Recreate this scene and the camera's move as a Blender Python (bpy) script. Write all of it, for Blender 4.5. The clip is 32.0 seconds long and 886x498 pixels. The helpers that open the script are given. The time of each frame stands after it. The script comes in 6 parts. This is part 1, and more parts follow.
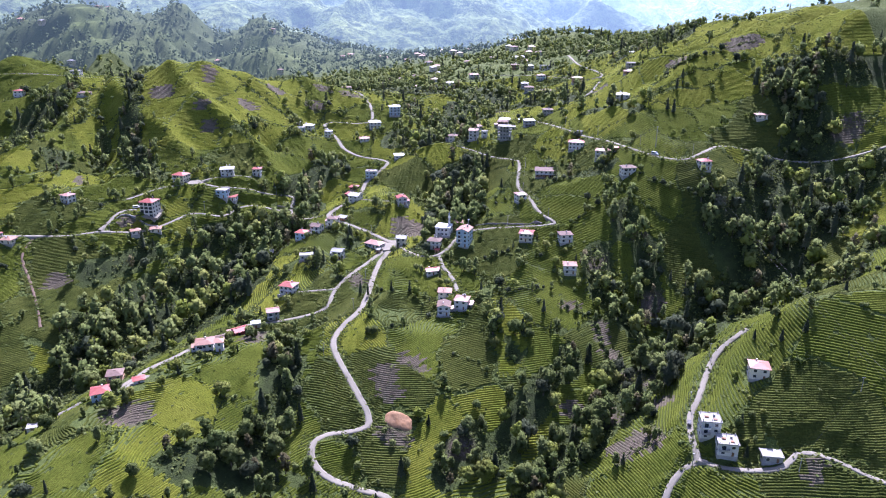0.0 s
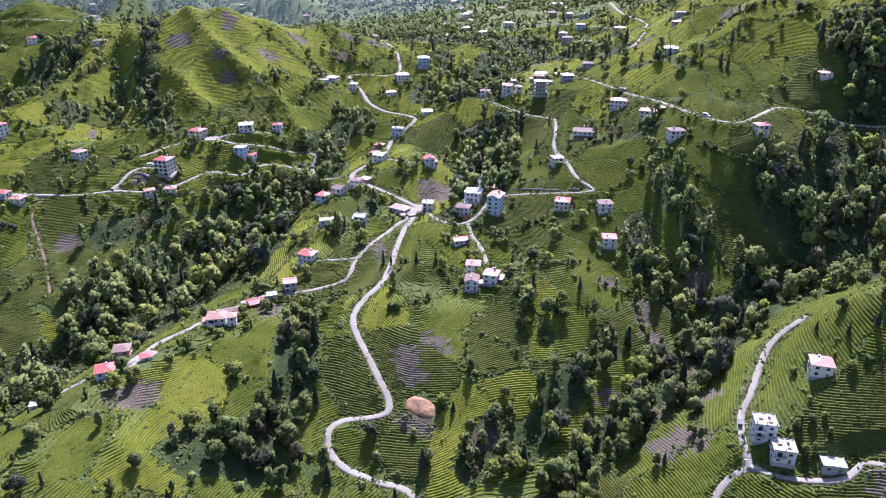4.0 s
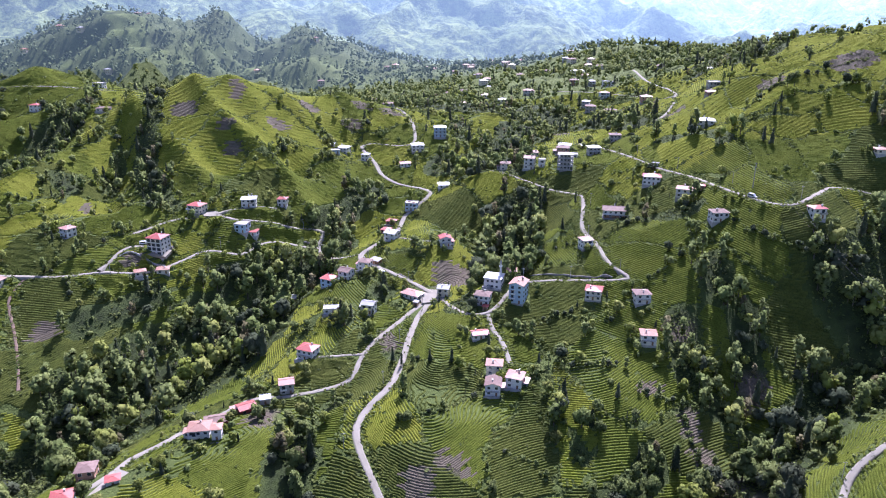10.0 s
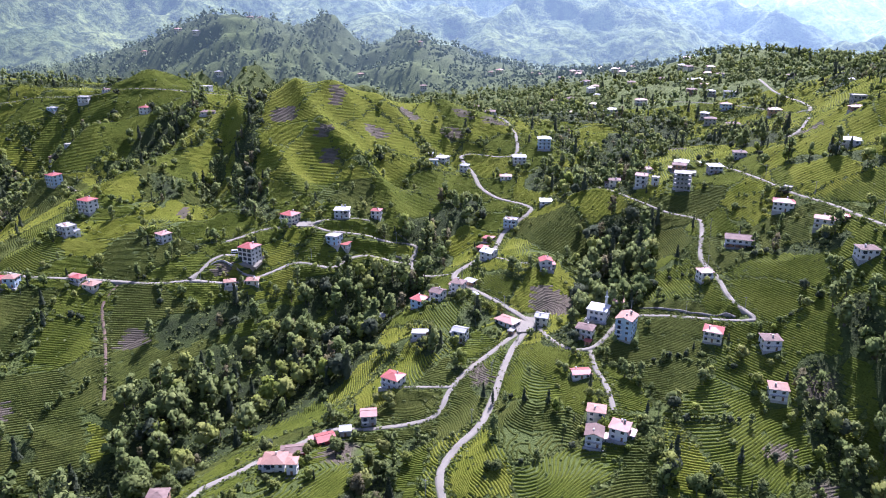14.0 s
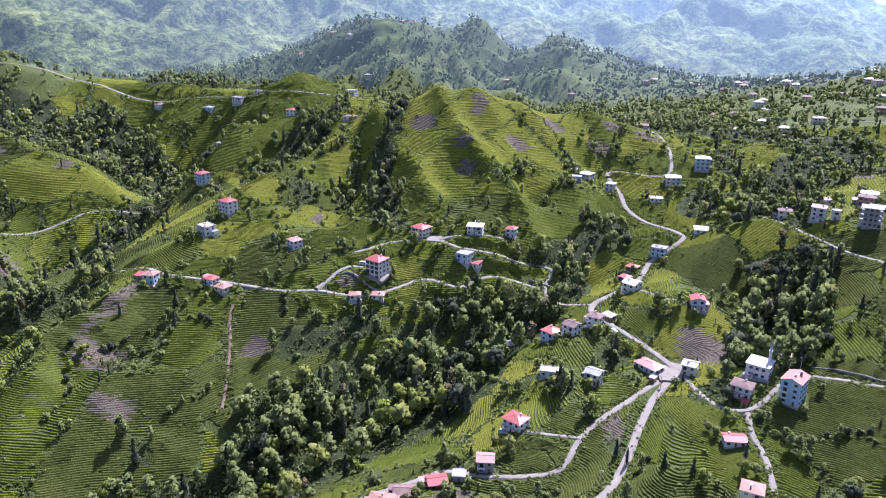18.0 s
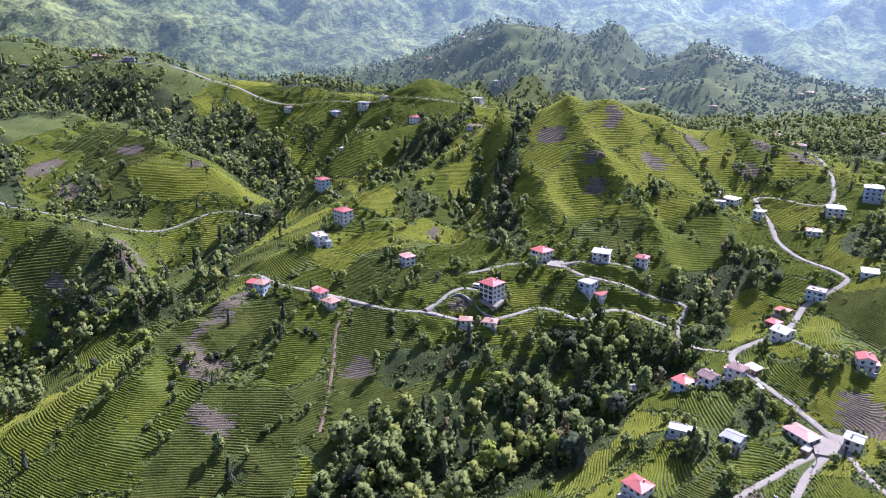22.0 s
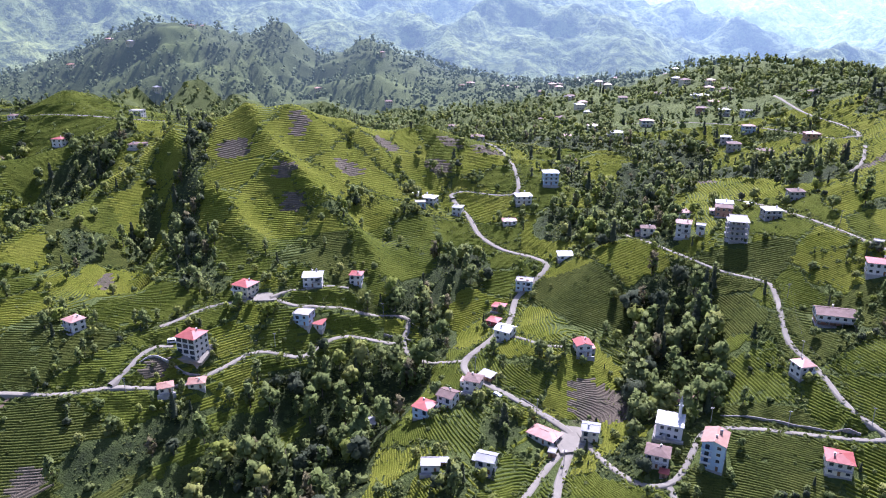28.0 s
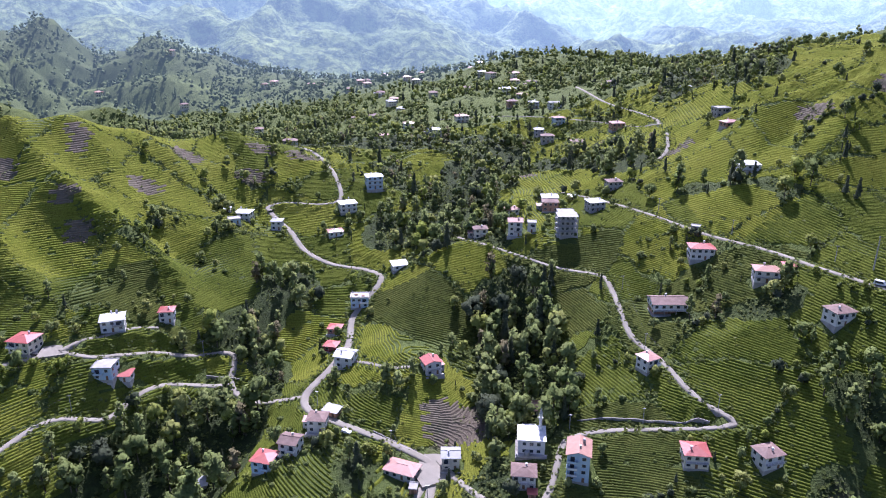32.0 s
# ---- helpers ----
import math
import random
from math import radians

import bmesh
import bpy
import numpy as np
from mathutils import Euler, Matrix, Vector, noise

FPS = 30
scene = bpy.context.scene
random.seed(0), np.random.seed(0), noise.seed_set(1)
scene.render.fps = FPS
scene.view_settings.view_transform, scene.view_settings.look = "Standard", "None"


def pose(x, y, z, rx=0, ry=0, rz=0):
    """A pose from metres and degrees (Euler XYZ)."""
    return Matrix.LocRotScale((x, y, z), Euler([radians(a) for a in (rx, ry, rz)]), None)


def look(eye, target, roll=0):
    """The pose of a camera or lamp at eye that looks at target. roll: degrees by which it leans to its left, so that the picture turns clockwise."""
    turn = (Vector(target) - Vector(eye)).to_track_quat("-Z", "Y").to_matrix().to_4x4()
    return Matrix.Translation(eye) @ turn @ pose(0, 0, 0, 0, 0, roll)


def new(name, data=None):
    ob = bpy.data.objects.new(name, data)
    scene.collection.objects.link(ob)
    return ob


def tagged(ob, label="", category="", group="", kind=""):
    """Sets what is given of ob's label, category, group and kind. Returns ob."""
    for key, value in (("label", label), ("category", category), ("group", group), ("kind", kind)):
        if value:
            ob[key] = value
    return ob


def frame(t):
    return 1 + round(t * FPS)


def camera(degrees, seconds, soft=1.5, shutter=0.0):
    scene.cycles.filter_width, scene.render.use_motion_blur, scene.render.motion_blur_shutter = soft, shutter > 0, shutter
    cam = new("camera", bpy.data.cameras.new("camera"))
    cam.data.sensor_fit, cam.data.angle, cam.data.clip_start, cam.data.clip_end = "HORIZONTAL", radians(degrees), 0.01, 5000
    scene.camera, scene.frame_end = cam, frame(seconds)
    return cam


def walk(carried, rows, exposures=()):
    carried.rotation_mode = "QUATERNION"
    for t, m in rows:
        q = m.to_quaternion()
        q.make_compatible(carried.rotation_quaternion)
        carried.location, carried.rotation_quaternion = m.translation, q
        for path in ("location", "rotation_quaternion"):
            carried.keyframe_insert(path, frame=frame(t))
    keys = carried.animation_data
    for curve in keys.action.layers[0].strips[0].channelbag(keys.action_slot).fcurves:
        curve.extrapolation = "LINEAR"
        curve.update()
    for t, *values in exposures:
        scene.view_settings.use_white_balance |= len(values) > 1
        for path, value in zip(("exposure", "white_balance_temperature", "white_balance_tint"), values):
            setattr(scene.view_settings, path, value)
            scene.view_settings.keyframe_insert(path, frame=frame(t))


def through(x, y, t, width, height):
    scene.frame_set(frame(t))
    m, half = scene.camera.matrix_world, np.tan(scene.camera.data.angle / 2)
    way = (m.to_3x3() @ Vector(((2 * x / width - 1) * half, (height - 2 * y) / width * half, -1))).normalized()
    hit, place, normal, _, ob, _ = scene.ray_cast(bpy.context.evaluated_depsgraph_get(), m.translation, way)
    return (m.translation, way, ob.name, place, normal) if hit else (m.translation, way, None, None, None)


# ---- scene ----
cam = camera(64.12, 32.0, 1.1)

# seconds, place in metres, then heading (clockwise from +y), pitch and roll in degrees
FLIGHT = [
    (0, 0.00, 0.00, 212.40, 0.002, -20.321, -0.049),
    (0.5, -0.02, 4.27, 212.49, -0.140, -21.247, -0.049),
    (1, -0.04, 8.54, 212.57, -0.522, -22.015, -0.019),
    (1.5, -0.06, 12.82, 212.65, -0.877, -22.618, -0.020),
    (2, -0.10, 17.12, 212.71, -1.203, -23.061, 0.002),
    (2.5, -0.17, 21.45, 212.75, -1.515, -23.493, -0.023),
    (3, -0.24, 25.79, 212.74, -1.826, -23.859, 0.028),
    (3.5, -0.32, 30.12, 212.69, -2.149, -24.182, 0.021),
    (5.5, -0.73, 47.18, 212.22, -3.255, -24.985, 0.166),
    (6, -0.97, 51.37, 212.18, -3.355, -24.965, 0.147),
    (6.5, -1.28, 55.54, 212.18, -3.463, -24.760, 0.158),
    (7, -1.64, 59.69, 212.20, -3.539, -24.333, 0.171),
    (7.5, -2.03, 63.82, 212.23, -3.623, -23.505, 0.136),
    (8, -2.47, 67.95, 212.27, -3.704, -22.690, 0.169),
    (8.5, -2.93, 72.07, 212.31, -3.753, -21.876, 0.167),
    (9, -3.42, 76.18, 212.35, -3.767, -21.087, 0.136),
    (9.5, -3.94, 80.29, 212.38, -3.752, -20.287, 0.097),
    (10, -4.48, 84.41, 212.41, -3.729, -19.816, 0.081),
    (10.5, -5.05, 88.55, 212.44, -4.088, -19.802, 0.060),
    (11, -5.65, 92.70, 212.48, -4.915, -19.770, 0.059),
    (11.5, -6.26, 96.87, 212.51, -5.785, -19.742, 0.024),
    (12, -6.89, 101.06, 212.54, -6.660, -19.727, 0.016),
    (12.5, -7.55, 105.26, 212.56, -7.771, -19.711, 0.005),
    (13, -8.24, 109.44, 212.57, -9.067, -19.674, -0.060),
    (13.5, -8.97, 113.61, 212.58, -10.458, -19.629, -0.079),
    (14, -9.74, 117.76, 212.58, -11.923, -19.575, -0.120),
    (14.5, -10.54, 121.88, 212.58, -13.391, -19.518, -0.159),
    (16.5, -14.11, 138.31, 212.57, -19.230, -19.333, -0.012),
    (17, -15.28, 142.37, 212.63, -20.669, -19.296, -0.007),
    (17.5, -16.57, 146.41, 212.71, -22.108, -19.268, -0.007),
    (18, -17.98, 150.41, 212.77, -23.559, -19.237, -0.034),
    (18.5, -19.51, 154.37, 212.82, -24.988, -19.197, 0.017),
    (19, -21.14, 158.29, 212.84, -26.401, -19.160, 0.010),
    (19.5, -22.88, 162.16, 212.86, -27.801, -19.129, 0.043),
    (20, -24.73, 166.01, 212.87, -29.206, -19.081, 0.070),
    (20.5, -26.67, 169.82, 212.89, -30.495, -19.025, 0.080),
    (21, -28.69, 173.58, 212.92, -31.732, -18.984, 0.080),
    (21.5, -30.77, 177.28, 212.96, -32.852, -18.955, 0.081),
    (22, -32.89, 180.91, 213.02, -33.753, -18.913, 0.074),
    (22.5, -35.04, 184.46, 213.11, -33.990, -18.886, 0.080),
    (23, -37.25, 187.89, 213.20, -32.843, -18.854, 0.077),
    (23.5, -39.54, 191.24, 213.30, -28.941, -18.816, -0.015),
    (24, -41.91, 194.55, 213.42, -25.393, -18.811, -0.135),
    (24.5, -44.32, 197.86, 213.56, -22.864, -18.834, -0.158),
    (25, -46.72, 201.22, 213.68, -20.463, -18.871, -0.165),
    (25.5, -49.02, 204.66, 213.77, -18.170, -18.923, -0.126),
    (26, -51.18, 208.19, 213.80, -16.017, -18.980, -0.121),
    (26.5, -53.18, 211.85, 213.77, -13.934, -19.031, -0.104),
    (28.5, -59.46, 227.85, 212.96, -5.957, -19.185, -0.141),
    (29, -60.77, 231.82, 212.88, -4.087, -19.226, -0.158),
    (29.5, -61.98, 235.77, 212.83, -2.262, -19.277, -0.156),
    (30, -63.11, 239.71, 212.83, -0.321, -19.341, -0.118),
    (30.5, -64.17, 243.66, 212.85, 1.797, -19.401, -0.140),
    (31, -65.16, 247.64, 212.89, 3.996, -19.463, -0.092),
    (31.5, -66.11, 251.66, 212.94, 6.142, -19.522, -0.023),
    (32, -67.05, 255.68, 212.98, 7.823, -19.585, 0.023),
]


def flight_row(t, x, y, z, heading, pitch, roll):
    a, b = radians(heading), radians(pitch)
    way = Vector((math.sin(a) * math.cos(b), math.cos(a) * math.cos(b), math.sin(b)))
    return t, look((x, y, z), Vector((x, y, z)) + way * 100, roll)


walk(cam, [flight_row(*r) for r in FLIGHT], [(0, 1.12, 5350, 36), (3, 1.22, 5350, 36), (8, 1.22, 5350, 36), (11, 1.08, 5350, 36), (17, 1.05, 5350, 36), (26, 1.03, 5350, 36), (32, 0.88, 5350, 36)])


# ---- light ----
SUN_HEADING, SUN_HEIGHT = 10.0, 50.0
world = bpy.data.worlds.new("sky")
scene.world = world
world.use_nodes = True
wn = world.node_tree.nodes
sky = wn.new("ShaderNodeTexSky")
sky.sky_type, sky.sun_disc = "NISHITA", False
sky.sun_elevation, sky.sun_rotation = radians(SUN_HEIGHT), radians(SUN_HEADING)
sky.air_density, sky.dust_density = 1.0, 2.0
wn["Background"].inputs["Strength"].default_value = 0.085
world.node_tree.links.new(sky.outputs["Color"], wn["Background"].inputs["Color"])

sun = new("sun", bpy.data.lights.new("sun", "SUN"))
sun.data.energy, sun.data.angle, sun.data.color = 5.0, radians(0.5), (1.0, 0.95, 0.86)
sh, sv = radians(SUN_HEADING), radians(SUN_HEIGHT)
sun.matrix_world = look((0, 0, 0), (-math.sin(sh) * math.cos(sv), -math.cos(sh) * math.cos(sv), -math.sin(sv)))
sun.location = (0, 400, 600)


# ---- materials ----
class Nodes:
    """A small way to write node trees."""

    def __init__(self, name, rough=0.8, metal=0.0, spec=0.3):
        self.mat = bpy.data.materials.new(name)
        self.mat.use_nodes = True
        self.tree = self.mat.node_tree
        self.bsdf = self.tree.nodes["Principled BSDF"]
        self.bsdf.inputs["Roughness"].default_value = rough
        self.bsdf.inputs["Metallic"].default_value = metal
        self.bsdf.inputs["Specular IOR Level"].default_value = spec

    def add(self, kind, **values):
        n = self.tree.nodes.new("ShaderNode" + kind)
        for key, v in values.items():
            if key in n.inputs:
                if isinstance(v, bpy.types.NodeSocket):
                    self.tree.links.new(v, n.inputs[key])
                else:
                    n.inputs[key].default_value = v
        return n

    def place(self, scale):
        geo = self.add("NewGeometry")
        m = self.add("Mapping")
        self.tree.links.new(geo.outputs["Position"], m.inputs["Vector"])
        m.inputs["Scale"].default_value = (scale, scale, scale) if not hasattr(scale, "__len__") else scale
        return m.outputs["Vector"]

    def noise(self, scale, detail=3.0, rough=0.55, where=None, lo=0.3, hi=0.7):
        n = self.add("TexNoise", Scale=1.0, Detail=detail, Roughness=rough, Vector=where or self.place(scale))
        r = self.add("MapRange", Value=n.outputs["Fac"])
        r.inputs["From Min"].default_value, r.inputs["From Max"].default_value = lo, hi
        return r.outputs["Result"]

    def mix(self, fac, a, b, mode="MIX"):
        m = self.tree.nodes.new("ShaderNodeMix")
        m.data_type, m.blend_type = "RGBA", mode
        for sock, v in ((m.inputs[0], fac), (m.inputs[6], a), (m.inputs[7], b)):
            if isinstance(v, bpy.types.NodeSocket):
                self.tree.links.new(v, sock)
            else:
                sock.default_value = (*v, 1) if hasattr(v, "__len__") and len(v) == 3 else v
        return m.outputs[2]

    def math(self, op, a, b=0.0):
        m = self.tree.nodes.new("ShaderNodeMath")
        m.operation = op
        for sock, v in ((m.inputs[0], a), (m.inputs[1], b)):
            if isinstance(v, bpy.types.NodeSocket):
                self.tree.links.new(v, sock)
            else:
                sock.default_value = v
        return m.outputs[0]

    def bump(self, height, strength=0.5, distance=0.2):
        b = self.add("Bump", Height=height, Strength=strength, Distance=distance)
        self.tree.links.new(b.outputs["Normal"], self.bsdf.inputs["Normal"])

    def out(self, color):
        if isinstance(color, bpy.types.NodeSocket):
            self.tree.links.new(color, self.bsdf.inputs["Base Color"])
        else:
            self.bsdf.inputs["Base Color"].default_value = (*color, 1)
        return self.mat


def plain(name, a, b, scale=0.6, rough=0.8, fine=6.0, bump=0.25, dirt=None, random_by=0.0, spec=0.3, metal=0.0):
    """Two tones in broad stains, a finer grain, an optional dirt tone, and a fine relief."""
    n = Nodes(name, rough, metal, spec)
    c = n.mix(n.noise(scale), a, b)
    grain = n.noise(fine, 4.0)
    c = n.mix(n.math("MULTIPLY", grain, 0.35), c, tuple(v * 0.62 for v in a))
    if dirt:
        c = n.mix(n.math("MULTIPLY", n.noise(scale * 0.35, 5.0, 0.7, lo=0.5, hi=0.75), 0.7), c, dirt)
    if random_by:
        info = n.add("ObjectInfo")
        v = n.math("ADD", n.math("MULTIPLY", info.outputs["Random"], random_by), 1 - random_by / 2)
        h = n.add("HueSaturation", Color=c, Value=v)
        c = h.outputs["Color"]
    if bump:
        n.bump(grain, bump, 0.05)
    return n.out(c)


def leaf_material(name, dark, light, tip, clipped=False, through=0.3):
    """Foliage whose tone changes from clump to clump and from tree to tree, and lets some light through."""
    n = Nodes(name, 0.85, 0.0, 0.06)
    geo = n.add("NewGeometry")
    info = n.add("ObjectInfo")
    c = n.mix(geo.outputs["Random Per Island"], dark, light)
    c = n.mix(n.math("MULTIPLY", n.noise(0.045, 2.0, lo=0.38, hi=0.62), 0.7), c, tip)
    v = n.math("ADD", n.math("MULTIPLY", info.outputs["Random"], 0.5), 0.78)
    c = n.add("HueSaturation", Color=c, Value=v).outputs["Color"]
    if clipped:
        # noise paints the dark gaps between leaf clumps into the tea's colour
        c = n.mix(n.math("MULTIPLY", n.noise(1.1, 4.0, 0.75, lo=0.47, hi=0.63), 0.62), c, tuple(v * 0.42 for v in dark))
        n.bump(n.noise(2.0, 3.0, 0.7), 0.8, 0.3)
    else:
        # fine mottle that breaks up the lobes, darker where the bump sinks
        leaf_mottle = n.noise(1.3, 5.0, 0.75, lo=0.4, hi=0.62)
        c = n.mix(n.math("MULTIPLY", leaf_mottle, 0.3), c, tuple(v * 0.5 for v in dark))
        n.bump(n.math("SUBTRACT", 1.0, leaf_mottle), 0.5, 0.3)
    out = n.tree.nodes["Material Output"]
    tr = n.add("BsdfTranslucent", Color=c)
    mx = n.add("MixShader", Fac=through)
    n.out(c)
    n.tree.links.new(n.bsdf.outputs[0], mx.inputs[1])
    n.tree.links.new(tr.outputs[0], mx.inputs[2])
    n.tree.links.new(mx.outputs[0], out.inputs["Surface"])
    return n.mat


def ground_material(name="ground_cover"):
    """Grass, tea floor, wood floor and bare soil, after the land's own cover."""
    n = Nodes(name, 0.9, 0.0, 0.15)
    att = n.tree.nodes.new("ShaderNodeAttribute")
    att.attribute_name = "cover"
    sep = n.add("SeparateColor", Color=att.outputs["Color"])
    grass = n.mix(n.noise(0.02, 4.0), (0.12, 0.155, 0.025), (0.19, 0.215, 0.04))
    grass = n.mix(n.math("MULTIPLY", n.noise(0.9, 4.0, 0.7, lo=0.44, hi=0.64), 0.5), grass, (0.05, 0.065, 0.018))
    tea = n.mix(n.noise(0.03, 3.0), (0.075, 0.1, 0.026), (0.12, 0.155, 0.036))
    tea = n.mix(n.math("MULTIPLY", n.noise(0.8, 3.0), 0.6), tea, (0.04, 0.06, 0.016))
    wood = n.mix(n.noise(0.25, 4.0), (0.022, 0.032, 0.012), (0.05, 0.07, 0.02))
    soil = n.mix(n.noise(0.6, 4.0), (0.085, 0.07, 0.052), (0.135, 0.112, 0.082))
    c = n.mix(sep.outputs[0], grass, tea)
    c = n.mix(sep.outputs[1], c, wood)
    c = n.mix(sep.outputs[2], c, soil)
    n.bump(n.noise(1.2, 5.0, 0.65), 0.8, 0.5)
    n.out(c)
    return n


GROUND = ground_material().mat
ASPHALT = plain("worn_concrete_road", (0.235, 0.217, 0.172), (0.31, 0.286, 0.232), 0.15, 0.9, 3.0, 0.2, (0.17, 0.15, 0.115))
WALL_WHITE = plain("white_render", (0.62, 0.61, 0.58), (0.72, 0.71, 0.68), 0.4, 0.85, 5.0, 0.15, (0.5, 0.49, 0.46), 0.12)
WALL_CREAM = plain("cream_render", (0.68, 0.62, 0.5), (0.77, 0.72, 0.6), 0.4, 0.85, 5.0, 0.15, (0.42, 0.38, 0.3), 0.12)
WALL_BLUE = plain("pale_blue_render", (0.42, 0.55, 0.66), (0.5, 0.63, 0.72), 0.4, 0.85, 5.0, 0.15, (0.35, 0.4, 0.44), 0.1)
WALL_GREY = plain("bare_concrete", (0.34, 0.33, 0.31), (0.46, 0.45, 0.43), 0.5, 0.9, 5.0, 0.25, (0.22, 0.2, 0.18), 0.1)
WALL_BRICK = plain("hollow_brick_wall", (0.36, 0.2, 0.13), (0.46, 0.27, 0.18), 0.5, 0.9, 7.0, 0.3, (0.3, 0.25, 0.21), 0.1)
ROOF_RED = plain("red_sheet_roof", (0.35, 0.088, 0.075), (0.42, 0.125, 0.105), 0.5, 0.48, 4.0, 0.15, (0.36, 0.1, 0.09), 0.15)
ROOF_TILE = plain("terracotta_roof", (0.33, 0.18, 0.13), (0.4, 0.235, 0.175), 0.5, 0.6, 5.0, 0.3, (0.3, 0.16, 0.12), 0.2)
ROOF_PINK = plain("faded_red_roof", (0.42, 0.225, 0.18), (0.48, 0.29, 0.24), 0.4, 0.42, 5.0, 0.25, (0.4, 0.22, 0.19), 0.15)
ROOF_BROWN = plain("dark_brown_roof", (0.17, 0.11, 0.09), (0.26, 0.18, 0.15), 0.5, 0.75, 5.0, 0.3, (0.12, 0.09, 0.08), 0.2)
ROOF_GREY = plain("grey_sheet_roof", (0.3, 0.31, 0.315), (0.4, 0.41, 0.415), 0.4, 0.5, 4.0, 0.15, (0.3, 0.27, 0.24), 0.15)
ROOF_SLAB = plain("pale_concrete_slab", (0.33, 0.32, 0.295), (0.45, 0.44, 0.41), 0.4, 0.85, 4.0, 0.2, (0.4, 0.38, 0.34), 0.12)
TRIM = plain("white_trim", (0.72, 0.72, 0.7), (0.8, 0.8, 0.78), 0.8, 0.6, 8.0, 0.1)
DOOR_WOOD = plain("brown_door", (0.16, 0.09, 0.05), (0.24, 0.14, 0.08), 0.8, 0.6, 8.0, 0.1)
GLASS = plain("dark_window_glass", (0.035, 0.045, 0.055), (0.05, 0.06, 0.07), 0.5, 0.12, 2.0, 0.0, None, 0.0, 0.6)
METAL = plain("dull_metal", (0.3, 0.31, 0.32), (0.42, 0.43, 0.44), 1.0, 0.45, 6.0, 0.1, None, 0.0, 0.5, 0.7)
STONE = plain("stone_wall", (0.2, 0.19, 0.17), (0.34, 0.32, 0.29), 0.8, 0.92, 3.0, 0.6, (0.12, 0.13, 0.08))
BARK = plain("bark", (0.09, 0.075, 0.06), (0.16, 0.135, 0.11), 0.8, 0.95, 5.0, 0.4)
SOIL = plain("turned_soil", (0.14, 0.1, 0.075), (0.24, 0.17, 0.12), 0.4, 0.95, 2.5, 0.6, (0.09, 0.08, 0.05))
LEAF_BROAD = leaf_material("broad_leaves", (0.1, 0.135, 0.045), (0.19, 0.235, 0.07), (0.225, 0.255, 0.09))
LEAF_SPRING = leaf_material("spring_leaves", (0.16, 0.2, 0.035), (0.25, 0.29, 0.055), (0.28, 0.285, 0.1))
LEAF_DARK = leaf_material("dark_needles", (0.04, 0.054, 0.032), (0.085, 0.105, 0.056), (0.1, 0.115, 0.068))
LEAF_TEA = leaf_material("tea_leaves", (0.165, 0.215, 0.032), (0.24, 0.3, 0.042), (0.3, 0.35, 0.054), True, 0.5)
# fresh tea tone, which also stands for sunlight on the open hills
LEAF_TEA_YOUNG_LIT = leaf_material("fresh_and_sunlit_tea_leaves", (0.3, 0.36, 0.045), (0.41, 0.46, 0.06), (0.48, 0.5, 0.08), True, 0.55)
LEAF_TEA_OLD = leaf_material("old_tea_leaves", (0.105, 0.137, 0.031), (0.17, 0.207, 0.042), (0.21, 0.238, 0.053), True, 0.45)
LEAF_CUT = plain("cut_back_tea", (0.1, 0.083, 0.056), (0.16, 0.134, 0.092), 0.5, 0.95, 2.0, 0.5, (0.07, 0.085, 0.035))
LEAF_WEED = leaf_material("weed_leaves", (0.07, 0.095, 0.025), (0.13, 0.165, 0.045), (0.16, 0.18, 0.06), False, 0.4)
LEAF_BRONZE = leaf_material("bronze_leaves", (0.12, 0.11, 0.055), (0.2, 0.175, 0.09), (0.22, 0.2, 0.11))


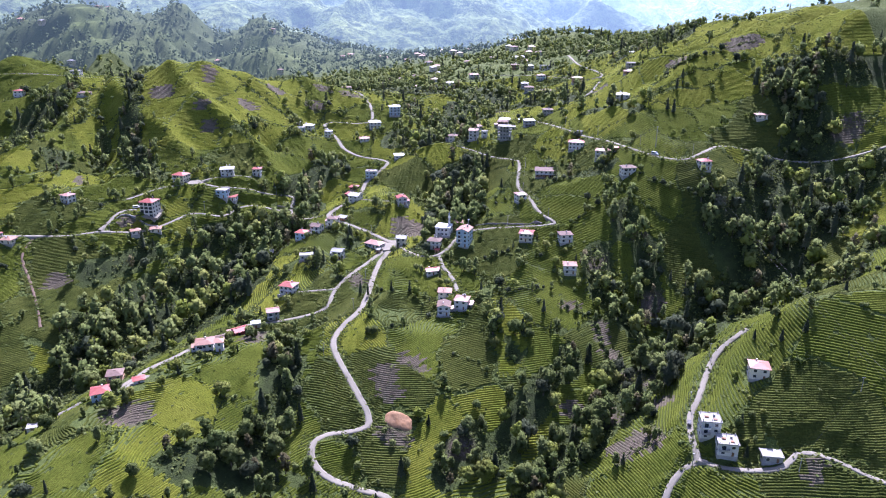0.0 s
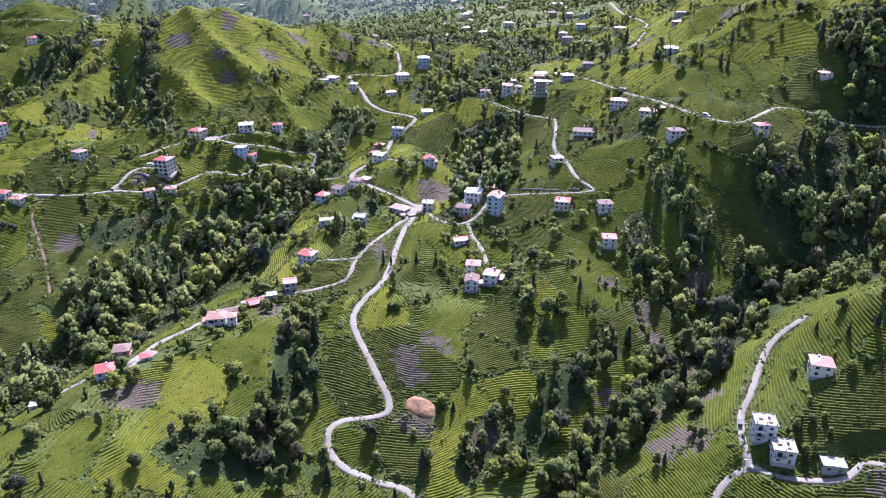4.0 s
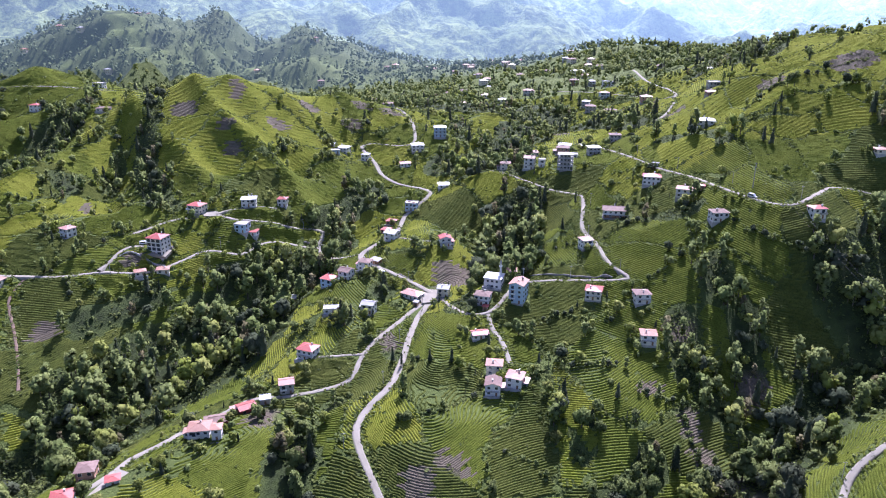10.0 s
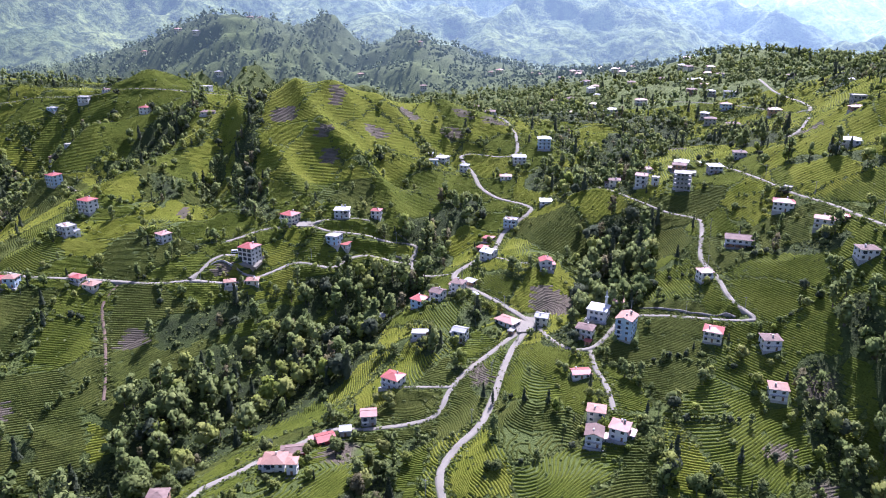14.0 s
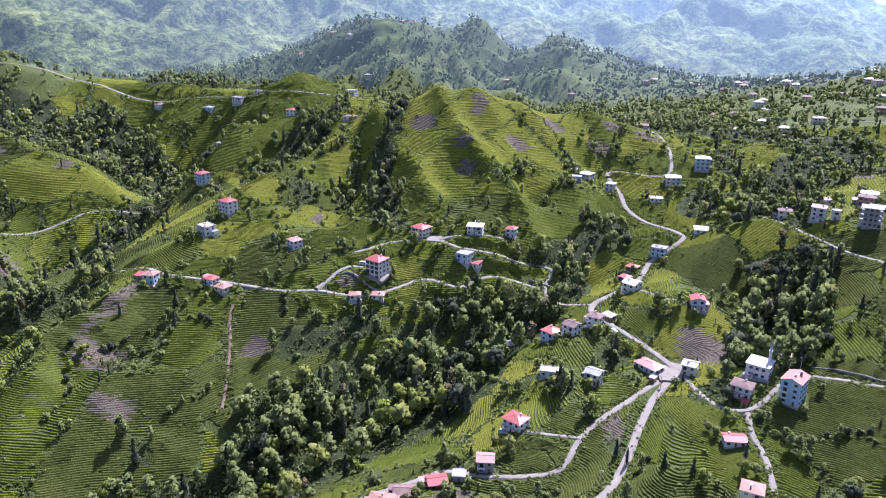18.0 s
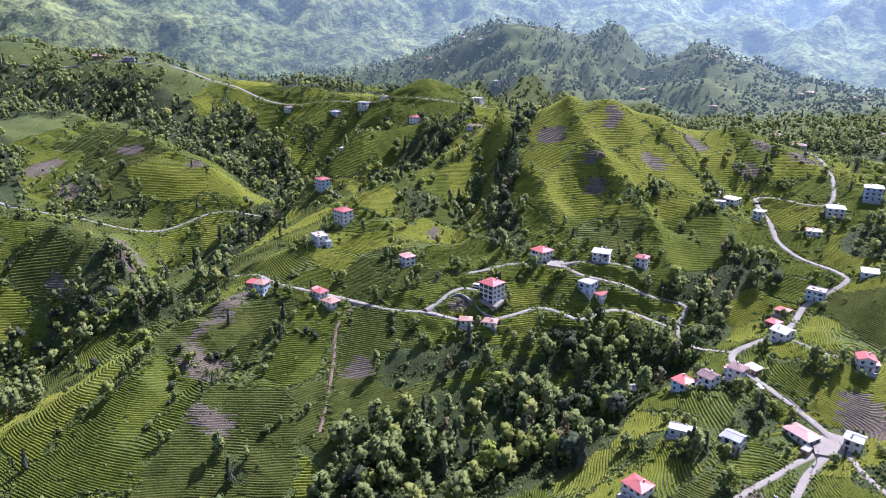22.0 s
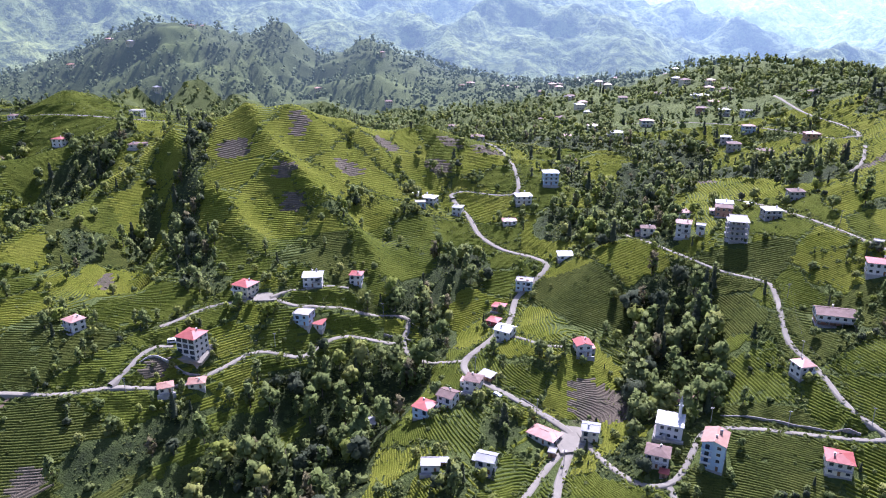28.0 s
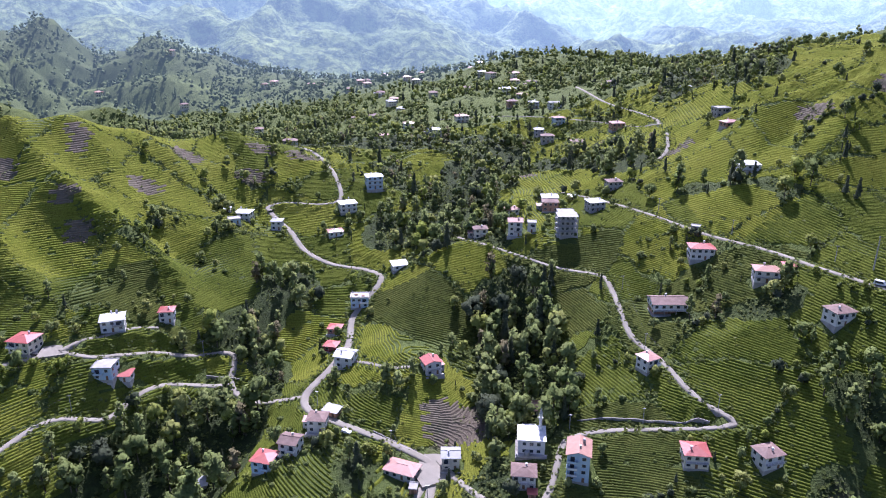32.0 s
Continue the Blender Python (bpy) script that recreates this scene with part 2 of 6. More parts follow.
# ---- lie of the land: crest lines, valley lines and benches, as (x, y, height) ----
LAND = {
    "camera_side": [(-496, -236, 47), (-177, -177, 24), (71, -177, 6), (354, -177, 71), (-354, 71, 18), (0, 71, -30), (295, 71, 47), (-236, 212, 12), (507, 177, 106)],
    "near_knoll": [(151, 297, 38), (122, 275, 22), (145, 261, 15), (152, 272, 29), (168, 288, 43), (177, 306, 57), (179, 318, 65), (200, 318, 66), (232, 324, 70), (190, 276, 36), (224, 362, 54), (271, 389, 67), (118, 242, 7), (165, 212, 6), (212, 248, 18), (240, 282, 44)],
    "right_valley": [(47, 177, -33), (65, 271, -17), (78, 309, -9), (109, 341, 0), (144, 375, 9), (183, 407, 21), (224, 431, 40), (295, 454, 68)],
    "central_spur": [(1, 408, 27), (-25, 336, 18), (-40, 304, 0), (0, 283, -19), (11, 322, -5), (51, 387, 26), (71, 373, 17), (-47, 254, -17), (-18, 378, 28), (24, 354, 12)],
    "left_spur": [(-133, 352, 21), (-169, 303, 20), (-145, 291, 17), (-100, 424, 28), (-74, 470, 30), (-51, 499, 31), (-84, 402, 20), (-59, 354, 18), (-67, 332, 7), (-195, 266, 14), (-156, 333, 19), (-177, 313, 18), (-106, 319, 11), (-88, 354, 14)],
    "left_valley": [(-271, 236, -26), (-242, 324, -18), (-222, 372, -14), (-186, 427, -7), (-151, 463, 4), (-139, 502, 14), (-132, 543, 26), (-124, 590, 42), (-106, 625, 52)],
    "left_bank": [(-260, 413, 18), (-288, 450, 33), (-235, 388, 2), (-332, 396, 26), (-352, 419, 33), (-306, 467, 45), (-430, 374, -7), (-450, 424, 17), (-389, 307, 0), (-319, 330, 9), (-389, 484, 47)],
    "west_valley": [(-519, 389, -19), (-502, 472, 2), (-486, 537, 20), (-482, 573, 32), (-497, 637, 46), (-487, 700, 70), (-420, 440, 6), (-410, 398, -4)],
    "west_hill": [(-955, 600, 98), (-813, 592, 100), (-730, 586, 93), (-676, 583, 95), (-611, 582, 86), (-556, 582, 77), (-518, 584, 54), (-566, 642, 48), (-661, 661, 58), (-826, 661, 80), (-545, 519, 35), (-614, 525, 62), (-700, 530, 76), (-614, 486, 47), (-661, 401, 62), (-755, 354, 71), (-592, 419, 57), (-555, 439, 52), (-508, 463, 37), (-461, 480, 22)],
    "road_shelf": [(-224, 514, 48), (-242, 499, 47), (-170, 543, 45), (-277, 484, 47), (-284, 517, 60), (-356, 539, 66), (-386, 596, 76), (-440, 609, 68), (-181, 577, 67), (-212, 564, 64), (-105, 499, 39), (-93, 548, 41)],
    "round_hill": [(-327, 715, 121), (-308, 731, 133), (-268, 714, 143), (-235, 722, 142), (-207, 748, 128), (-151, 785, 118), (-100, 773, 101), (-271, 590, 68), (-354, 661, 96), (-341, 767, 122), (-271, 850, 109), (-142, 850, 92), (-295, 790, 118), (-242, 800, 114), (-195, 808, 104)],
    "hill_spurs": [(-307, 680, 115), (-273, 643, 100), (-245, 622, 88), (-228, 604, 76), (-250, 690, 124), (-220, 659, 105), (-193, 645, 89), (-162, 618, 71), (-258, 664, 110), (-234, 637, 92), (-206, 618, 78), (-318, 668, 98), (-310, 635, 78), (-298, 602, 64), (-182, 690, 97), (-165, 655, 76), (-140, 690, 84), (-352, 620, 88), (-358, 590, 80), (-357, 560, 74), (-328, 600, 70)],
    "west_spur": [(-407, 705, 108), (-425, 690, 103), (-440, 668, 97), (-455, 648, 86), (-460, 630, 75), (-392, 660, 72), (-402, 622, 60), (-376, 690, 93)],
    "side_spurs": [(-367, 446, 42), (-372, 419, 35), (-379, 395, 27), (-385, 367, 18), (-393, 345, 9), (-12, 798, 97), (6, 772, 93), (22, 738, 86), (247, 687, 166), (210, 676, 152), (175, 668, 133), (-26, 767, 83), (41, 773, 85)],
    "knoll_behind": [(-415, 748, 126), (-404, 798, 124), (-465, 801, 139), (-507, 791, 127), (-577, 755, 114), (-496, 850, 116), (-425, 850, 116), (-661, 755, 112), (-755, 755, 124), (-826, 732, 135), (-897, 708, 145), (-1062, 661, 163), (-1298, 614, 177), (-826, 897, 71), (-1062, 850, 94)],
    "upper_vale": [(-133, 706, 74), (-50, 734, 90), (-106, 673, 68), (-84, 660, 64), (-68, 643, 59), (-47, 590, 50), (-33, 543, 51), (-73, 562, 47), (-14, 525, 32), (9, 537, 33), (12, 590, 47), (0, 684, 68), (24, 755, 83), (-12, 629, 76)],
    "right_bench": [(15, 474, 40), (4, 486, 44), (58, 514, 60), (76, 476, 54), (60, 550, 71), (81, 549, 72), (111, 576, 91), (123, 538, 90), (54, 627, 83), (34, 623, 81), (84, 434, 37), (58, 467, 45), (84, 461, 47), (61, 689, 87), (178, 476, 94), (245, 523, 94)],
    "right_hill": [(152, 617, 116), (197, 603, 139), (168, 772, 123), (148, 798, 112), (264, 644, 165), (354, 614, 189), (224, 758, 155), (287, 856, 166), (224, 873, 144), (307, 566, 151), (389, 496, 142), (472, 661, 206), (354, 755, 186), (354, 932, 156), (295, 1062, 136)],
    "far_village": [(124, 892, 119), (137, 964, 123), (0, 897, 99), (-71, 1003, 85), (71, 1121, 109), (-35, 1239, 94), (177, 1180, 139)],
    "right_back": [(496, 1298, 83), (826, 1180, 118), (708, 826, 195), (590, 1593, 24), (236, 1534, 65), (1062, 590, 189), (708, 354, 177), (0, 1593, 35), (1062, 1534, 47)],
    "far_ridge": [(-505, 1430, 166), (-548, 1415, 147), (-581, 1380, 161), (-659, 1330, 154), (-756, 1330, 151), (-444, 1450, 118), (-351, 1440, 134), (-292, 1410, 117), (-228, 1350, 97), (-159, 1300, 88), (-517, 1370, 132), (-523, 1250, 97), (-560, 1190, 84), (-939, 1400, 104), (-439, 1330, 92), (-365, 1300, 88), (-640, 1250, 92), (-530, 1062, 62), (-295, 1121, 61), (-1062, 1500, 71), (-1424, 1670, 24), (-826, 1180, 59), (-1180, 1062, 71), (-413, 1700, 40), (-700, 1660, 40), (-826, 1000, 66)],
}
FOOT = np.array([p for line in LAND.values() for p in line], float)


def smooth_land():
    """Weights of a surface that bends as little as it can through the lines of LAND."""
    n = len(FOOT)
    xy = FOOT[:, :2] / 100
    r = np.sqrt(((xy[:, None] - xy[None]) ** 2).sum(-1))
    k = r**2 * np.log(r + 1e-9) + 0.012 * np.eye(n)
    p = np.c_[np.ones(n), xy]
    a = np.block([[k, p], [p.T, np.zeros((3, 3))]])
    return np.linalg.solve(a, np.r_[FOOT[:, 2], 0, 0, 0])


BEND = smooth_land()


def base_height(x, y):
    x, y = np.broadcast_arrays(np.asarray(x, float), np.asarray(y, float))
    flat = np.c_[x.ravel(), y.ravel()] / 100
    out = np.empty(len(flat))
    for i in range(0, len(flat), 20000):
        q = flat[i : i + 20000]
        r = np.sqrt(((q[:, None] - FOOT[None, :, :2] / 100) ** 2).sum(-1))
        out[i : i + 20000] = (r**2 * np.log(r + 1e-9)) @ BEND[:-3] + BEND[-3] + q @ BEND[-2:]
    return out.reshape(x.shape)


# ---- roads and paths: half width, then the line in plan ----
ROADS = {
    "main_road": (1.71, [(-11.8, 262), (-27.1, 274.9), (-38.9, 276.1), (-55.5, 279.7), (-63.7, 287.9), (-64.9, 297.4), (-59, 303.3), (-47.2, 304.4), (-38.9, 306.8), (-38.9, 313.9), (-44.8, 324.5), (-53.1, 339.8), (-60.2, 354), (-63.7, 367), (-60.2, 381.1), (-51.9, 397.7), (-48.4, 418.9), (-47.2, 442.5), (-44.8, 466.1), (-38.9, 490.9), (-38.9, 499.1), (-46, 505), (-55.5, 509.8), (-68.4, 515.7), (-75.5, 519.2), (-87.3, 528.6), (-90.9, 542.8), (-79.1, 561.7), (-70.8, 580.6), (-68.4, 604.2), (-60.2, 618.3), (-51.9, 630.1), (-51.9, 638.4), (-63.7, 649), (-81.4, 657.3), (-95.6, 671.4), (-105, 693.8), (-119.2, 718.6)]),
    "spur_road": (1.36, [(-38.9, 493.2), (-48.4, 477.9), (-56.6, 460.2), (-66.1, 439), (-70.8, 423.6), (-74.3, 405.9), (-86.1, 398.8), (-106.2, 391.8), (-122.7, 390.6), (-132.2, 380), (-144, 365.8), (-152.2, 351.6), (-160.5, 339.8), (-162.8, 328), (-167.6, 316.2), (-181.7, 309.2), (-198.2, 302.1)]),
    "yard_track": (1.02, [(-70.8, 426), (-86.1, 422.4), (-96.8, 420.1)]),
    "hill_road": (1.44, [(-119.2, 718.6), (-121.5, 723.3), (-115.6, 726.9), (-103.8, 725.7), (-82.6, 718.6), (-73.2, 721), (-73.2, 737.5), (-80.2, 769.4), (-95.6, 802.4), (-112.1, 826)]),
    "side_lane": (1.19, [(-74.3, 566.4), (-60.2, 554.6), (-51.9, 547.5), (-41.3, 546.3)]),
    "terrace_road": (1.44, [(-245.4, 527.5), (-232.5, 544), (-225.4, 551.1), (-213.6, 555.8), (-200.6, 560.5), (-185.3, 559.3), (-171.1, 565.2), (-159.3, 572.3), (-146.3, 577), (-131, 587.6), (-127.4, 581.7), (-127.4, 566.4), (-115.6, 554.6), (-90.9, 542.8)]),
    "terrace_drive": (1.10, [(-199, 560.8), (-192, 568), (-183, 570.5), (-172, 580), (-162, 584)]),
    "shelf_road": (1.44, [(-401.2, 476.7), (-370.5, 470.8), (-349.3, 464.9), (-324.5, 468.5), (-295, 475.5), (-272.6, 480.3), (-256.1, 487.3), (-239.5, 493.2), (-224.2, 500.3), (-208.9, 515.7), (-200.6, 526.3), (-191.2, 532.2), (-174.6, 534.5), (-167.6, 545.2), (-155.8, 558.1), (-135.7, 565.2), (-127.4, 566.4)]),
    "drive_loop": (1.44, [(-251.3, 489.7), (-247.8, 500.3), (-246.6, 507.4), (-241.9, 515.7), (-233.6, 518)]),
    "foot_path": (0.80, [(-291.5, 475.5), (-291.5, 457.8), (-277.3, 437.8), (-262, 415.4), (-252.5, 398.8)]),
    "lower_lane": (1.27, [(-35.4, 500.3), (-29.5, 486), (-23.8, 474.9), (-19.3, 469), (-14.1, 464), (-7.5, 461.8), (-0.4, 464.4), (4.6, 471.6), (8.9, 479.6), (12.9, 487.5), (18.5, 492), (32, 491.5), (53.1, 483.8), (75.5, 476.7), (79.1, 479.1), (72, 488.5), (68.4, 499.1), (64.9, 516.8), (59, 538.1), (63.7, 575.8), (61.4, 590), (37.8, 610.1), (13, 631.3), (2.4, 646.6), (-2.4, 660.8)]),
    "house_lane": (1.27, [(-3, 463), (0, 448.4), (5.9, 434.2), (9.4, 416.5)]),
    "upper_road": (1.36, [(73.2, 696.2), (80.2, 680.9), (90.9, 653.7), (105, 619.5), (116.8, 587.6), (132.2, 554.6), (142.8, 523.9), (155.8, 498), (171.1, 487.3), (188.8, 500.3), (204.1, 515.7), (227.7, 522.7), (243.1, 520.4), (283.2, 507.4), (342.2, 495.6)]),
    "top_road": (1.36, [(164, 955.8), (161.7, 879.1), (172.3, 805.9), (165.2, 761.1), (151, 814.2), (127.4, 850.8), (74.3, 899.2), (23.6, 932.2)]),
    "top_track": (1.10, [(159.3, 731.6), (146.3, 700.9), (134.5, 686.8)]),
    "knoll_road": (1.44, [(92, 241.9), (97.9, 253.7), (102.7, 259.6), (108.6, 263.1), (114.5, 264.3), (114.5, 271.4), (115.6, 280.8), (119.2, 291.5), (126.3, 302.1), (138.1, 323.3), (147.5, 335.1), (165.2, 344.6)]),
    "knoll_lane": (1.36, [(114.5, 264.3), (122.7, 258.4), (136.9, 256.1), (148.7, 256.1), (155.8, 260.8), (165.2, 258.4), (174.6, 252.5), (186.4, 245.4), (212.4, 236), (247.8, 230.1)]),
    "west_road": (1.44, [(-708, 439), (-637.2, 448.4), (-624.2, 459), (-592.4, 475.5), (-568.8, 483.8), (-545.2, 516.8), (-523.9, 555.8), (-506.2, 575.8), (-477.9, 590)]),
    "ridge_road": (1.53, [(-1025.4, 643.1), (-920.4, 702.1), (-856.7, 744.6), (-817.7, 764.6), (-764.6, 762.3), (-724.5, 767), (-656.1, 752.8), (-601.8, 751.7), (-542.8, 767), (-488.5, 769.4), (-420.1, 755.2), (-365.8, 772.9)]),
    "hamlet_track": (1.10, [(-502.7, 646.6), (-466.1, 625.4), (-427.2, 606.5), (-382.3, 592.4)]),
}


def dense(line, step=3.0):
    """A line rounded through its corners, in even steps."""
    p = np.array(line, float)
    q = np.vstack([2 * p[0] - p[1], p, 2 * p[-1] - p[-2]])
    out = []
    for i in range(1, len(q) - 2):
        n = max(2, int(np.linalg.norm(q[i + 1] - q[i]) / step))
        t = np.linspace(0, 1, n, endpoint=False)[:, None]
        a, b, c, d = q[i - 1], q[i], q[i + 1], q[i + 2]
        out.append(0.5 * (2 * b + (c - a) * t + (2 * a - 5 * b + 4 * c - d) * t**2 + (3 * b - a - 3 * c + d) * t**3))
    return np.vstack([*out, p[-1:]])


def road_profile(line):
    """Heights along a road: those of the land, evened out."""
    z = base_height(line[:, 0], line[:, 1])
    w = np.hanning(9)
    return np.convolve(np.pad(z, 4, mode="edge"), w / w.sum(), "valid")


ROAD_LINES = {name: dense(line) for name, (half, line) in ROADS.items()}
ROAD_Z = {name: road_profile(line) for name, line in ROAD_LINES.items()}
ROAD_PTS = np.vstack([np.c_[ROAD_LINES[k], ROAD_Z[k], np.full(len(ROAD_Z[k]), ROADS[k][0])] for k in ROADS])


# ---- the ground ----
def value_noise(x, y, seed):
    def lattice(i, j):
        n = (i * 374761393 + j * 668265263 + seed * 982451653) & 0xFFFFFFFF
        n = ((n ^ (n >> 13)) * 1274126177) & 0xFFFFFFFF
        return ((n ^ (n >> 16)) & 0xFFFF) / 65535.0

    i, j = np.floor(x).astype(np.int64), np.floor(y).astype(np.int64)
    u, v = x - i, y - j
    u, v = u * u * (3 - 2 * u), v * v * (3 - 2 * v)
    a, b, c, d = lattice(i, j), lattice(i + 1, j), lattice(i, j + 1), lattice(i + 1, j + 1)
    return (a * (1 - u) + b * u) * (1 - v) + (c * (1 - u) + d * u) * v


def fractal(x, y, size, seed, octaves=4):
    out, amp, total = 0.0, 1.0, 0.0
    for k in range(octaves):
        out, total = out + amp * value_noise(x / size * 2**k + 17 * k, y / size * 2**k - 9 * k, seed + k), total + amp
        amp *= 0.5
    return out / total


def grown(start, step, growth, end):
    out = [start]
    while abs(out[-1]) < abs(end):
        step *= growth
        out.append(out[-1] + step)
    return out


XS = np.array(sorted([*grown(-756, -4.5, 1.14, -4400)[1:], *np.arange(-756, 496, 4.5), *grown(499.5, 4.5, 1.14, 4400)[1:]]))
YS = np.array(sorted([*grown(153, -4.5, 1.2, -1500)[1:], *np.arange(153, 925, 4.5), *grown(927, 4.5, 1.025, 4700)[1:]]))
GX, GY = np.meshgrid(XS, YS)


def near_line(x, y, line):
    """Distance in plan to a broken line."""
    best = np.full(np.shape(x), 1e9)
    p = np.array(line, float)
    for a, b in zip(p[:-1], p[1:]):
        ab = b - a
        t = np.clip(((x - a[0]) * ab[0] + (y - a[1]) * ab[1]) / (ab @ ab), 0, 1)
        best = np.minimum(best, np.hypot(x - a[0] - t * ab[0], y - a[1] - t * ab[1]))
    return best


# open hills: middle, reach, number of spurs, depth of the gullies
HILLS = [(-690, 560, 140, 13, 3.0), (-465, 801, 45, 6, 2.0), (-560, 1390, 300, 17, 22.0), (270, 680, 150, 12, 4.0), (-375, 400, 90, 9, 4.0)]
# sharp crests and gullies: line in plan, height over the land, half width
CRESTS = [
    ([(-327, 715), (-307, 680), (-273, 643), (-245, 622), (-228, 604)], 9, 17),
    ([(-268, 714), (-250, 690), (-220, 659), (-193, 645), (-162, 618), (-146, 600)], 9, 17),
    ([(-235, 722), (-205, 700), (-180, 668)], 4, 18), ([(-207, 748), (-170, 722), (-140, 704)], 4, 20), ([(-151, 785), (-128, 752)], 3, 16),
    ([(-322, 676), (-310, 635), (-298, 602), (-290, 570)], -8, 22), ([(-196, 700), (-182, 668), (-160, 645)], -4, 14),
    ([(-327, 715), (-350, 655), (-358, 590), (-357, 555)], 6, 24), ([(-407, 705), (-440, 668), (-460, 630)], 8, 24), ([(-380, 700), (-395, 655), (-405, 622)], -6, 20),
    ([(-676, 761), (-660, 700), (-651, 665)], 9, 24), ([(-567, 743), (-574, 690), (-574, 658)], 9, 24), ([(-478, 750), (-497, 721), (-520, 690)], 8, 20), ([(-790, 759), (-789, 676)], 9, 26),
    ([(-620, 752), (-612, 670)], -9, 26), ([(-525, 745), (-540, 690)], -8, 22), ([(-730, 760), (-715, 690)], -9, 28),
    ([(-955, 600), (-813, 592), (-730, 586), (-676, 583), (-611, 582), (-556, 582), (-518, 584)], 5, 30),
    ([(-592, 419), (-555, 439), (-508, 463), (-461, 480)], 5, 28), ([(-310, 470), (-340, 445), (-357, 423), (-365, 397), (-371, 348), (-388, 320)], 6, 22), ([(-335, 430), (-330, 390), (-325, 350)], -5, 16),
    ([(151, 330), (165, 322), (179, 318), (200, 318), (232, 324)], 4, 14), ([(-290, 450), (-283, 420), (-268, 392)], 5, 16), ([(-505, 1430), (-517, 1370), (-523, 1250), (-560, 1190)], 16, 60), ([(-351, 1440), (-330, 1370), (-300, 1290)], 14, 55), ([(-659, 1330), (-640, 1250), (-650, 1180)], 14, 60), ([(-581, 1380), (-585, 1290), (-600, 1200)], -12, 40),
    ([(-440, 1420), (-430, 1320), (-420, 1220)], -14, 50), ([(224, 758), (197, 690), (165, 625), (140, 600)], 5, 30), ([(354, 614), (307, 590), (260, 560), (225, 535)], 4, 30), ([(290, 650), (262, 610), (235, 575)], -3, 26),
]


def land_height(x, y):
    z = base_height(np.clip(x, -1416, 1062), np.clip(y, -295, 1770))
    away = np.maximum(np.abs(x - (-118)) - 1062, np.maximum(y - 1600, -295 - y)) / 500
    away = np.clip(away, 0, 1)
    z = z * (1 - away) + (-70) * away
    rise = np.clip((np.hypot(x, y - 354) - 590) / 700, 0, 1)
    rough = (fractal(x, y, 60, 3) - 0.5) * (5 + 9 * rise)
    # spurs and gullies that run down the open hills
    for cx, cy, reach, count, tall in HILLS:
        r, a = np.hypot(x - cx, y - cy), np.arctan2(x - cx, y - cy)
        swing = a * count / 2 + (fractal(x, y, 70, 19, 3) - 0.5) * 2.5
        belt = np.clip(r / (reach * 0.35), 0, 1) * np.clip((reach * 1.25 - r) / (reach * 0.45), 0, 1)
        rough = rough + (np.abs(np.sin(swing)) ** 0.8 - 0.6) * tall * belt
    for line, tall, half in CRESTS:
        rough = rough + tall * np.clip(1 - near_line(x, y, line) / half, 0, 1) ** 1.3
    spur = 1 - np.abs(2 * fractal(x, y, 105, 27, 3) - 1)
    fine = 1 - np.abs(2 * fractal(x, y, 38, 29, 2) - 1)
    rough = rough + (spur - 0.72) * (14 + 8 * rise) + (fine - 0.7) * 4.5
    flat, d2 = np.c_[x.ravel(), y.ravel()], np.full(x.size, 1e9)
    zr, wr = np.zeros(x.size), np.ones(x.size)
    near = np.where((flat[:, 0] > -1060) & (flat[:, 0] < 360) & (flat[:, 1] > 212) & (flat[:, 1] < 980))[0]
    for i in range(0, len(near), 4000):
        k = near[i : i + 4000]
        d = ((flat[k, None] - ROAD_PTS[None, :, :2]) ** 2).sum(-1)
        best = d.argmin(1)
        d2[k], zr[k], wr[k] = d[np.arange(len(k)), best], ROAD_PTS[best, 2], ROAD_PTS[best, 3]
    gap = (np.sqrt(d2) - wr).reshape(x.shape)
    z = z + rough * (1 - away) * (0.25 + 0.75 * np.clip((gap - 6) / 26, 0, 1))
    s = np.clip(1 - (np.sqrt(d2) - wr - 1.5) / 7, 0, 1)
    s = (s * s * (3 - 2 * s)).reshape(x.shape)
    return z * (1 - s) + zr.reshape(x.shape) * s, np.sqrt(d2).reshape(x.shape) - wr.reshape(x.shape)


GZ, ROAD_GAP = land_height(GX, GY)


def on_grid(field, x, y):
    x, y = np.asarray(x, float), np.asarray(y, float)
    i = np.clip(np.searchsorted(XS, x) - 1, 0, len(XS) - 2)
    j = np.clip(np.searchsorted(YS, y) - 1, 0, len(YS) - 2)
    u = np.clip((x - XS[i]) / (XS[i + 1] - XS[i]), 0, 1)
    v = np.clip((y - YS[j]) / (YS[j + 1] - YS[j]), 0, 1)
    return (field[j, i] * (1 - u) + field[j, i + 1] * u) * (1 - v) + (field[j + 1, i] * (1 - u) + field[j + 1, i + 1] * u) * v


def height(x, y):
    return on_grid(GZ, x, y)


def mesh_from(name, verts, faces, material, smooth=False):
    me = bpy.data.meshes.new(name)
    me.from_pydata(verts if isinstance(verts, list) else verts.tolist(), [], faces if isinstance(faces, list) else faces.tolist())
    me.materials.append(material)
    if smooth:
        me.polygons.foreach_set("use_smooth", np.ones(len(me.polygons), bool))
    me.update()
    return me


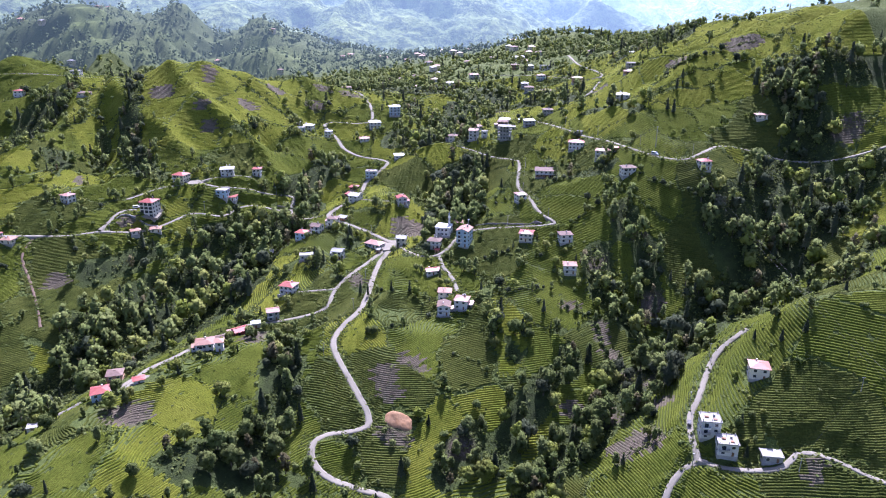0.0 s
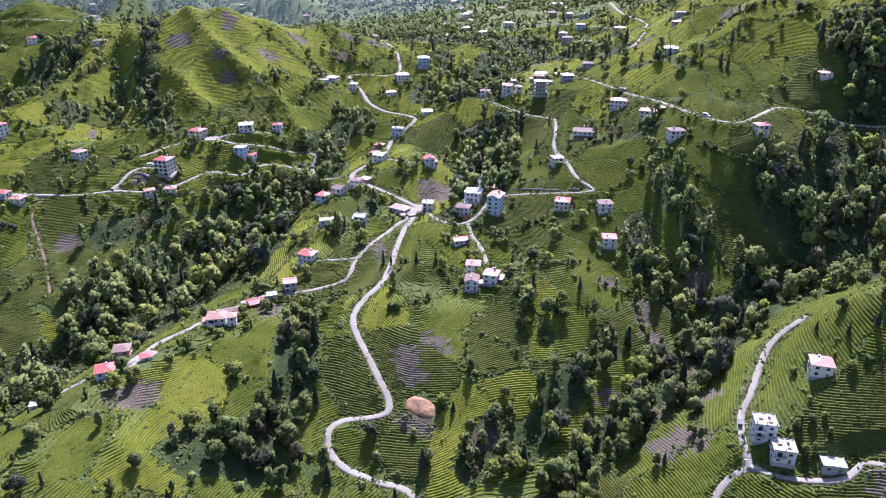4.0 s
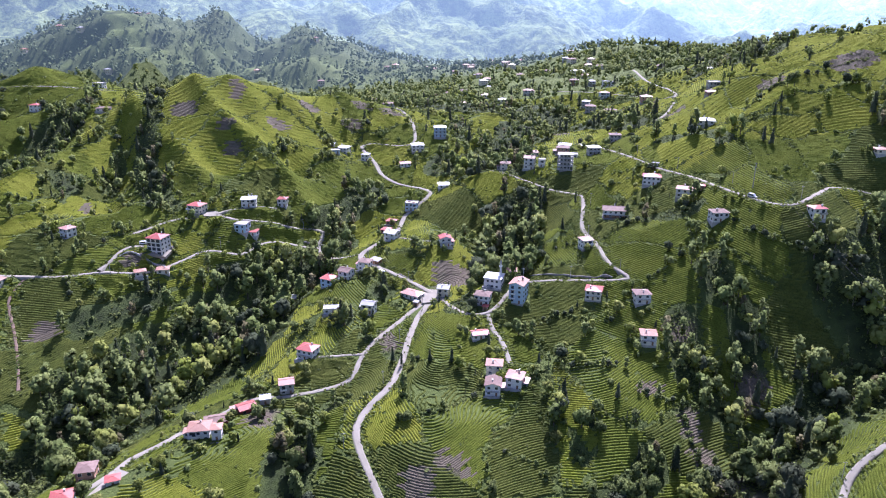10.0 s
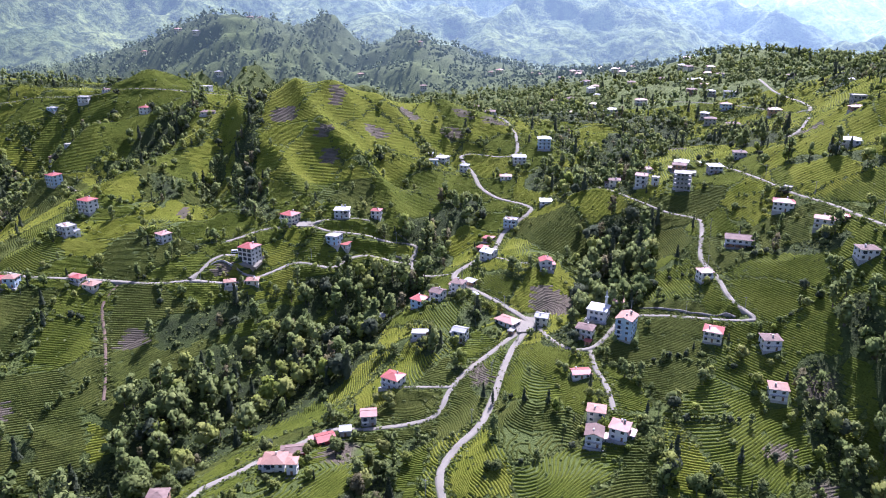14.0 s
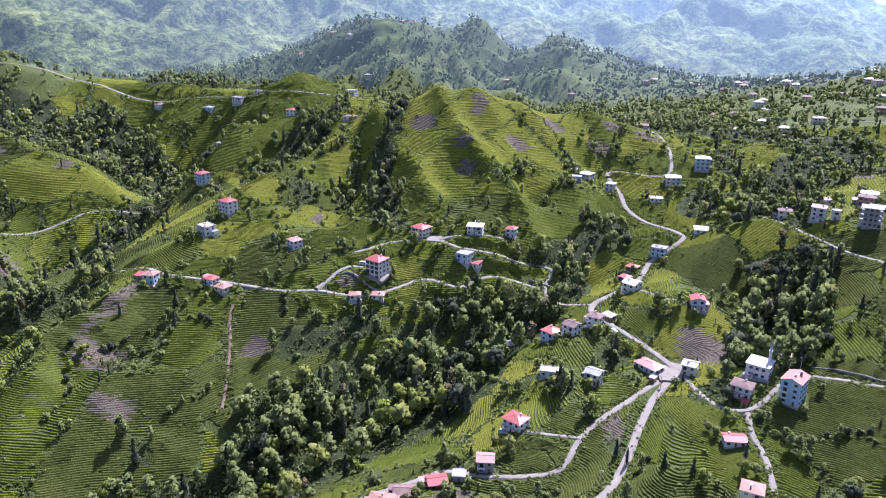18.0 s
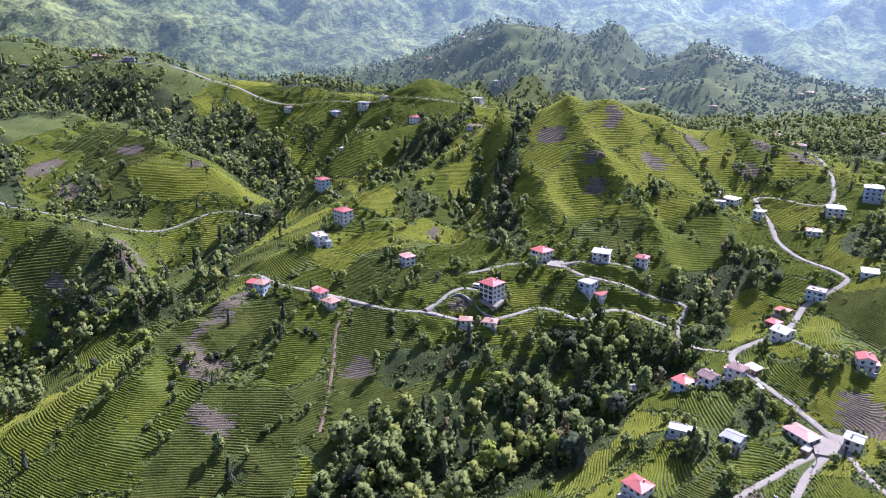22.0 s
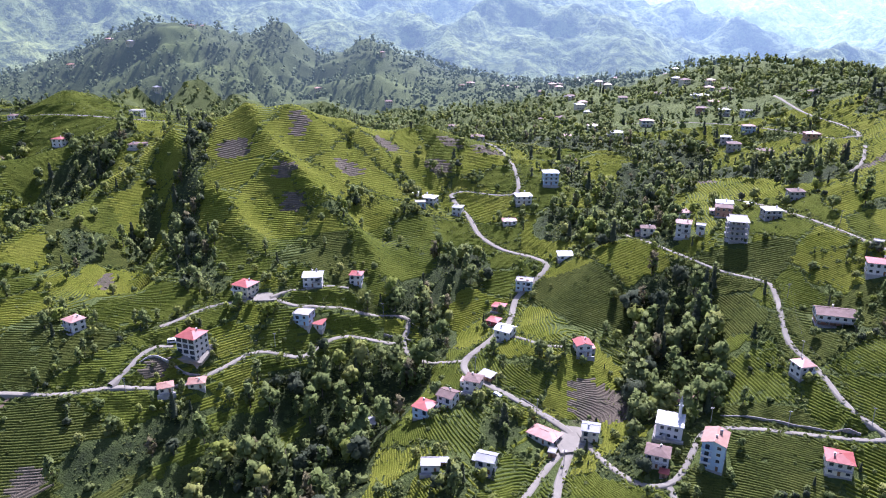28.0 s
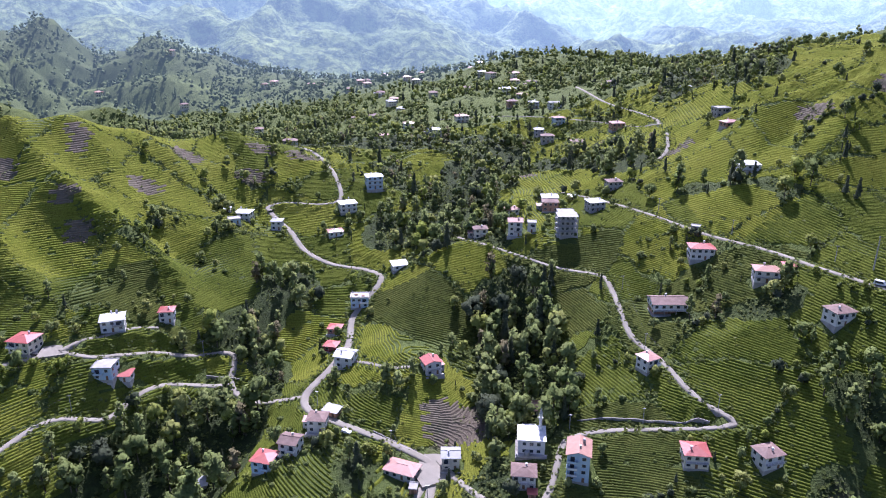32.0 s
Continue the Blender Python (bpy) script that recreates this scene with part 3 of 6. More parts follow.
# woods: line in plan, half width, trees per 100 square metres, share of dark trees, tallness
WOODS = [
    ([(-277, 242), (-242, 319), (-212, 378), (-183, 427), (-156, 463), (-142, 505), (-132, 537)], 28, 1.0, 0.2, 1.25),
    ([(17, 596), (12, 560), (7, 525), (2, 510)], 22, 1.6, 0.35, 1.25),
    ([(71, 309), (109, 345), (144, 378), (186, 411), (236, 448), (301, 490)], 19, 1.25, 0.35, 1.2),
    ([(195, 454), (236, 484), (283, 531)], 24, 1.2, 0.5, 1.15),
    ([(-88, 342), (-85, 309), (-94, 283), (-118, 262)], 15, 1.1, 0.2, 0.9),
    ([(24, 301), (41, 324), (57, 345), (73, 360)], 13, 1.1, 0.3, 1.0),
    ([(-295, 696), (-286, 655), (-274, 614), (-254, 578), (-230, 569)], 13, 1.1, 0.6, 0.85),
    ([(-496, 354), (-502, 448), (-486, 519), (-484, 590), (-499, 645), (-488, 705)], 22, 1.2, 0.25, 1.0),
    ([(-826, 673), (-732, 678), (-661, 661), (-602, 661)], 38, 1.1, 0.3, 1.0),
    ([(-661, 448), (-720, 472), (-767, 484)], 31, 1.0, 0.2, 1.0),
    ([(-127, 596), (-112, 625), (-100, 643)], 17, 1.0, 0.2, 1.0),
    ([(-35, 678), (-6, 661), (6, 708), (24, 767)], 26, 0.9, 0.3, 1.0),
    ([(-142, 861), (-47, 850), (47, 826)], 35, 0.9, 0.25, 1.0),
    ([(212, 814), (248, 873), (271, 944)], 26, 1.1, 0.2, 0.9),
    ([(-448, 920), (-295, 944), (-177, 920)], 47, 1.0, 0.3, 1.0),
    ([(137, 442), (137, 420), (121, 394), (113, 402)], 9, 1.5, 0.3, 1.0),
    ([(102, 443), (100, 416)], 8, 1.4, 0.3, 1.0),
    ([(32, 379), (40, 370), (43, 361)], 10, 1.5, 0.3, 1.05),
    ([(30, 341), (14, 315), (4, 293)], 8, 1.3, 0.2, 0.9),
    ([(66, 306), (49, 288), (40, 270)], 12, 1.3, 0.2, 1.0),
    ([(-86, 284), (-70, 275), (-99, 266)], 11, 1.4, 0.2, 1.0),
    ([(-78, 333), (-77, 305)], 8, 1.3, 0.2, 0.95),
    ([(-69, 495), (-82, 470), (-90, 452)], 8, 1.3, 0.2, 0.9),
    ([(-175, 513), (-189, 483), (-214, 451), (-222, 420), (-222, 385)], 13, 1.0, 0.15, 1.1),
    ([(-215, 490), (-229, 469), (-244, 451)], 9, 0.9, 0.1, 0.9),
    ([(-53, 424), (-71, 441)], 6, 1.2, 0.2, 0.8),
    ([(-91, 346), (-86, 366), (-76, 392)], 8, 1.4, 0.3, 0.95),
    ([(-183, 520), (-160, 524), (-153, 553)], 11, 1.0, 0.2, 0.95),
    ([(-118, 540), (-112, 570), (-118, 600)], 12, 1.3, 0.2, 0.95),
    ([(86, 773), (109, 741), (127, 695)], 17, 1.3, 0.3, 0.95),
    ([(70, 816), (48, 744), (28, 770)], 14, 1.1, 0.3, 0.9),
    ([(-41, 782), (-30, 742), (-2, 734)], 15, 1.1, 0.3, 0.9),
    ([(-24, 640), (-4, 654), (20, 640)], 12, 1.4, 0.3, 0.95),
    ([(128, 632), (148, 605), (160, 580)], 8, 1.3, 0.7, 1.1),
    ([(230, 745), (273, 820)], 22, 1.2, 0.25, 0.9),
    ([(88, 540), (104, 530), (122, 520)], 10, 1.2, 0.3, 0.9),
    ([(10, 455), (18, 440), (28, 425)], 7, 1.1, 0.1, 0.8),
    ([(-16, 484), (-12, 500), (-20, 476)], 7, 1.2, 0.3, 0.9),
    ([(-430, 470), (-440, 430), (-470, 400)], 14, 1.2, 0.25, 1.0),
    ([(-560, 640), (-620, 690), (-690, 700)], 32, 1.2, 0.2, 1.0),
    ([(-760, 430), (-690, 420), (-640, 400), (-600, 380)], 22, 1.0, 0.2, 1.0),
    ([(-400, 640), (-390, 690), (-380, 730)], 16, 1.2, 0.3, 0.95),
    ([(-330, 600), (-320, 570)], 10, 1.0, 0.3, 0.9),
    ([(-1000, 620), (-900, 650), (-830, 690)], 34, 1.0, 0.25, 1.0),
    ([(-930, 560), (-850, 590), (-800, 600)], 26, 0.9, 0.2, 1.0),
    ([(259, 573), (283, 572), (308, 571), (335, 555)], 15, 1.2, 0.3, 1.2),
    ([(268, 558), (283, 541)], 13, 1.2, 0.3, 1.1),
    ([(223, 402), (236, 385), (277, 428)], 9, 1.2, 0.2, 1.0),
    ([(123, 474), (128, 455)], 9, 1.3, 0.4, 1.0),
    ([(150, 326), (163, 318), (177, 311)], 5, 1.6, 0.1, 0.6),
    ([(155, 418), (175, 411)], 7, 1.3, 0.4, 1.1),
    ([(-646, 510), (-600, 498), (-575, 524)], 13, 1.0, 0.3, 1.0),
    ([(-552, 447), (-600, 468)], 7, 1.2, 0.3, 0.9),
    ([(-524, 566), (-530, 552)], 7, 1.2, 0.4, 0.9),
    ([(-589, 623), (-554, 680)], 13, 1.0, 0.3, 1.0),
    ([(-413, 641), (-405, 622)], 8, 1.2, 0.5, 0.9),
    ([(-474, 391), (-461, 429), (-453, 444)], 15, 1.3, 0.3, 1.1),
    ([(-416, 337), (-470, 360), (-528, 380)], 13, 1.2, 0.2, 1.1),
    ([(-284, 368), (-270, 363)], 6, 1.3, 0.1, 0.9),
    ([(-238, 412), (-226, 390)], 9, 1.2, 0.3, 1.0),
    ([(-321, 670), (-312, 640), (-303, 607)], 7, 1.4, 0.7, 0.9),
    ([(-220, 592), (-202, 603), (-182, 611)], 5, 1.6, 0.5, 0.7),
    ([(-660, 790), (-588, 800), (-520, 806)], 14, 1.0, 0.2, 0.9),
    ([(-141, 599), (-132, 575)], 6, 1.4, 0.3, 0.9),
    ([(-36, 634), (-27, 660)], 7, 1.3, 0.4, 1.0),
    ([(-82, 1038), (-120, 975)], 28, 0.9, 0.3, 1.0),
]
SOILS = [
    (-266, 679, 13, 9), (-228, 709, 6, 13), (-220, 656, 8, 4), (-173, 743, 11, 8), (-129, 770, 9, 6), (-190, 697, 11, 7), (-212, 641, 9, 5), (-690, 506, 13, 20), (-350, 406, 3, 11), (-506, 465, 12, 8), (-530, 421, 10, 6), (-563, 575, 9, 7), (-636, 560, 14, 8), (-305, 576, 4, 9), (97, 388, 6, 9), (102, 440, 7, 5), (160, 252, 7, 5), (302, 525, 12, 9), (87, 290, 6, 8),
    (-332, 396, 17, 12), (-354, 434, 6, 19), (-262, 442, 9, 7), (-300, 372, 13, 7), (-530, 479, 17, 9), (-640, 500, 13, 8), (-24, 517, 16, 13),
    (-151, 290, 14, 9), (-59, 440, 5, 12), (-30, 330, 7, 12), (264, 644, 17, 12), (-100, 779, 12, 7), (61, 755, 11, 8), (9, 309, 8, 6), (-18, 345, 9, 6), (109, 354, 9, 7), (88, 322, 7, 10),
    (-24, 303, 9, 6), (-236, 505, 7, 5), (118, 340, 6, 8), (72, 330, 6, 7), (134, 410, 8, 7), (80, 404, 7, 5),
    (99, 290, 8, 10), (100, 372, 8, 6), (112, 316, 8, 5), (-112, 372, 8, 11), (-132, 743, 9, 6), (150, 690, 9, 6), (205, 640, 8, 11),
]


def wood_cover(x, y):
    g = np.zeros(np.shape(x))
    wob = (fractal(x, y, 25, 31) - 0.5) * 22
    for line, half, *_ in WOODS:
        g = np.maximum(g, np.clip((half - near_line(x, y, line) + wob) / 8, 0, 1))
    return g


def soil_cover(x, y):
    b = np.zeros(np.shape(x))
    wob = (fractal(x, y, 9, 61) - 0.5) * 0.4
    for cx, cy, rx, ry in SOILS:
        b = np.maximum(b, np.clip((1.05 - (np.abs((x - cx + 0.3 * (y - cy)) / rx) ** 4 + np.abs((y - cy - 0.2 * (x - cx)) / ry) ** 4) ** 0.25 + wob) * 4, 0, 1))
    return b


FIELD_SEEDS = np.random.default_rng(5).uniform((-826, 177), (496, 980), (560, 2))


def field_of(x, y):
    """The number of the field that a place lies in, and how far its edge is."""
    wx, wy = x + (fractal(x, y, 40, 71) - 0.5) * 26, y + (fractal(x, y, 40, 83) - 0.5) * 26
    flat = np.c_[np.ravel(wx), np.ravel(wy)]
    num, gap = np.zeros(len(flat), int), np.zeros(len(flat))
    for i in range(0, len(flat), 8000):
        d = np.sqrt(((flat[i : i + 8000, None] - FIELD_SEEDS[None]) ** 2).sum(-1))
        two = np.partition(d, 1, axis=1)[:, :2]
        num[i : i + 8000], gap[i : i + 8000] = d.argmin(1), two[:, 1] - two[:, 0]
    return num.reshape(np.shape(x)), gap.reshape(np.shape(x))


MEADOW = 0.0  # share of fields that are grass
FIELD_KIND = np.random.default_rng(9).random(len(FIELD_SEEDS))  
WOOD_G, SOIL_G = wood_cover(GX, GY), soil_cover(GX, GY)
NUM_G, EDGE_G = field_of(GX, GY)
INNER = (GX > -814) & (GX < 484) & (GY > 177) & (GY < 968)
ROWS_G = (GX > -750) & (GX < 342) & (GY > 208) & (GY < 878)
TEA_G = np.where(INNER & ROWS_G, (FIELD_KIND[NUM_G] > MEADOW) * 1.0, 0.85)


FAR_FROM = 1200  # the land beyond is distant backdrop


def haze_glow(n):
    """Haze beyond FAR_FROM, painted as bluish emission that grows with y."""
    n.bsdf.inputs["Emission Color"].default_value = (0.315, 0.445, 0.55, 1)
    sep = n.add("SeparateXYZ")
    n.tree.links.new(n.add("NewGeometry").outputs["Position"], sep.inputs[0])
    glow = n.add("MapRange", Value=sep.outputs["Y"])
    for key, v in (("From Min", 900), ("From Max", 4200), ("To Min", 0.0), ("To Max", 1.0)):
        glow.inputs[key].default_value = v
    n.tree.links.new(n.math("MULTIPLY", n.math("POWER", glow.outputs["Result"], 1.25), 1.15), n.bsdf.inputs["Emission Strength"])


def build_ground():
    ny, nx = GX.shape
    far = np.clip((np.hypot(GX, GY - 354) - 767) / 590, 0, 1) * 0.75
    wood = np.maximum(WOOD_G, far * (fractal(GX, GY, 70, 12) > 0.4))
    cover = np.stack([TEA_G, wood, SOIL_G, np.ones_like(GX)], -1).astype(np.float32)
    cut = int(np.searchsorted(YS, FAR_FROM))
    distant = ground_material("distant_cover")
    # the far ridge's haze is emission inside its own material
    haze_glow(distant)
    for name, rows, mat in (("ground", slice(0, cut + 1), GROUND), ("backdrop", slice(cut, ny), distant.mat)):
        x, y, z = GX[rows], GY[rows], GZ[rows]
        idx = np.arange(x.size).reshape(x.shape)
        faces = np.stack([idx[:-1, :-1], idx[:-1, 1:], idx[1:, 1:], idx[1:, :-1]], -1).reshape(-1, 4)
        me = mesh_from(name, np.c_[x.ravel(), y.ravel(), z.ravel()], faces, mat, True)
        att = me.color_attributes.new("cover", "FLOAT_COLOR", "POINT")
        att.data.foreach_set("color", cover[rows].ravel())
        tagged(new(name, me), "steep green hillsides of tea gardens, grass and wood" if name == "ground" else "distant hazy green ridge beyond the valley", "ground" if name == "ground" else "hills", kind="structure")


build_ground()


def build_roads():
    for name, (half, _) in ROADS.items():
        p, z = ROAD_LINES[name], ROAD_Z[name]
        t = np.gradient(p, axis=0)
        side = np.c_[-t[:, 1], t[:, 0]] / np.linalg.norm(t, axis=1)[:, None]
        wob = 1 + (value_noise(np.arange(len(p)) * 0.31, np.zeros(len(p)), 7) - 0.5) * 0.12
        need = np.maximum(z, np.max([height(p[:, 0] + side[:, 0] * o, p[:, 1] + side[:, 1] * o) for o in (-half, -half * 0.5, 0, half * 0.5, half)], axis=0))
        w = np.hanning(9)
        even = np.convolve(np.pad(need, 4, mode="edge"), w / w.sum(), "valid")
        even = np.maximum(even, need - 0.15)
        rows = []
        for off, up in ((-half - 0.5, -1.6), (-half, 0.2), (-half * 0.5, 0.28), (0, 0.31), (half * 0.5, 0.28), (half, 0.2), (half + 0.5, -1.6)):
            rows.append(np.c_[p + side * (off * wob)[:, None], even + up])
        v = np.stack(rows, 1)
        n, m = v.shape[:2]
        idx = np.arange(n * m).reshape(n, m)
        faces = np.stack([idx[:-1, :-1], idx[1:, :-1], idx[1:, 1:], idx[:-1, 1:]], -1).reshape(-1, 4)
        ob = new("path" if half < 1 else "road", mesh_from(name, v.reshape(-1, 3), faces, SOIL if half < 1 else ASPHALT, True))
        tagged(ob, "trodden earth footpath down the tea slope" if half < 1 else "narrow pale concrete village road along the slope", "path" if half < 1 else "road", kind="structure")


build_roads()


# ---- distant mountains, a backdrop that the camera never nears ----
def build_backdrop():
    az = np.radians(np.linspace(-85, 80, 420))
    rr = np.concatenate([np.linspace(1950, 3100, 110), np.linspace(3120, 4700, 60)])
    A, R = np.meshgrid(az, rr)
    X, Y = R * np.sin(A), R * np.cos(A)
    deg = np.degrees(A)
    near_top = 8 + np.interp(deg, [-85, -45, -25, -12, -4, 2, 8, 14, 22, 80], [330, 340, 330, 290, 225, 160, 70, -10, -40, -40])
    far_top = np.interp(deg, [-85, -30, -5, 4, 12, 20, 30, 45, 80], [380, 360, 300, 215, 170, 120, 95, 130, 200])
    rise = np.clip((R - 1950) / 1000, 0, 1)
    z = -25 + (near_top + 70) * rise ** 0.9
    beyond = np.clip((R - 3000) / 250, 0, 1)
    z = z * (1 - beyond * 0.55) + beyond * (-20)
    z = np.maximum(z, -40 + (far_top + 82) * np.clip((R - 3050) / 1300, 0, 1))
    gully = 1 - np.abs(fractal(X, Y, 420, 41, 5) * 2 - 1)
    z += ((gully - 0.62) * 230 + (fractal(X, Y, 110, 43, 4) - 0.5) * 95) * np.clip((R - 1700) / 700, 0.15, 1)
    idx = np.arange(X.size).reshape(X.shape)
    faces = np.stack([idx[:-1, :-1], idx[:-1, 1:], idx[1:, 1:], idx[1:, :-1]], -1).reshape(-1, 4)
    n = Nodes("distant_forest", 0.95, 0.0, 0.05)
    c = n.mix(n.noise(0.006, 5.0, 0.6), (0.1, 0.14, 0.05), (0.27, 0.31, 0.1))
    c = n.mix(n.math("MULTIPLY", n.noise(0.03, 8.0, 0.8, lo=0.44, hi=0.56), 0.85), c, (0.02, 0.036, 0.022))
    n.bump(n.noise(0.03, 6.0, 0.7), 0.8, 8.0)
    # bluish emission stands in for the air before the mountains
    haze_glow(n)
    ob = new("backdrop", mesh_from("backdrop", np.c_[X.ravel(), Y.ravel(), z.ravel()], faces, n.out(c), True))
    tagged(ob, "hazy blue forested mountains across the far valley", "mountains", kind="structure")


build_backdrop()


# ---- building blocks ----
class Shape:
    """Gathers boxes and slabs, and becomes one mesh."""

    def __init__(self):
        self.v, self.f = [], []

    def add(self, verts, faces):
        n = len(self.v)
        self.v += [tuple(p) for p in verts]
        self.f += [tuple(n + i for i in face) for face in faces]
        return self

    def box(self, x0, y0, z0, x1, y1, z1):
        v = [(x, y, z) for z in (z0, z1) for x, y in ((x0, y0), (x1, y0), (x1, y1), (x0, y1))]
        return self.add(v, [(3, 2, 1, 0), (4, 5, 6, 7), (0, 1, 5, 4), (1, 2, 6, 5), (2, 3, 7, 6), (3, 0, 4, 7)])

    def slab(self, top, thick):
        """A sheet of top corners with a thickness below."""
        n = len(top)
        v = list(top) + [(x, y, z - thick) for x, y, z in top]
        sides = [(i, (i + 1) % n, n + (i + 1) % n, n + i)[::-1] for i in range(n)]
        return self.add(v, [tuple(range(n)), tuple(range(2 * n - 1, n - 1, -1)), *sides])

    def tube(self, x, y, profile, sides=12):
        """A turned shape about an upright axis: (radius, height) from the foot up."""
        v, f = [], []
        for r, z in profile:
            v += [(x + r * math.cos(2 * math.pi * i / sides), y + r * math.sin(2 * math.pi * i / sides), z) for i in range(sides)]
        for k in range(len(profile) - 1):
            for i in range(sides):
                j = (i + 1) % sides
                f.append((k * sides + i, k * sides + j, (k + 1) * sides + j, (k + 1) * sides + i))
        f += [tuple(range(sides - 1, -1, -1)), tuple(range((len(profile) - 1) * sides, len(profile) * sides))]
        return self.add(v, f)

    def bar(self, a, b, r):
        """A thin square bar between two places."""
        a, b = Vector(a), Vector(b)
        d = (b - a).normalized()
        s = d.cross(Vector((0, 0, 1)) if abs(d.z) < 0.9 else Vector((1, 0, 0))).normalized() * r
        u = d.cross(s).normalized() * r
        v = [a - s - u, a + s - u, a + s + u, a - s + u, b - s - u, b + s - u, b + s + u, b - s + u]
        return self.add(v, [(3, 2, 1, 0), (4, 5, 6, 7), (0, 1, 5, 4), (1, 2, 6, 5), (2, 3, 7, 6), (3, 0, 4, 7)])

    def mesh(self, name, *materials):
        me = bpy.data.meshes.new(name)
        me.from_pydata(self.v, [], self.f)
        for m in materials:
            me.materials.append(m)
        me.update()
        return me


def part(name, shape, material, parent, label="", m=None):
    """One mesh under a thing or under a part."""
    ob = new(name, shape if isinstance(shape, bpy.types.Mesh) else shape.mesh(name, material))
    ob.parent = parent
    if m is not None:
        ob.matrix_basis = m
    return tagged(ob, label)


def thing(name, x, y, z, yaw=0.0):
    ob = new(name)
    ob.empty_display_size = 0.5
    ob.matrix_basis = pose(x, y, z, 0, 0, yaw)
    return ob


def window_mesh(w, h):
    s = Shape().box(-w / 2, -0.05, 0, w / 2, 0.03, h)
    p = Shape().box(-w / 2 + 0.07, -0.075, 0.07, w / 2 - 0.07, -0.046, h - 0.07)
    return s.mesh("window", TRIM), p.mesh("pane", GLASS)


WINDOWS = {k: window_mesh(*size) for k, size in {(1.3, 1.3): (1.6, 1.5), (0.9, 1.1): (1.1, 1.3), (2.4, 1.7): (2.9, 2.25)}.items()}


def put_window(parent, kind, m):
    frame_mesh, pane_mesh = WINDOWS[kind]
    part("pane", pane_mesh, None, part("window", frame_mesh, None, parent, m=m))


def roof_shape(kind, w, d, z, rise, over=0.6):
    s, x, y = Shape(), w / 2 + over, d / 2 + over
    if kind == "hip":
        e = max(0.4, x - y) if x > y else 0.0
        g = 0.0 if x > y else y - x
        a, b = (-e, -g, z + rise), (e, g, z + rise)
        c = [(-x, -y, z), (x, -y, z), (x, y, z), (-x, y, z)]
        if x > y:
            s.slab([c[0], c[1], b, a], 0.16).slab([c[2], c[3], a, b], 0.16).slab([c[1], c[2], b], 0.16).slab([c[3], c[0], a], 0.16)
        else:
            s.slab([c[1], c[2], b, a], 0.16).slab([c[3], c[0], a, b], 0.16).slab([c[0], c[1], a], 0.16).slab([c[2], c[3], b], 0.16)
        s.box(-abs(e) - 0.08, -abs(g) - 0.12, z + rise - 0.05, abs(e) + 0.08, abs(g) + 0.12, z + rise + 0.1)
        s.box(-x + 0.25, -y + 0.25, z - 0.24, x - 0.25, y - 0.25, z - 0.17)
    elif kind == "gable":  # ridge along x
        s.slab([(-x, -y, z), (x, -y, z), (x, 0, z + rise), (-x, 0, z + rise)], 0.18)
        s.slab([(x, y, z), (-x, y, z), (-x, 0, z + rise), (x, 0, z + rise)], 0.18)
        s.box(-x, -0.15, z + rise - 0.06, x, 0.15, z + rise + 0.1)
    elif kind == "ridge":  # ridge along y
        s.slab([(x, -y, z), (x, y, z), (0, y, z + rise), (0, -y, z + rise)], 0.18)
        s.slab([(-x, y, z), (-x, -y, z), (0, -y, z + rise), (0, y, z + rise)], 0.18)
        s.box(-0.15, -y, z + rise - 0.06, 0.15, y, z + rise + 0.1)
    elif kind == "shed":
        s.slab([(-x, -y, z), (x, -y, z), (x, y, z + rise), (-x, y, z + rise)], 0.16)
    else:
        s.box(-x + 0.25, -y + 0.25, z, x - 0.25, y - 0.25, z + 0.28)
        for a0, b0, a1, b1 in ((-x + 0.25, -y + 0.25, x - 0.25, -y + 0.45), (-x + 0.25, y - 0.45, x - 0.25, y - 0.25), (-x + 0.25, -y + 0.45, -x + 0.45, y - 0.45), (x - 0.45, -y + 0.45, x - 0.25, y - 0.45)):
            s.box(a0, b0, z + 0.28, a1, b1, z + 0.55)
    return s


def wall_shape(kind, w, d, st, top, rise):
    s = Shape().box(-w / 2, -d / 2, 0, w / 2, d / 2, top)
    for k in range(1, st):
        s.box(-w / 2 - 0.06, -d / 2 - 0.06, k * 2.9 - 0.12, w / 2 + 0.06, d / 2 + 0.06, k * 2.9 + 0.08)
    if kind == "gable":
        for x0, x1 in ((-w / 2, -w / 2 + 0.25), (w / 2 - 0.25, w / 2)):
            v = [(x, y, z) for x in (x0, x1) for y, z in ((-d / 2, top), (d / 2, top), (0, top + rise * 0.86))]
            s.add(v, [(2, 1, 0), (3, 4, 5), (0, 1, 4, 3), (1, 2, 5, 4), (2, 0, 3, 5)])
    if kind == "ridge":
        for y0, y1 in ((-d / 2, -d / 2 + 0.25), (d / 2 - 0.25, d / 2)):
            v = [(x, y, z) for y in (y0, y1) for x, z in ((-w / 2, top), (w / 2, top), (0, top + rise * 0.86))]
            s.add(v, [(0, 1, 2), (5, 4, 3), (3, 4, 1, 0), (4, 5, 2, 1), (5, 3, 0, 2)])
    if kind == "shed":
        v = [(x, y, z) for x in (-w / 2, w / 2) for y, z in ((-d / 2, top), (d / 2, top), (d / 2, top + rise * 0.84))]
        s.add(v, [(2, 1, 0), (3, 4, 5), (0, 1, 4, 3), (1, 2, 5, 4), (2, 0, 3, 5)])
    return s


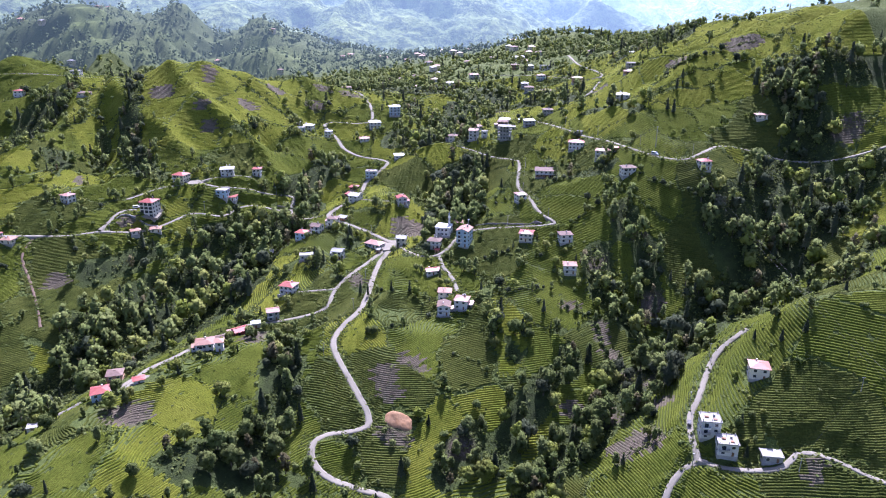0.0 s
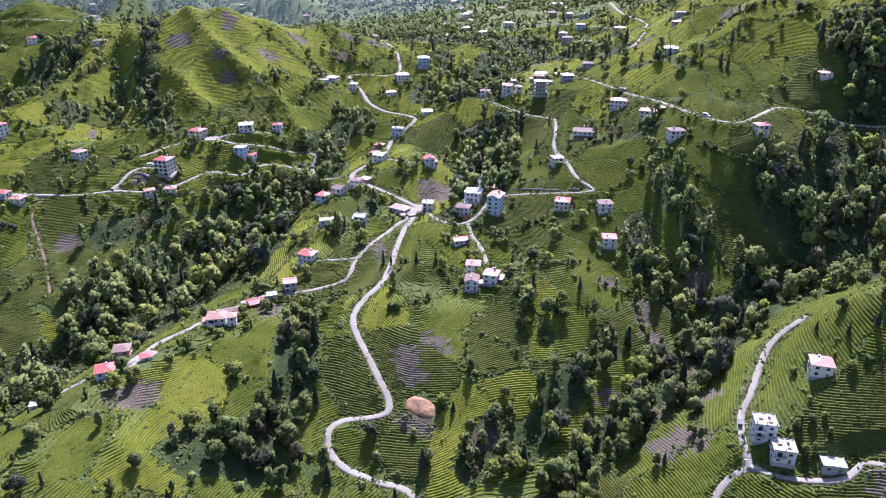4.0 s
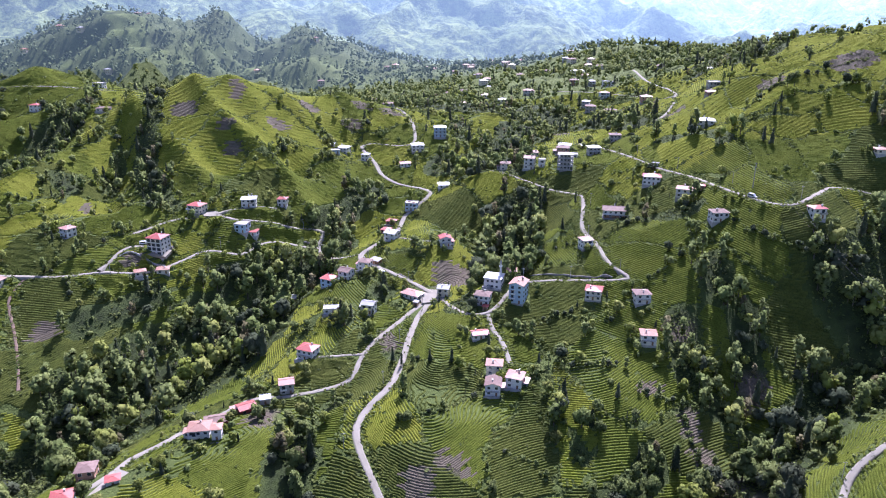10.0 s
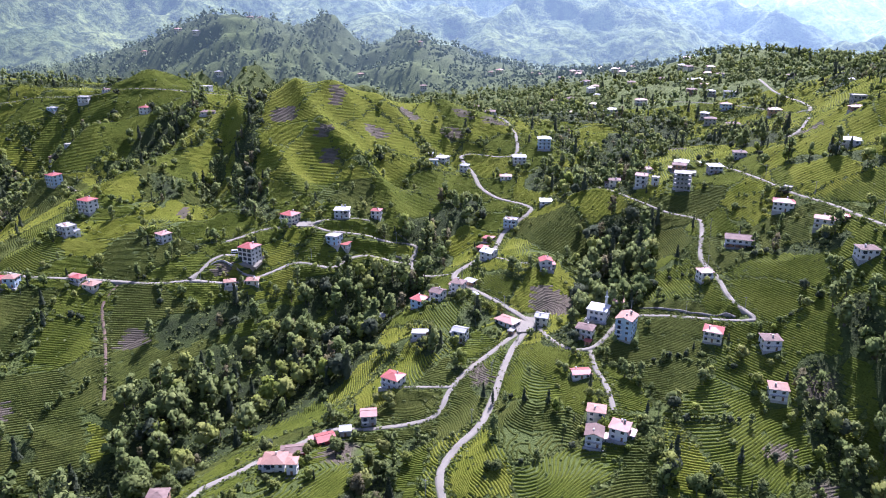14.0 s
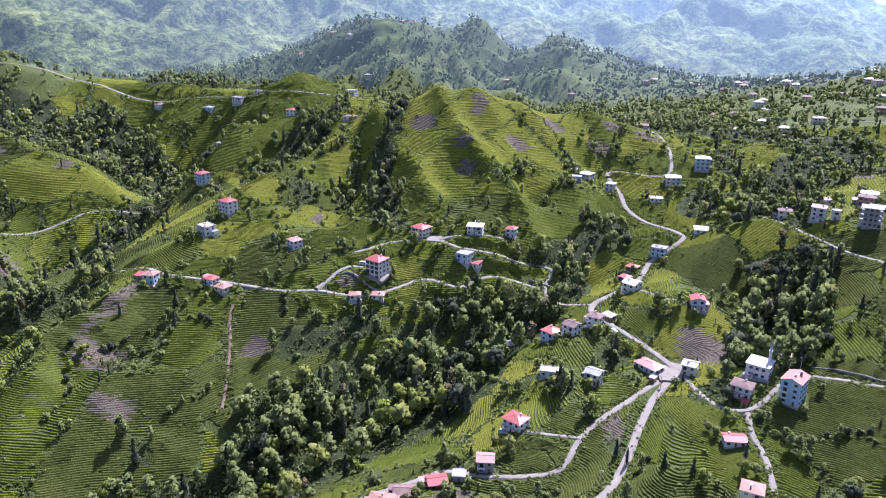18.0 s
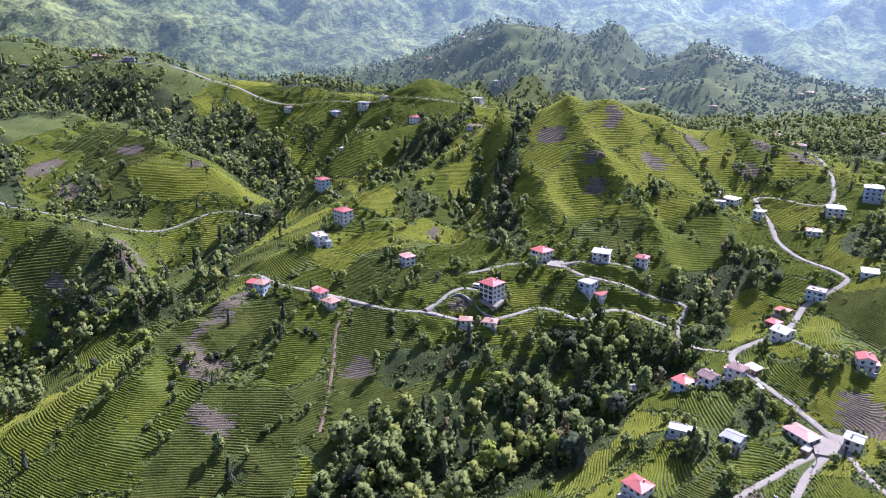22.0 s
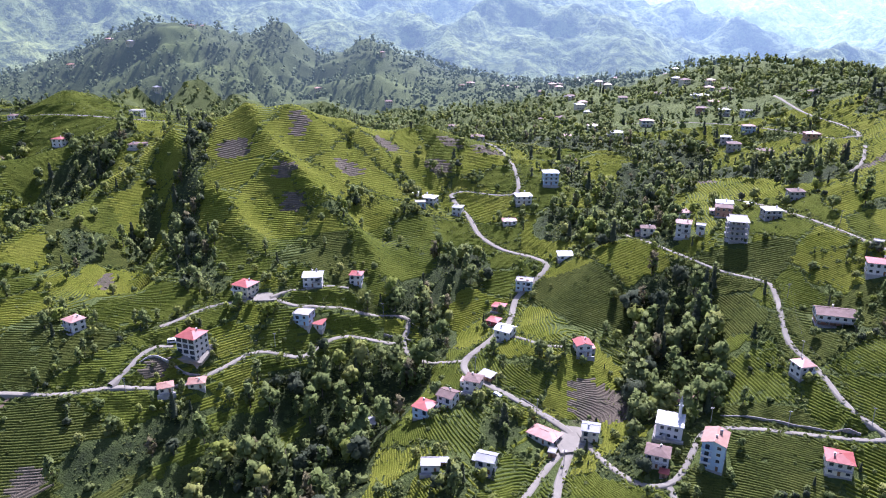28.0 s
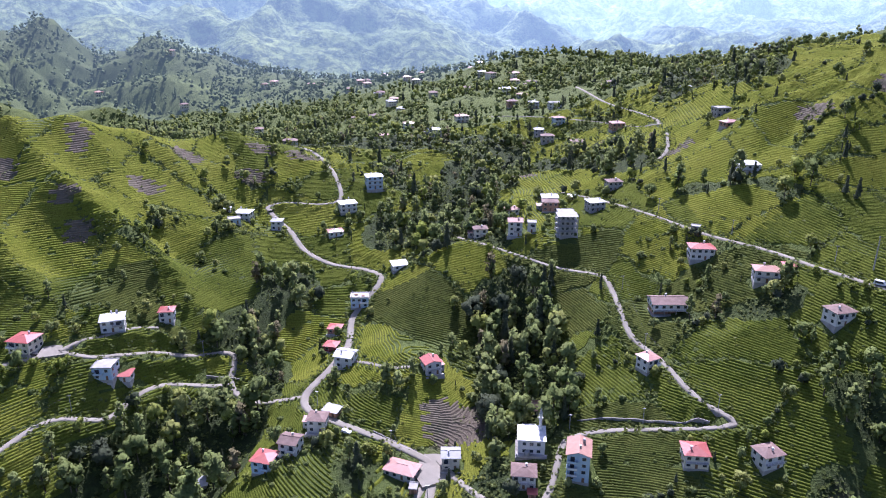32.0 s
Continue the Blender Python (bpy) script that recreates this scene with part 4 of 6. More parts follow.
HOUSE_DICE = random.Random(4)
FOOTPRINTS = []
WALLS = {"white": WALL_WHITE, "cream": WALL_CREAM, "blue": WALL_BLUE, "grey": WALL_GREY, "brick": WALL_BRICK, "red": plain("dark_red_render", (0.3, 0.05, 0.07), (0.38, 0.08, 0.09), 0.5, 0.8, 5.0, 0.15)}
ROOFS = {"red": ROOF_RED, "tile": ROOF_TILE, "pink": ROOF_PINK, "brown": ROOF_BROWN, "grey": ROOF_GREY, "slab": ROOF_SLAB, "white": plain("white_sheet_roof", (0.58, 0.585, 0.58), (0.68, 0.685, 0.68), 0.4, 0.5, 4.0, 0.1, (0.5, 0.5, 0.48), 0.1)}
WALL_WORDS = {"white": "white-rendered", "cream": "cream-rendered", "blue": "pale blue", "grey": "bare concrete", "brick": "brick-walled", "red": "dark red"}
ROOF_WORDS = {"red": "bright red metal roof", "tile": "terracotta roof", "pink": "faded red roof", "brown": "dark brown roof", "grey": "grey sheet roof", "slab": "pale concrete roof", "white": "white sheet roof"}


def house(x, y, w, d, st, yaw, wall, kind, roof, opts="", beside="on the tea slope", name="house"):
    """A village house: walls, plinth, roof, chimney, windows, door, balconies. opts: b balconies, n no chimney, p
    pilotis, l loggias as large dark panes, t water tank.
    """
    FOOTPRINTS.append((x, y, max(w, d) * 0.62 + 0.8))
    a = radians(yaw)
    corners = [(x + cx * math.cos(a) - cy * math.sin(a), y + cx * math.sin(a) + cy * math.cos(a)) for cx in (-w / 2, w / 2) for cy in (-d / 2, d / 2)]
    zs = [float(height(cx, cy)) for cx, cy in corners]
    z0 = float(height(x, y)) * 0.5 + max(zs) * 0.1 + min(zs) * 0.4
    root = thing(name, x, y, z0, yaw)
    words = "small" if w < 8 and st < 2 else f"{('one', 'two', 'three', 'four', 'five')[st - 1]}-storey"
    label = f"{words} {WALL_WORDS[wall]} {name} with {ROOF_WORDS[roof]} {beside}".split()
    tagged(root, " ".join(label if len(label) < 13 else label[: label.index("with")] + ["with", *ROOF_WORDS[roof].split()]), "shed" if name == "shed" else "house", "village houses" if name == "house" else "")
    top = st * 2.9 if name != "shed" else 2.4 * st
    rise = {"hip": 0.17, "gable": 0.18, "ridge": 0.19, "shed": 0.12, "flat": 0}[kind] * (d if kind in ("hip", "gable", "shed") else w)
    part("plinth", Shape().box(-w / 2 - 0.12, -d / 2 - 0.12, min(zs) - z0 - 1.2, w / 2 + 0.12, d / 2 + 0.12, -0.003), WALL_GREY, root)
    if "o" in opts:
        part("lower_wall", Shape().box(-w / 2 + 0.5, -d / 2 + 2.2, 0, w / 2 - 0.5, d / 2, 2.85), WALL_BRICK, root, "bare brick lower storey, set back")
        for px in (-w / 2 + 0.4, -w / 6, w / 6, w / 2 - 0.4):
            part("column", Shape().box(px - 0.2, -d / 2 + 0.2, -1.2, px + 0.2, -d / 2 + 0.6, 2.85), WALL_GREY, root)
        up = Shape()
        for p in wall_shape(kind, w, d, 1, top - 2.9, rise).v:
            up.v.append((p[0], p[1], p[2] + 2.9))
        up.f = wall_shape(kind, w, d, 1, top - 2.9, rise).f
        part("wall", up, WALLS[wall], root)
    else:
        part("wall", wall_shape(kind, w, d, st, top, rise), WALLS[wall], root)
    rf = part("roof", roof_shape(kind, w, d, top + (0.02 if kind == "flat" else 0.12), rise), ROOFS[roof], root, ROOF_WORDS[roof])
    if "n" not in opts and kind != "flat":
        cx, cy = w * HOUSE_DICE.uniform(-0.25, 0.25), d * HOUSE_DICE.choice((-0.18, 0.2))
        part("chimney", Shape().box(cx - 0.3, cy - 0.3, top + 0.1, cx + 0.3, cy + 0.3, top + rise + 0.7).box(cx - 0.4, cy - 0.4, top + rise + 0.703, cx + 0.4, cy + 0.4, top + rise + 0.85), WALL_WHITE, rf)
    if "t" in opts:
        part("water_tank", Shape().tube(w * 0.2, d * 0.15, [(0.55, top + 0.2), (0.6, top + 0.4), (0.6, top + rise + 1.1), (0.3, top + rise + 1.4)]), METAL, rf, "dull metal tank")
    sh = top / st
    doors = 0
    for face, (length, depth, turn) in enumerate(((w, d, 0), (d, w, 90), (w, d, 180), (d, w, 270))):
        n = max(1, int(length / 2.9))
        for k in range(st):
            for i in range(n):
                u = (i + 0.5) / n * length - length / 2
                back = 2.2 if "o" in opts and k == 0 and face == 0 else 0.5 if "o" in opts and k == 0 and face in (1, 3) else 0.0
                at = pose(0, 0, 0, 0, 0, turn) @ Matrix.Translation((u, back - depth / 2 - 0.004, k * sh))
                if face == 0 and k == 0 and i == n // 2 and not doors:
                    part("door", Shape().box(-0.5, -0.05, 0.02, 0.5, 0.03, 2.1), DOOR_WOOD, root, "brown wooden door", at)
                    doors = 1
                    continue
                if face == 2 and (i + k) % 2:
                    continue
                # loggias have no recess: broad dark panes stand for their shaded openings
                big = "l" in opts and face == 0
                put_window(root, (2.4, 1.7) if big else (1.3, 1.3) if (length / n > 2.2) else (0.9, 1.1), at @ Matrix.Translation((0, 0, 0.3 if big else 0.85)))
    low = min(zs) - z0 - 1.2
    if name == "house" and "o" not in opts and max(zs) - min(zs) < 3.2:
        out = HOUSE_DICE.uniform(1.5, 2.6)
        part("terrace", Shape().box(-w / 2 - 0.7, -d / 2 - out, low - 0.4, w / 2 + 0.9, -d / 2 - 0.123, -0.03).box(-w / 2 - 0.7, -d / 2 - out, -0.027, w / 2 + 0.9, -d / 2 - out + 0.15, 0.5), WALL_GREY, root, "grey concrete terrace before the door")
        if w > 7 and "p" not in opts and HOUSE_DICE.random() < 0.45:
            side, deep, tall = HOUSE_DICE.choice((-1, 1)), d * HOUSE_DICE.uniform(0.4, 0.65), HOUSE_DICE.uniform(2.3, 2.8)
            x0, x1 = sorted((side * (w / 2 + 0.125), side * (w / 2 + HOUSE_DICE.uniform(2.2, 3.6))))
            annex = part("annex", Shape().box(x0, d / 2 - deep, low, x1, d / 2, tall), HOUSE_DICE.choice((WALL_GREY, WALL_BRICK, WALLS[wall])), root, "low side annex")
            tops = [(x0 - 0.3, d / 2 - deep - 0.4, tall + 0.2), (x1 + 0.3, d / 2 - deep - 0.4, tall + 0.2), (x1 + 0.3, d / 2 + 0.3, tall + 0.65), (x0 - 0.3, d / 2 + 0.3, tall + 0.65)]
            part("roof", Shape().slab(tops, 0.14), HOUSE_DICE.choice((ROOF_GREY, ROOF_PINK, ROOFS[roof])), annex)
            part("window", Shape().box((x0 + x1) / 2 - 0.5, d / 2 - deep - 0.03, 0.9, (x0 + x1) / 2 + 0.5, d / 2 - deep + 0.02, 1.9), GLASS, annex)
    if "r" in opts:
        for px in (-w / 2 + 0.4, 0, w / 2 - 0.4):
            for py in (-d / 2 + 0.4, d / 2 - 0.4):
                part("column_stub", Shape().box(px - 0.15, py - 0.15, top + 0.303, px + 0.15, py + 0.15, top + HOUSE_DICE.uniform(0.9, 1.7)), WALL_GREY, rf)
        part("block_stack", Shape().box(-w * 0.3, -0.5, top + 0.303, -w * 0.1, 0.6, top + 0.9).box(w * 0.12, -d * 0.3, top + 0.303, w * 0.3, -d * 0.15, top + 0.8), WALL_BRICK, rf, "stacked bricks")
    if "b" in opts:
        for k in range(1, st):
            s = Shape().box(-w / 2 + 0.3, -d / 2 - 1.35, k * 2.9 - 0.1, w / 2 - 0.3, -d / 2 - 0.065, k * 2.9 + 0.06)
            bal = part("balcony", s, ROOF_SLAB, root)
            rail = Shape().box(-w / 2 + 0.3, -d / 2 - 1.35, k * 2.9 + 0.95, w / 2 - 0.3, -d / 2 - 1.27, k * 2.9 + 1.03)
            m = int(w / 0.55)
            for i in range(m + 1):
                px = -w / 2 + 0.34 + (w - 0.68) * i / m
                rail.box(px - 0.025, -d / 2 - 1.33, k * 2.9 + 0.06, px + 0.025, -d / 2 - 1.29, k * 2.9 + 0.95)
            part("railing", rail, TRIM, bal, "white railing")
    elif st > 1 and name == "house" and not set("lop") & set(opts) and HOUSE_DICE.random() < 0.7:
        side, wide = HOUSE_DICE.choice((-1, 1)), w * HOUSE_DICE.uniform(0.38, 0.6)
        x0, x1 = sorted((side * (w / 2 - 0.2), side * (w / 2 - 0.2 - wide)))
        for k in range(1, st):
            z = k * 2.9
            bal = part("balcony", Shape().box(x0, -d / 2 - 1.5, z - 0.1, x1, -d / 2 - 0.065, z + 0.06), ROOF_SLAB, root)
            rail = Shape().box(x0, -d / 2 - 1.5, z + 0.063, x1, -d / 2 - 1.38, z + 0.95)
            for px in (x0, x1 - 0.12):
                rail.box(px, -d / 2 - 1.377, z + 0.063, px + 0.12, -d / 2 - 0.065, z + 0.95)
            part("parapet", rail, HOUSE_DICE.choice((TRIM, WALLS[wall], WALL_GREY)), bal)
            part("balcony_door", Shape().box((x0 + x1) / 2 - 0.8, -d / 2 - 0.09, z + 0.07, (x0 + x1) / 2 + 0.8, -d / 2 - 0.02, z + 2.2), GLASS, bal, "dark glazed door")
    if "p" in opts:
        s = Shape()
        for px in (-w / 2 + 0.3, 0, w / 2 - 0.3):
            s.box(px - 0.18, -d / 2 - 1.6, min(zs) - z0 - 1, px + 0.18, -d / 2 - 1.25, 2.9)
        part("column", s, WALL_GREY, root)
    return root


CROSSROADS = [
    (-50.7, 495.6, 12.7, 8.0, 1, -30, "white", "hip", "pink", "n", "beside the village crossroads"),
    (-30.7, 496.8, 7.0, 7.0, 2, -8, "cream", "gable", "grey", "", "beside the crossroads"),
    (-74.3, 469.6, 7.5, 6.6, 2, -12, "white", "gable", "grey", "n", "above a clipped tea field"),
    (-96.8, 464.9, 7.5, 5.6, 1, 8, "white", "flat", "slab", "n", "above a clipped tea field"),
    (-100.3, 423.6, 9.4, 8.0, 2, -18, "white", "hip", "red", "b", "at the end of a yard track"),
    (-105.0, 500.3, 8.0, 8.0, 2, -22, "blue", "hip", "red", "", "joined to a grey-roofed house"),
    (-95.0, 506.2, 7.5, 7.5, 2, -22, "white", "gable", "brown", "", "joined to a red-roofed house"),
    (-84.4, 518.0, 7.5, 7.0, 2, -14, "white", "hip", "brown", "", "beside the village road"),
    (-72.0, 561.7, 8.5, 8.5, 2, -24, "white", "gable", "white", "p", "beside the village road"),
    (-33.0, 544.0, 7.5, 7.0, 2, 14, "white", "ridge", "red", "b", "at the end of a lane"),
    (-79.1, 580.6, 6.1, 6.1, 1, -20, "red", "hip", "red", "n", "beside a dark cypress"),
    (-77.3, 597.1, 6.6, 6.1, 1, -15, "brick", "hip", "red", "n", "beside the village road"),
]
MOSQUE_HAMLET = [
    (15.3, 474.4, 8.5, 10.8, 4, -20, "blue", "ridge", "tile", "t", "above the lower lane"),
    (-5.9, 474.4, 8.9, 7.5, 2, -14, "white", "hip", "brown", "b", "below the mosque"),
    (11.8, 519.2, 8.5, 7.5, 1, -8, "white", "hip", "tile", "n", "behind the mosque"),
    (-7.1, 442.5, 8.9, 6.1, 1, 16, "white", "gable", "red", "", "beside the house lane"),
    (1.2, 413.0, 8.0, 7.0, 2, -4, "cream", "hip", "tile", "", "at the foot of the house lane"),
    (0.6, 398.8, 7.5, 8.5, 2, -4, "white", "ridge", "brown", "b", "at the foot of the house lane"),
    (11.8, 402.4, 8.0, 8.0, 2, -16, "white", "hip", "pink", "t", "at the foot of the house lane"),
    (83.8, 434.2, 8.0, 7.5, 2, -4, "white", "hip", "tile", "b", "among terraced gardens"),
    (58.4, 467.3, 8.9, 8.5, 2, -14, "cream", "hip", "red", "b", "below the lower lane"),
    (84.4, 461.4, 8.5, 7.5, 2, 8, "white", "hip", "brown", "b", "among terraced gardens"),
    (58.4, 514.5, 6.6, 7.0, 2, 20, "white", "hip", "pink", "", "beside the steep lane"),
]
TERRACE_HAMLET = [
    (-224.2, 519.2, 10.8, 10.3, 4, -12, "white", "hip", "red", "l", "beside a curved drive"),
    (-214.2, 564.0, 10.3, 9.4, 2, -18, "cream", "hip", "red", "", "beside the terrace road"),
    (-180.5, 578.2, 10.3, 8.9, 2, 12, "white", "hip", "white", "t", "above the terrace road"),
    (-159.3, 592.4, 6.6, 6.6, 2, 0, "white", "hip", "red", "", "above the terrace road"),
    (-178.2, 553.4, 8.5, 8.5, 2, -8, "blue", "flat", "slab", "", "below the terrace road"),
    (-170.5, 555.2, 4.7, 5.6, 1, -8, "white", "shed", "red", "n", "below the terrace road"),
    (-215.9, 503.9, 7.5, 6.1, 1, 18, "cream", "hip", "tile", "", "below the curved drive"),
    (-227.7, 496.2, 6.6, 5.6, 1, 30, "cream", "hip", "tile", "n", "below the curved drive"),
    (-284.4, 516.8, 8.0, 7.0, 2, -25, "white", "hip", "pink", "b", "on a terraced tea slope"),
    (-304.4, 467.3, 8.5, 7.0, 1, -8, "cream", "hip", "tile", "", "below the shelf road"),
    (-315.1, 469.6, 7.5, 6.1, 1, -8, "white", "hip", "red", "n", "below the shelf road"),
    (-350.5, 455.5, 7.5, 7.0, 2, 12, "blue", "hip", "tile", "", "below the shelf road"),
    (-361.1, 457.8, 5.6, 5.6, 1, 12, "brick", "shed", "red", "n", "below the shelf road"),
]
WEST_HAMLET = [
    (-356.4, 539.3, 10.8, 8.5, 3, -14, "white", "hip", "red", "b", "on the shoulder of the hill"),
    (-352.8, 510.9, 11.3, 8.0, 2, -22, "white", "flat", "slab", "br", "on the shoulder of the hill"),
    (-441.3, 608.9, 9.9, 8.5, 3, -18, "blue", "hip", "red", "b", "beside the hamlet track"),
    (-426.0, 722.2, 8.5, 7.5, 2, 0, "white", "hip", "red", "", "on the far side of the spur"),
    (-358.7, 715.1, 8.5, 7.5, 1, 10, "cream", "hip", "brown", "", "below the ridge road"),
    (-403.6, 797.7, 10.3, 8.5, 2, 0, "white", "flat", "slab", "", "beside the ridge road"),
    (-521.6, 762.3, 11.3, 7.5, 2, 6, "white", "flat", "slab", "", "beside the ridge road"),
    (-505.0, 776.4, 6.6, 6.6, 1, 0, "white", "hip", "brown", "", "beside the ridge road"),
    (-549.9, 748.1, 8.5, 6.6, 1, 0, "blue", "hip", "grey", "", "beside the ridge road"),
    (-614.8, 744.6, 8.5, 7.5, 1, 0, "white", "hip", "brown", "", "beside the ridge road"),
    (-520.4, 705.6, 9.4, 7.5, 1, 14, "brick", "hip", "brown", "", "in a small hamlet"),
    (-505.0, 709.2, 7.5, 5.6, 1, 10, "white", "flat", "slab", "", "in a small hamlet"),
    (-330.4, 734.0, 8.5, 6.6, 1, 20, "white", "hip", "pink", "", "below the round hill's top"),
]
UPPER_HAMLET = [
    (-134.5, 705.6, 9.9, 8.9, 2, -15, "white", "hip", "white", "", "beside the hill road"),
    (-113.3, 698.6, 6.6, 6.6, 2, -10, "white", "hip", "grey", "", "beside the hill road"),
    (-138.1, 687.9, 7.0, 5.6, 1, 12, "blue", "flat", "slab", "n", "below the hill road"),
    (-76.7, 685.6, 8.9, 7.0, 1, 12, "white", "hip", "pink", "", "among garden trees"),
    (-68.4, 710.4, 10.8, 9.4, 2, 12, "white", "hip", "white", "b", "beside the hill road"),
    (-49.6, 732.8, 10.8, 9.4, 3, 8, "blue", "hip", "white", "b", "among garden trees"),
    (-113.3, 849.6, 11.3, 8.5, 2, 0, "white", "hip", "brown", "", "on the saddle"),
    (-63.7, 616.0, 9.4, 7.0, 2, -6, "blue", "flat", "slab", "r", "beside the village road"),
    (-40.1, 637.2, 8.5, 6.6, 1, 10, "white", "shed", "white", "n", "beside the village road"),
    (9.4, 650.2, 8.0, 6.6, 2, 0, "cream", "hip", "brown", "", "at the end of the steep lane"),
    (28.3, 639.6, 8.0, 8.0, 3, -14, "white", "gable", "tile", "", "above the steep lane"),
    (37.8, 638.4, 4.7, 5.2, 2, -14, "white", "flat", "slab", "", "above the steep lane"),
]
RIGHT_HAMLET = [
    (82.0, 548.7, 16.9, 10.3, 2, -8, "white", "gable", "brown", "bo", "on the tea slope"),
    (109.7, 574.7, 11.8, 8.9, 2, -14, "white", "hip", "red", "", "below the upper road"),
    (123.9, 539.3, 10.8, 8.0, 2, -20, "white", "hip", "tile", "b", "below the upper road"),
    (132.2, 535.7, 4.7, 4.7, 1, -20, "brick", "hip", "red", "n", "below the upper road"),
    (133.9, 500.3, 9.4, 8.0, 2, 6, "white", "hip", "brown", "", "below the upper road"),
    (154.6, 617.1, 11.3, 9.4, 2, -14, "white", "hip", "white", "b", "alone on the open hillside"),
    (59.0, 676.1, 9.9, 8.5, 2, -10, "white", "hip", "white", "", "among garden trees"),
    (56.6, 666.7, 9.4, 7.5, 2, -10, "brick", "hip", "brown", "", "among garden trees"),
    (79.1, 649.0, 9.4, 8.5, 2, 6, "grey", "hip", "white", "b", "beside the upper road"),
    (99.1, 672.6, 8.9, 7.5, 2, 0, "grey", "hip", "brown", "", "above the upper road"),
    (180.5, 479.1, 7.5, 7.0, 2, 10, "white", "hip", "red", "", "beside the upper road"),
    (245.4, 547.5, 8.0, 6.5, 1, 0, "cream", "hip", "tile", "", "on the wooded hillside"),
]
FAR_VILLAGE = [
    (62, 652, 9.6, 7.5, 1, -8, "white", "flat", "slab", "", "among garden trees"),
    (33, 671, 8.5, 7, 2, 15, "white", "hip", "tile", "", "among garden trees"),
    (92, 926, 10, 8, 2, 0, "brick", "hip", "brown", "", "in the far village"),
    (110, 916, 8, 7.5, 2, 8, "grey", "hip", "grey", "", "in the far village"),
    (101, 1005, 10, 8, 2, -6, "white", "hip", "grey", "", "in the far village"),
    (109, 957, 9, 8, 1, 0, "cream", "hip", "tile", "", "in the far village"),
    (205, 804, 8, 6, 1, 10, "white", "gable", "grey", "n", "on the far hillside"),
    (188, 925, 9, 8, 2, 0, "grey", "hip", "brown", "", "in the far village"),
    (103, 1135, 11, 9, 2, 0, "white", "hip", "grey", "", "in the far village"),
    (-10, 901, 9, 8, 2, 4, "white", "hip", "pink", "", "in the far village"),
    (96, 842, 8, 7, 2, -12, "grey", "hip", "grey", "", "in the far village"),
    (-926, 722, 22, 8, 1, 24, "brick", "gable", "pink", "n", "on the far ridge"),
    (-878, 731, 18, 9, 2, 20, "grey", "flat", "slab", "n", "on the far ridge"),
    (148.7, 800.0, 10.3, 8.5, 2, 0, "brick", "hip", "pink", "", "in the far village"),
    (115.6, 850.8, 9.4, 7.5, 2, 5, "blue", "hip", "tile", "", "in the far village"),
    (9.4, 867.3, 11.3, 8.5, 2, 0, "white", "hip", "grey", "", "in the far village"),
    (38.9, 901.5, 11.3, 8.5, 2, 8, "cream", "hip", "tile", "", "in the far village"),
    (126.3, 899.2, 12.2, 8.5, 2, -6, "white", "flat", "slab", "", "in the far village"),
    (133.3, 1013.6, 9.4, 8.5, 2, 0, "white", "hip", "brown", "", "in the far village"),
    (182.9, 704.5, 9.4, 8.5, 2, 0, "grey", "flat", "slab", "", "on the hillside"),
    (174.6, 676.1, 10.3, 7.5, 1, 6, "brick", "hip", "pink", "", "on the hillside"),
    (114.5, 795.3, 11.3, 8.5, 2, 0, "white", "hip", "brown", "", "in the far village"),
    (99.1, 826.0, 10.3, 8.5, 2, -6, "grey", "hip", "brown", "", "in the far village"),
    (-35.4, 873.2, 9.4, 7.5, 1, 4, "white", "hip", "tile", "", "in the far village"),
]
NEAR_HAMLET = [
    (-133.3, 352.8, 9.4, 8.0, 2, 12, "white", "hip", "tile", "", "on the narrow spur"),
    (-124.5, 351.0, 4.2, 4.7, 2, 12, "white", "hip", "tile", "n", "on the narrow spur"),
    (-131.0, 369.3, 8.5, 6.6, 1, 20, "red", "gable", "brown", "n", "beside the spur road"),
    (-121.5, 381.1, 8.0, 6.6, 1, 35, "red", "gable", "red", "n", "beside the spur road"),
    (-113.9, 387.6, 5.2, 4.7, 1, 18, "grey", "flat", "white", "n", "beside the spur road"),
    (-105.6, 397.7, 7.0, 6.6, 2, 18, "grey", "gable", "pink", "n", "beside the spur road"),
    (-169.3, 303.3, 8.0, 7.5, 2, 22, "blue", "hip", "red", "", "at the end of the spur road"),
    (-172.3, 325.7, 7.5, 7.0, 2, 15, "brick", "hip", "brown", "n", "beside the spur road"),
    (-156.9, 318.6, 5.2, 4.2, 1, 25, "white", "hip", "red", "n", "beside a concrete yard"),
    (151.0, 297.4, 8.5, 8.0, 2, -14, "cream", "hip", "pink", "", "above the knoll road"),
    (122.1, 276.1, 8.5, 7.5, 3, -8, "white", "flat", "slab", "tr", "beside the knoll road"),
    (126.8, 266.1, 8.5, 7.5, 2, -10, "white", "flat", "slab", "tr", "beside the knoll road"),
    (145.1, 262.0, 8.5, 6.6, 1, -8, "grey", "flat", "slab", "n", "beside the knoll road"),
]
for hamlet in (CROSSROADS, MOSQUE_HAMLET, TERRACE_HAMLET, WEST_HAMLET, UPPER_HAMLET, RIGHT_HAMLET, FAR_VILLAGE, NEAR_HAMLET):
    for row in hamlet:
        house(*row)
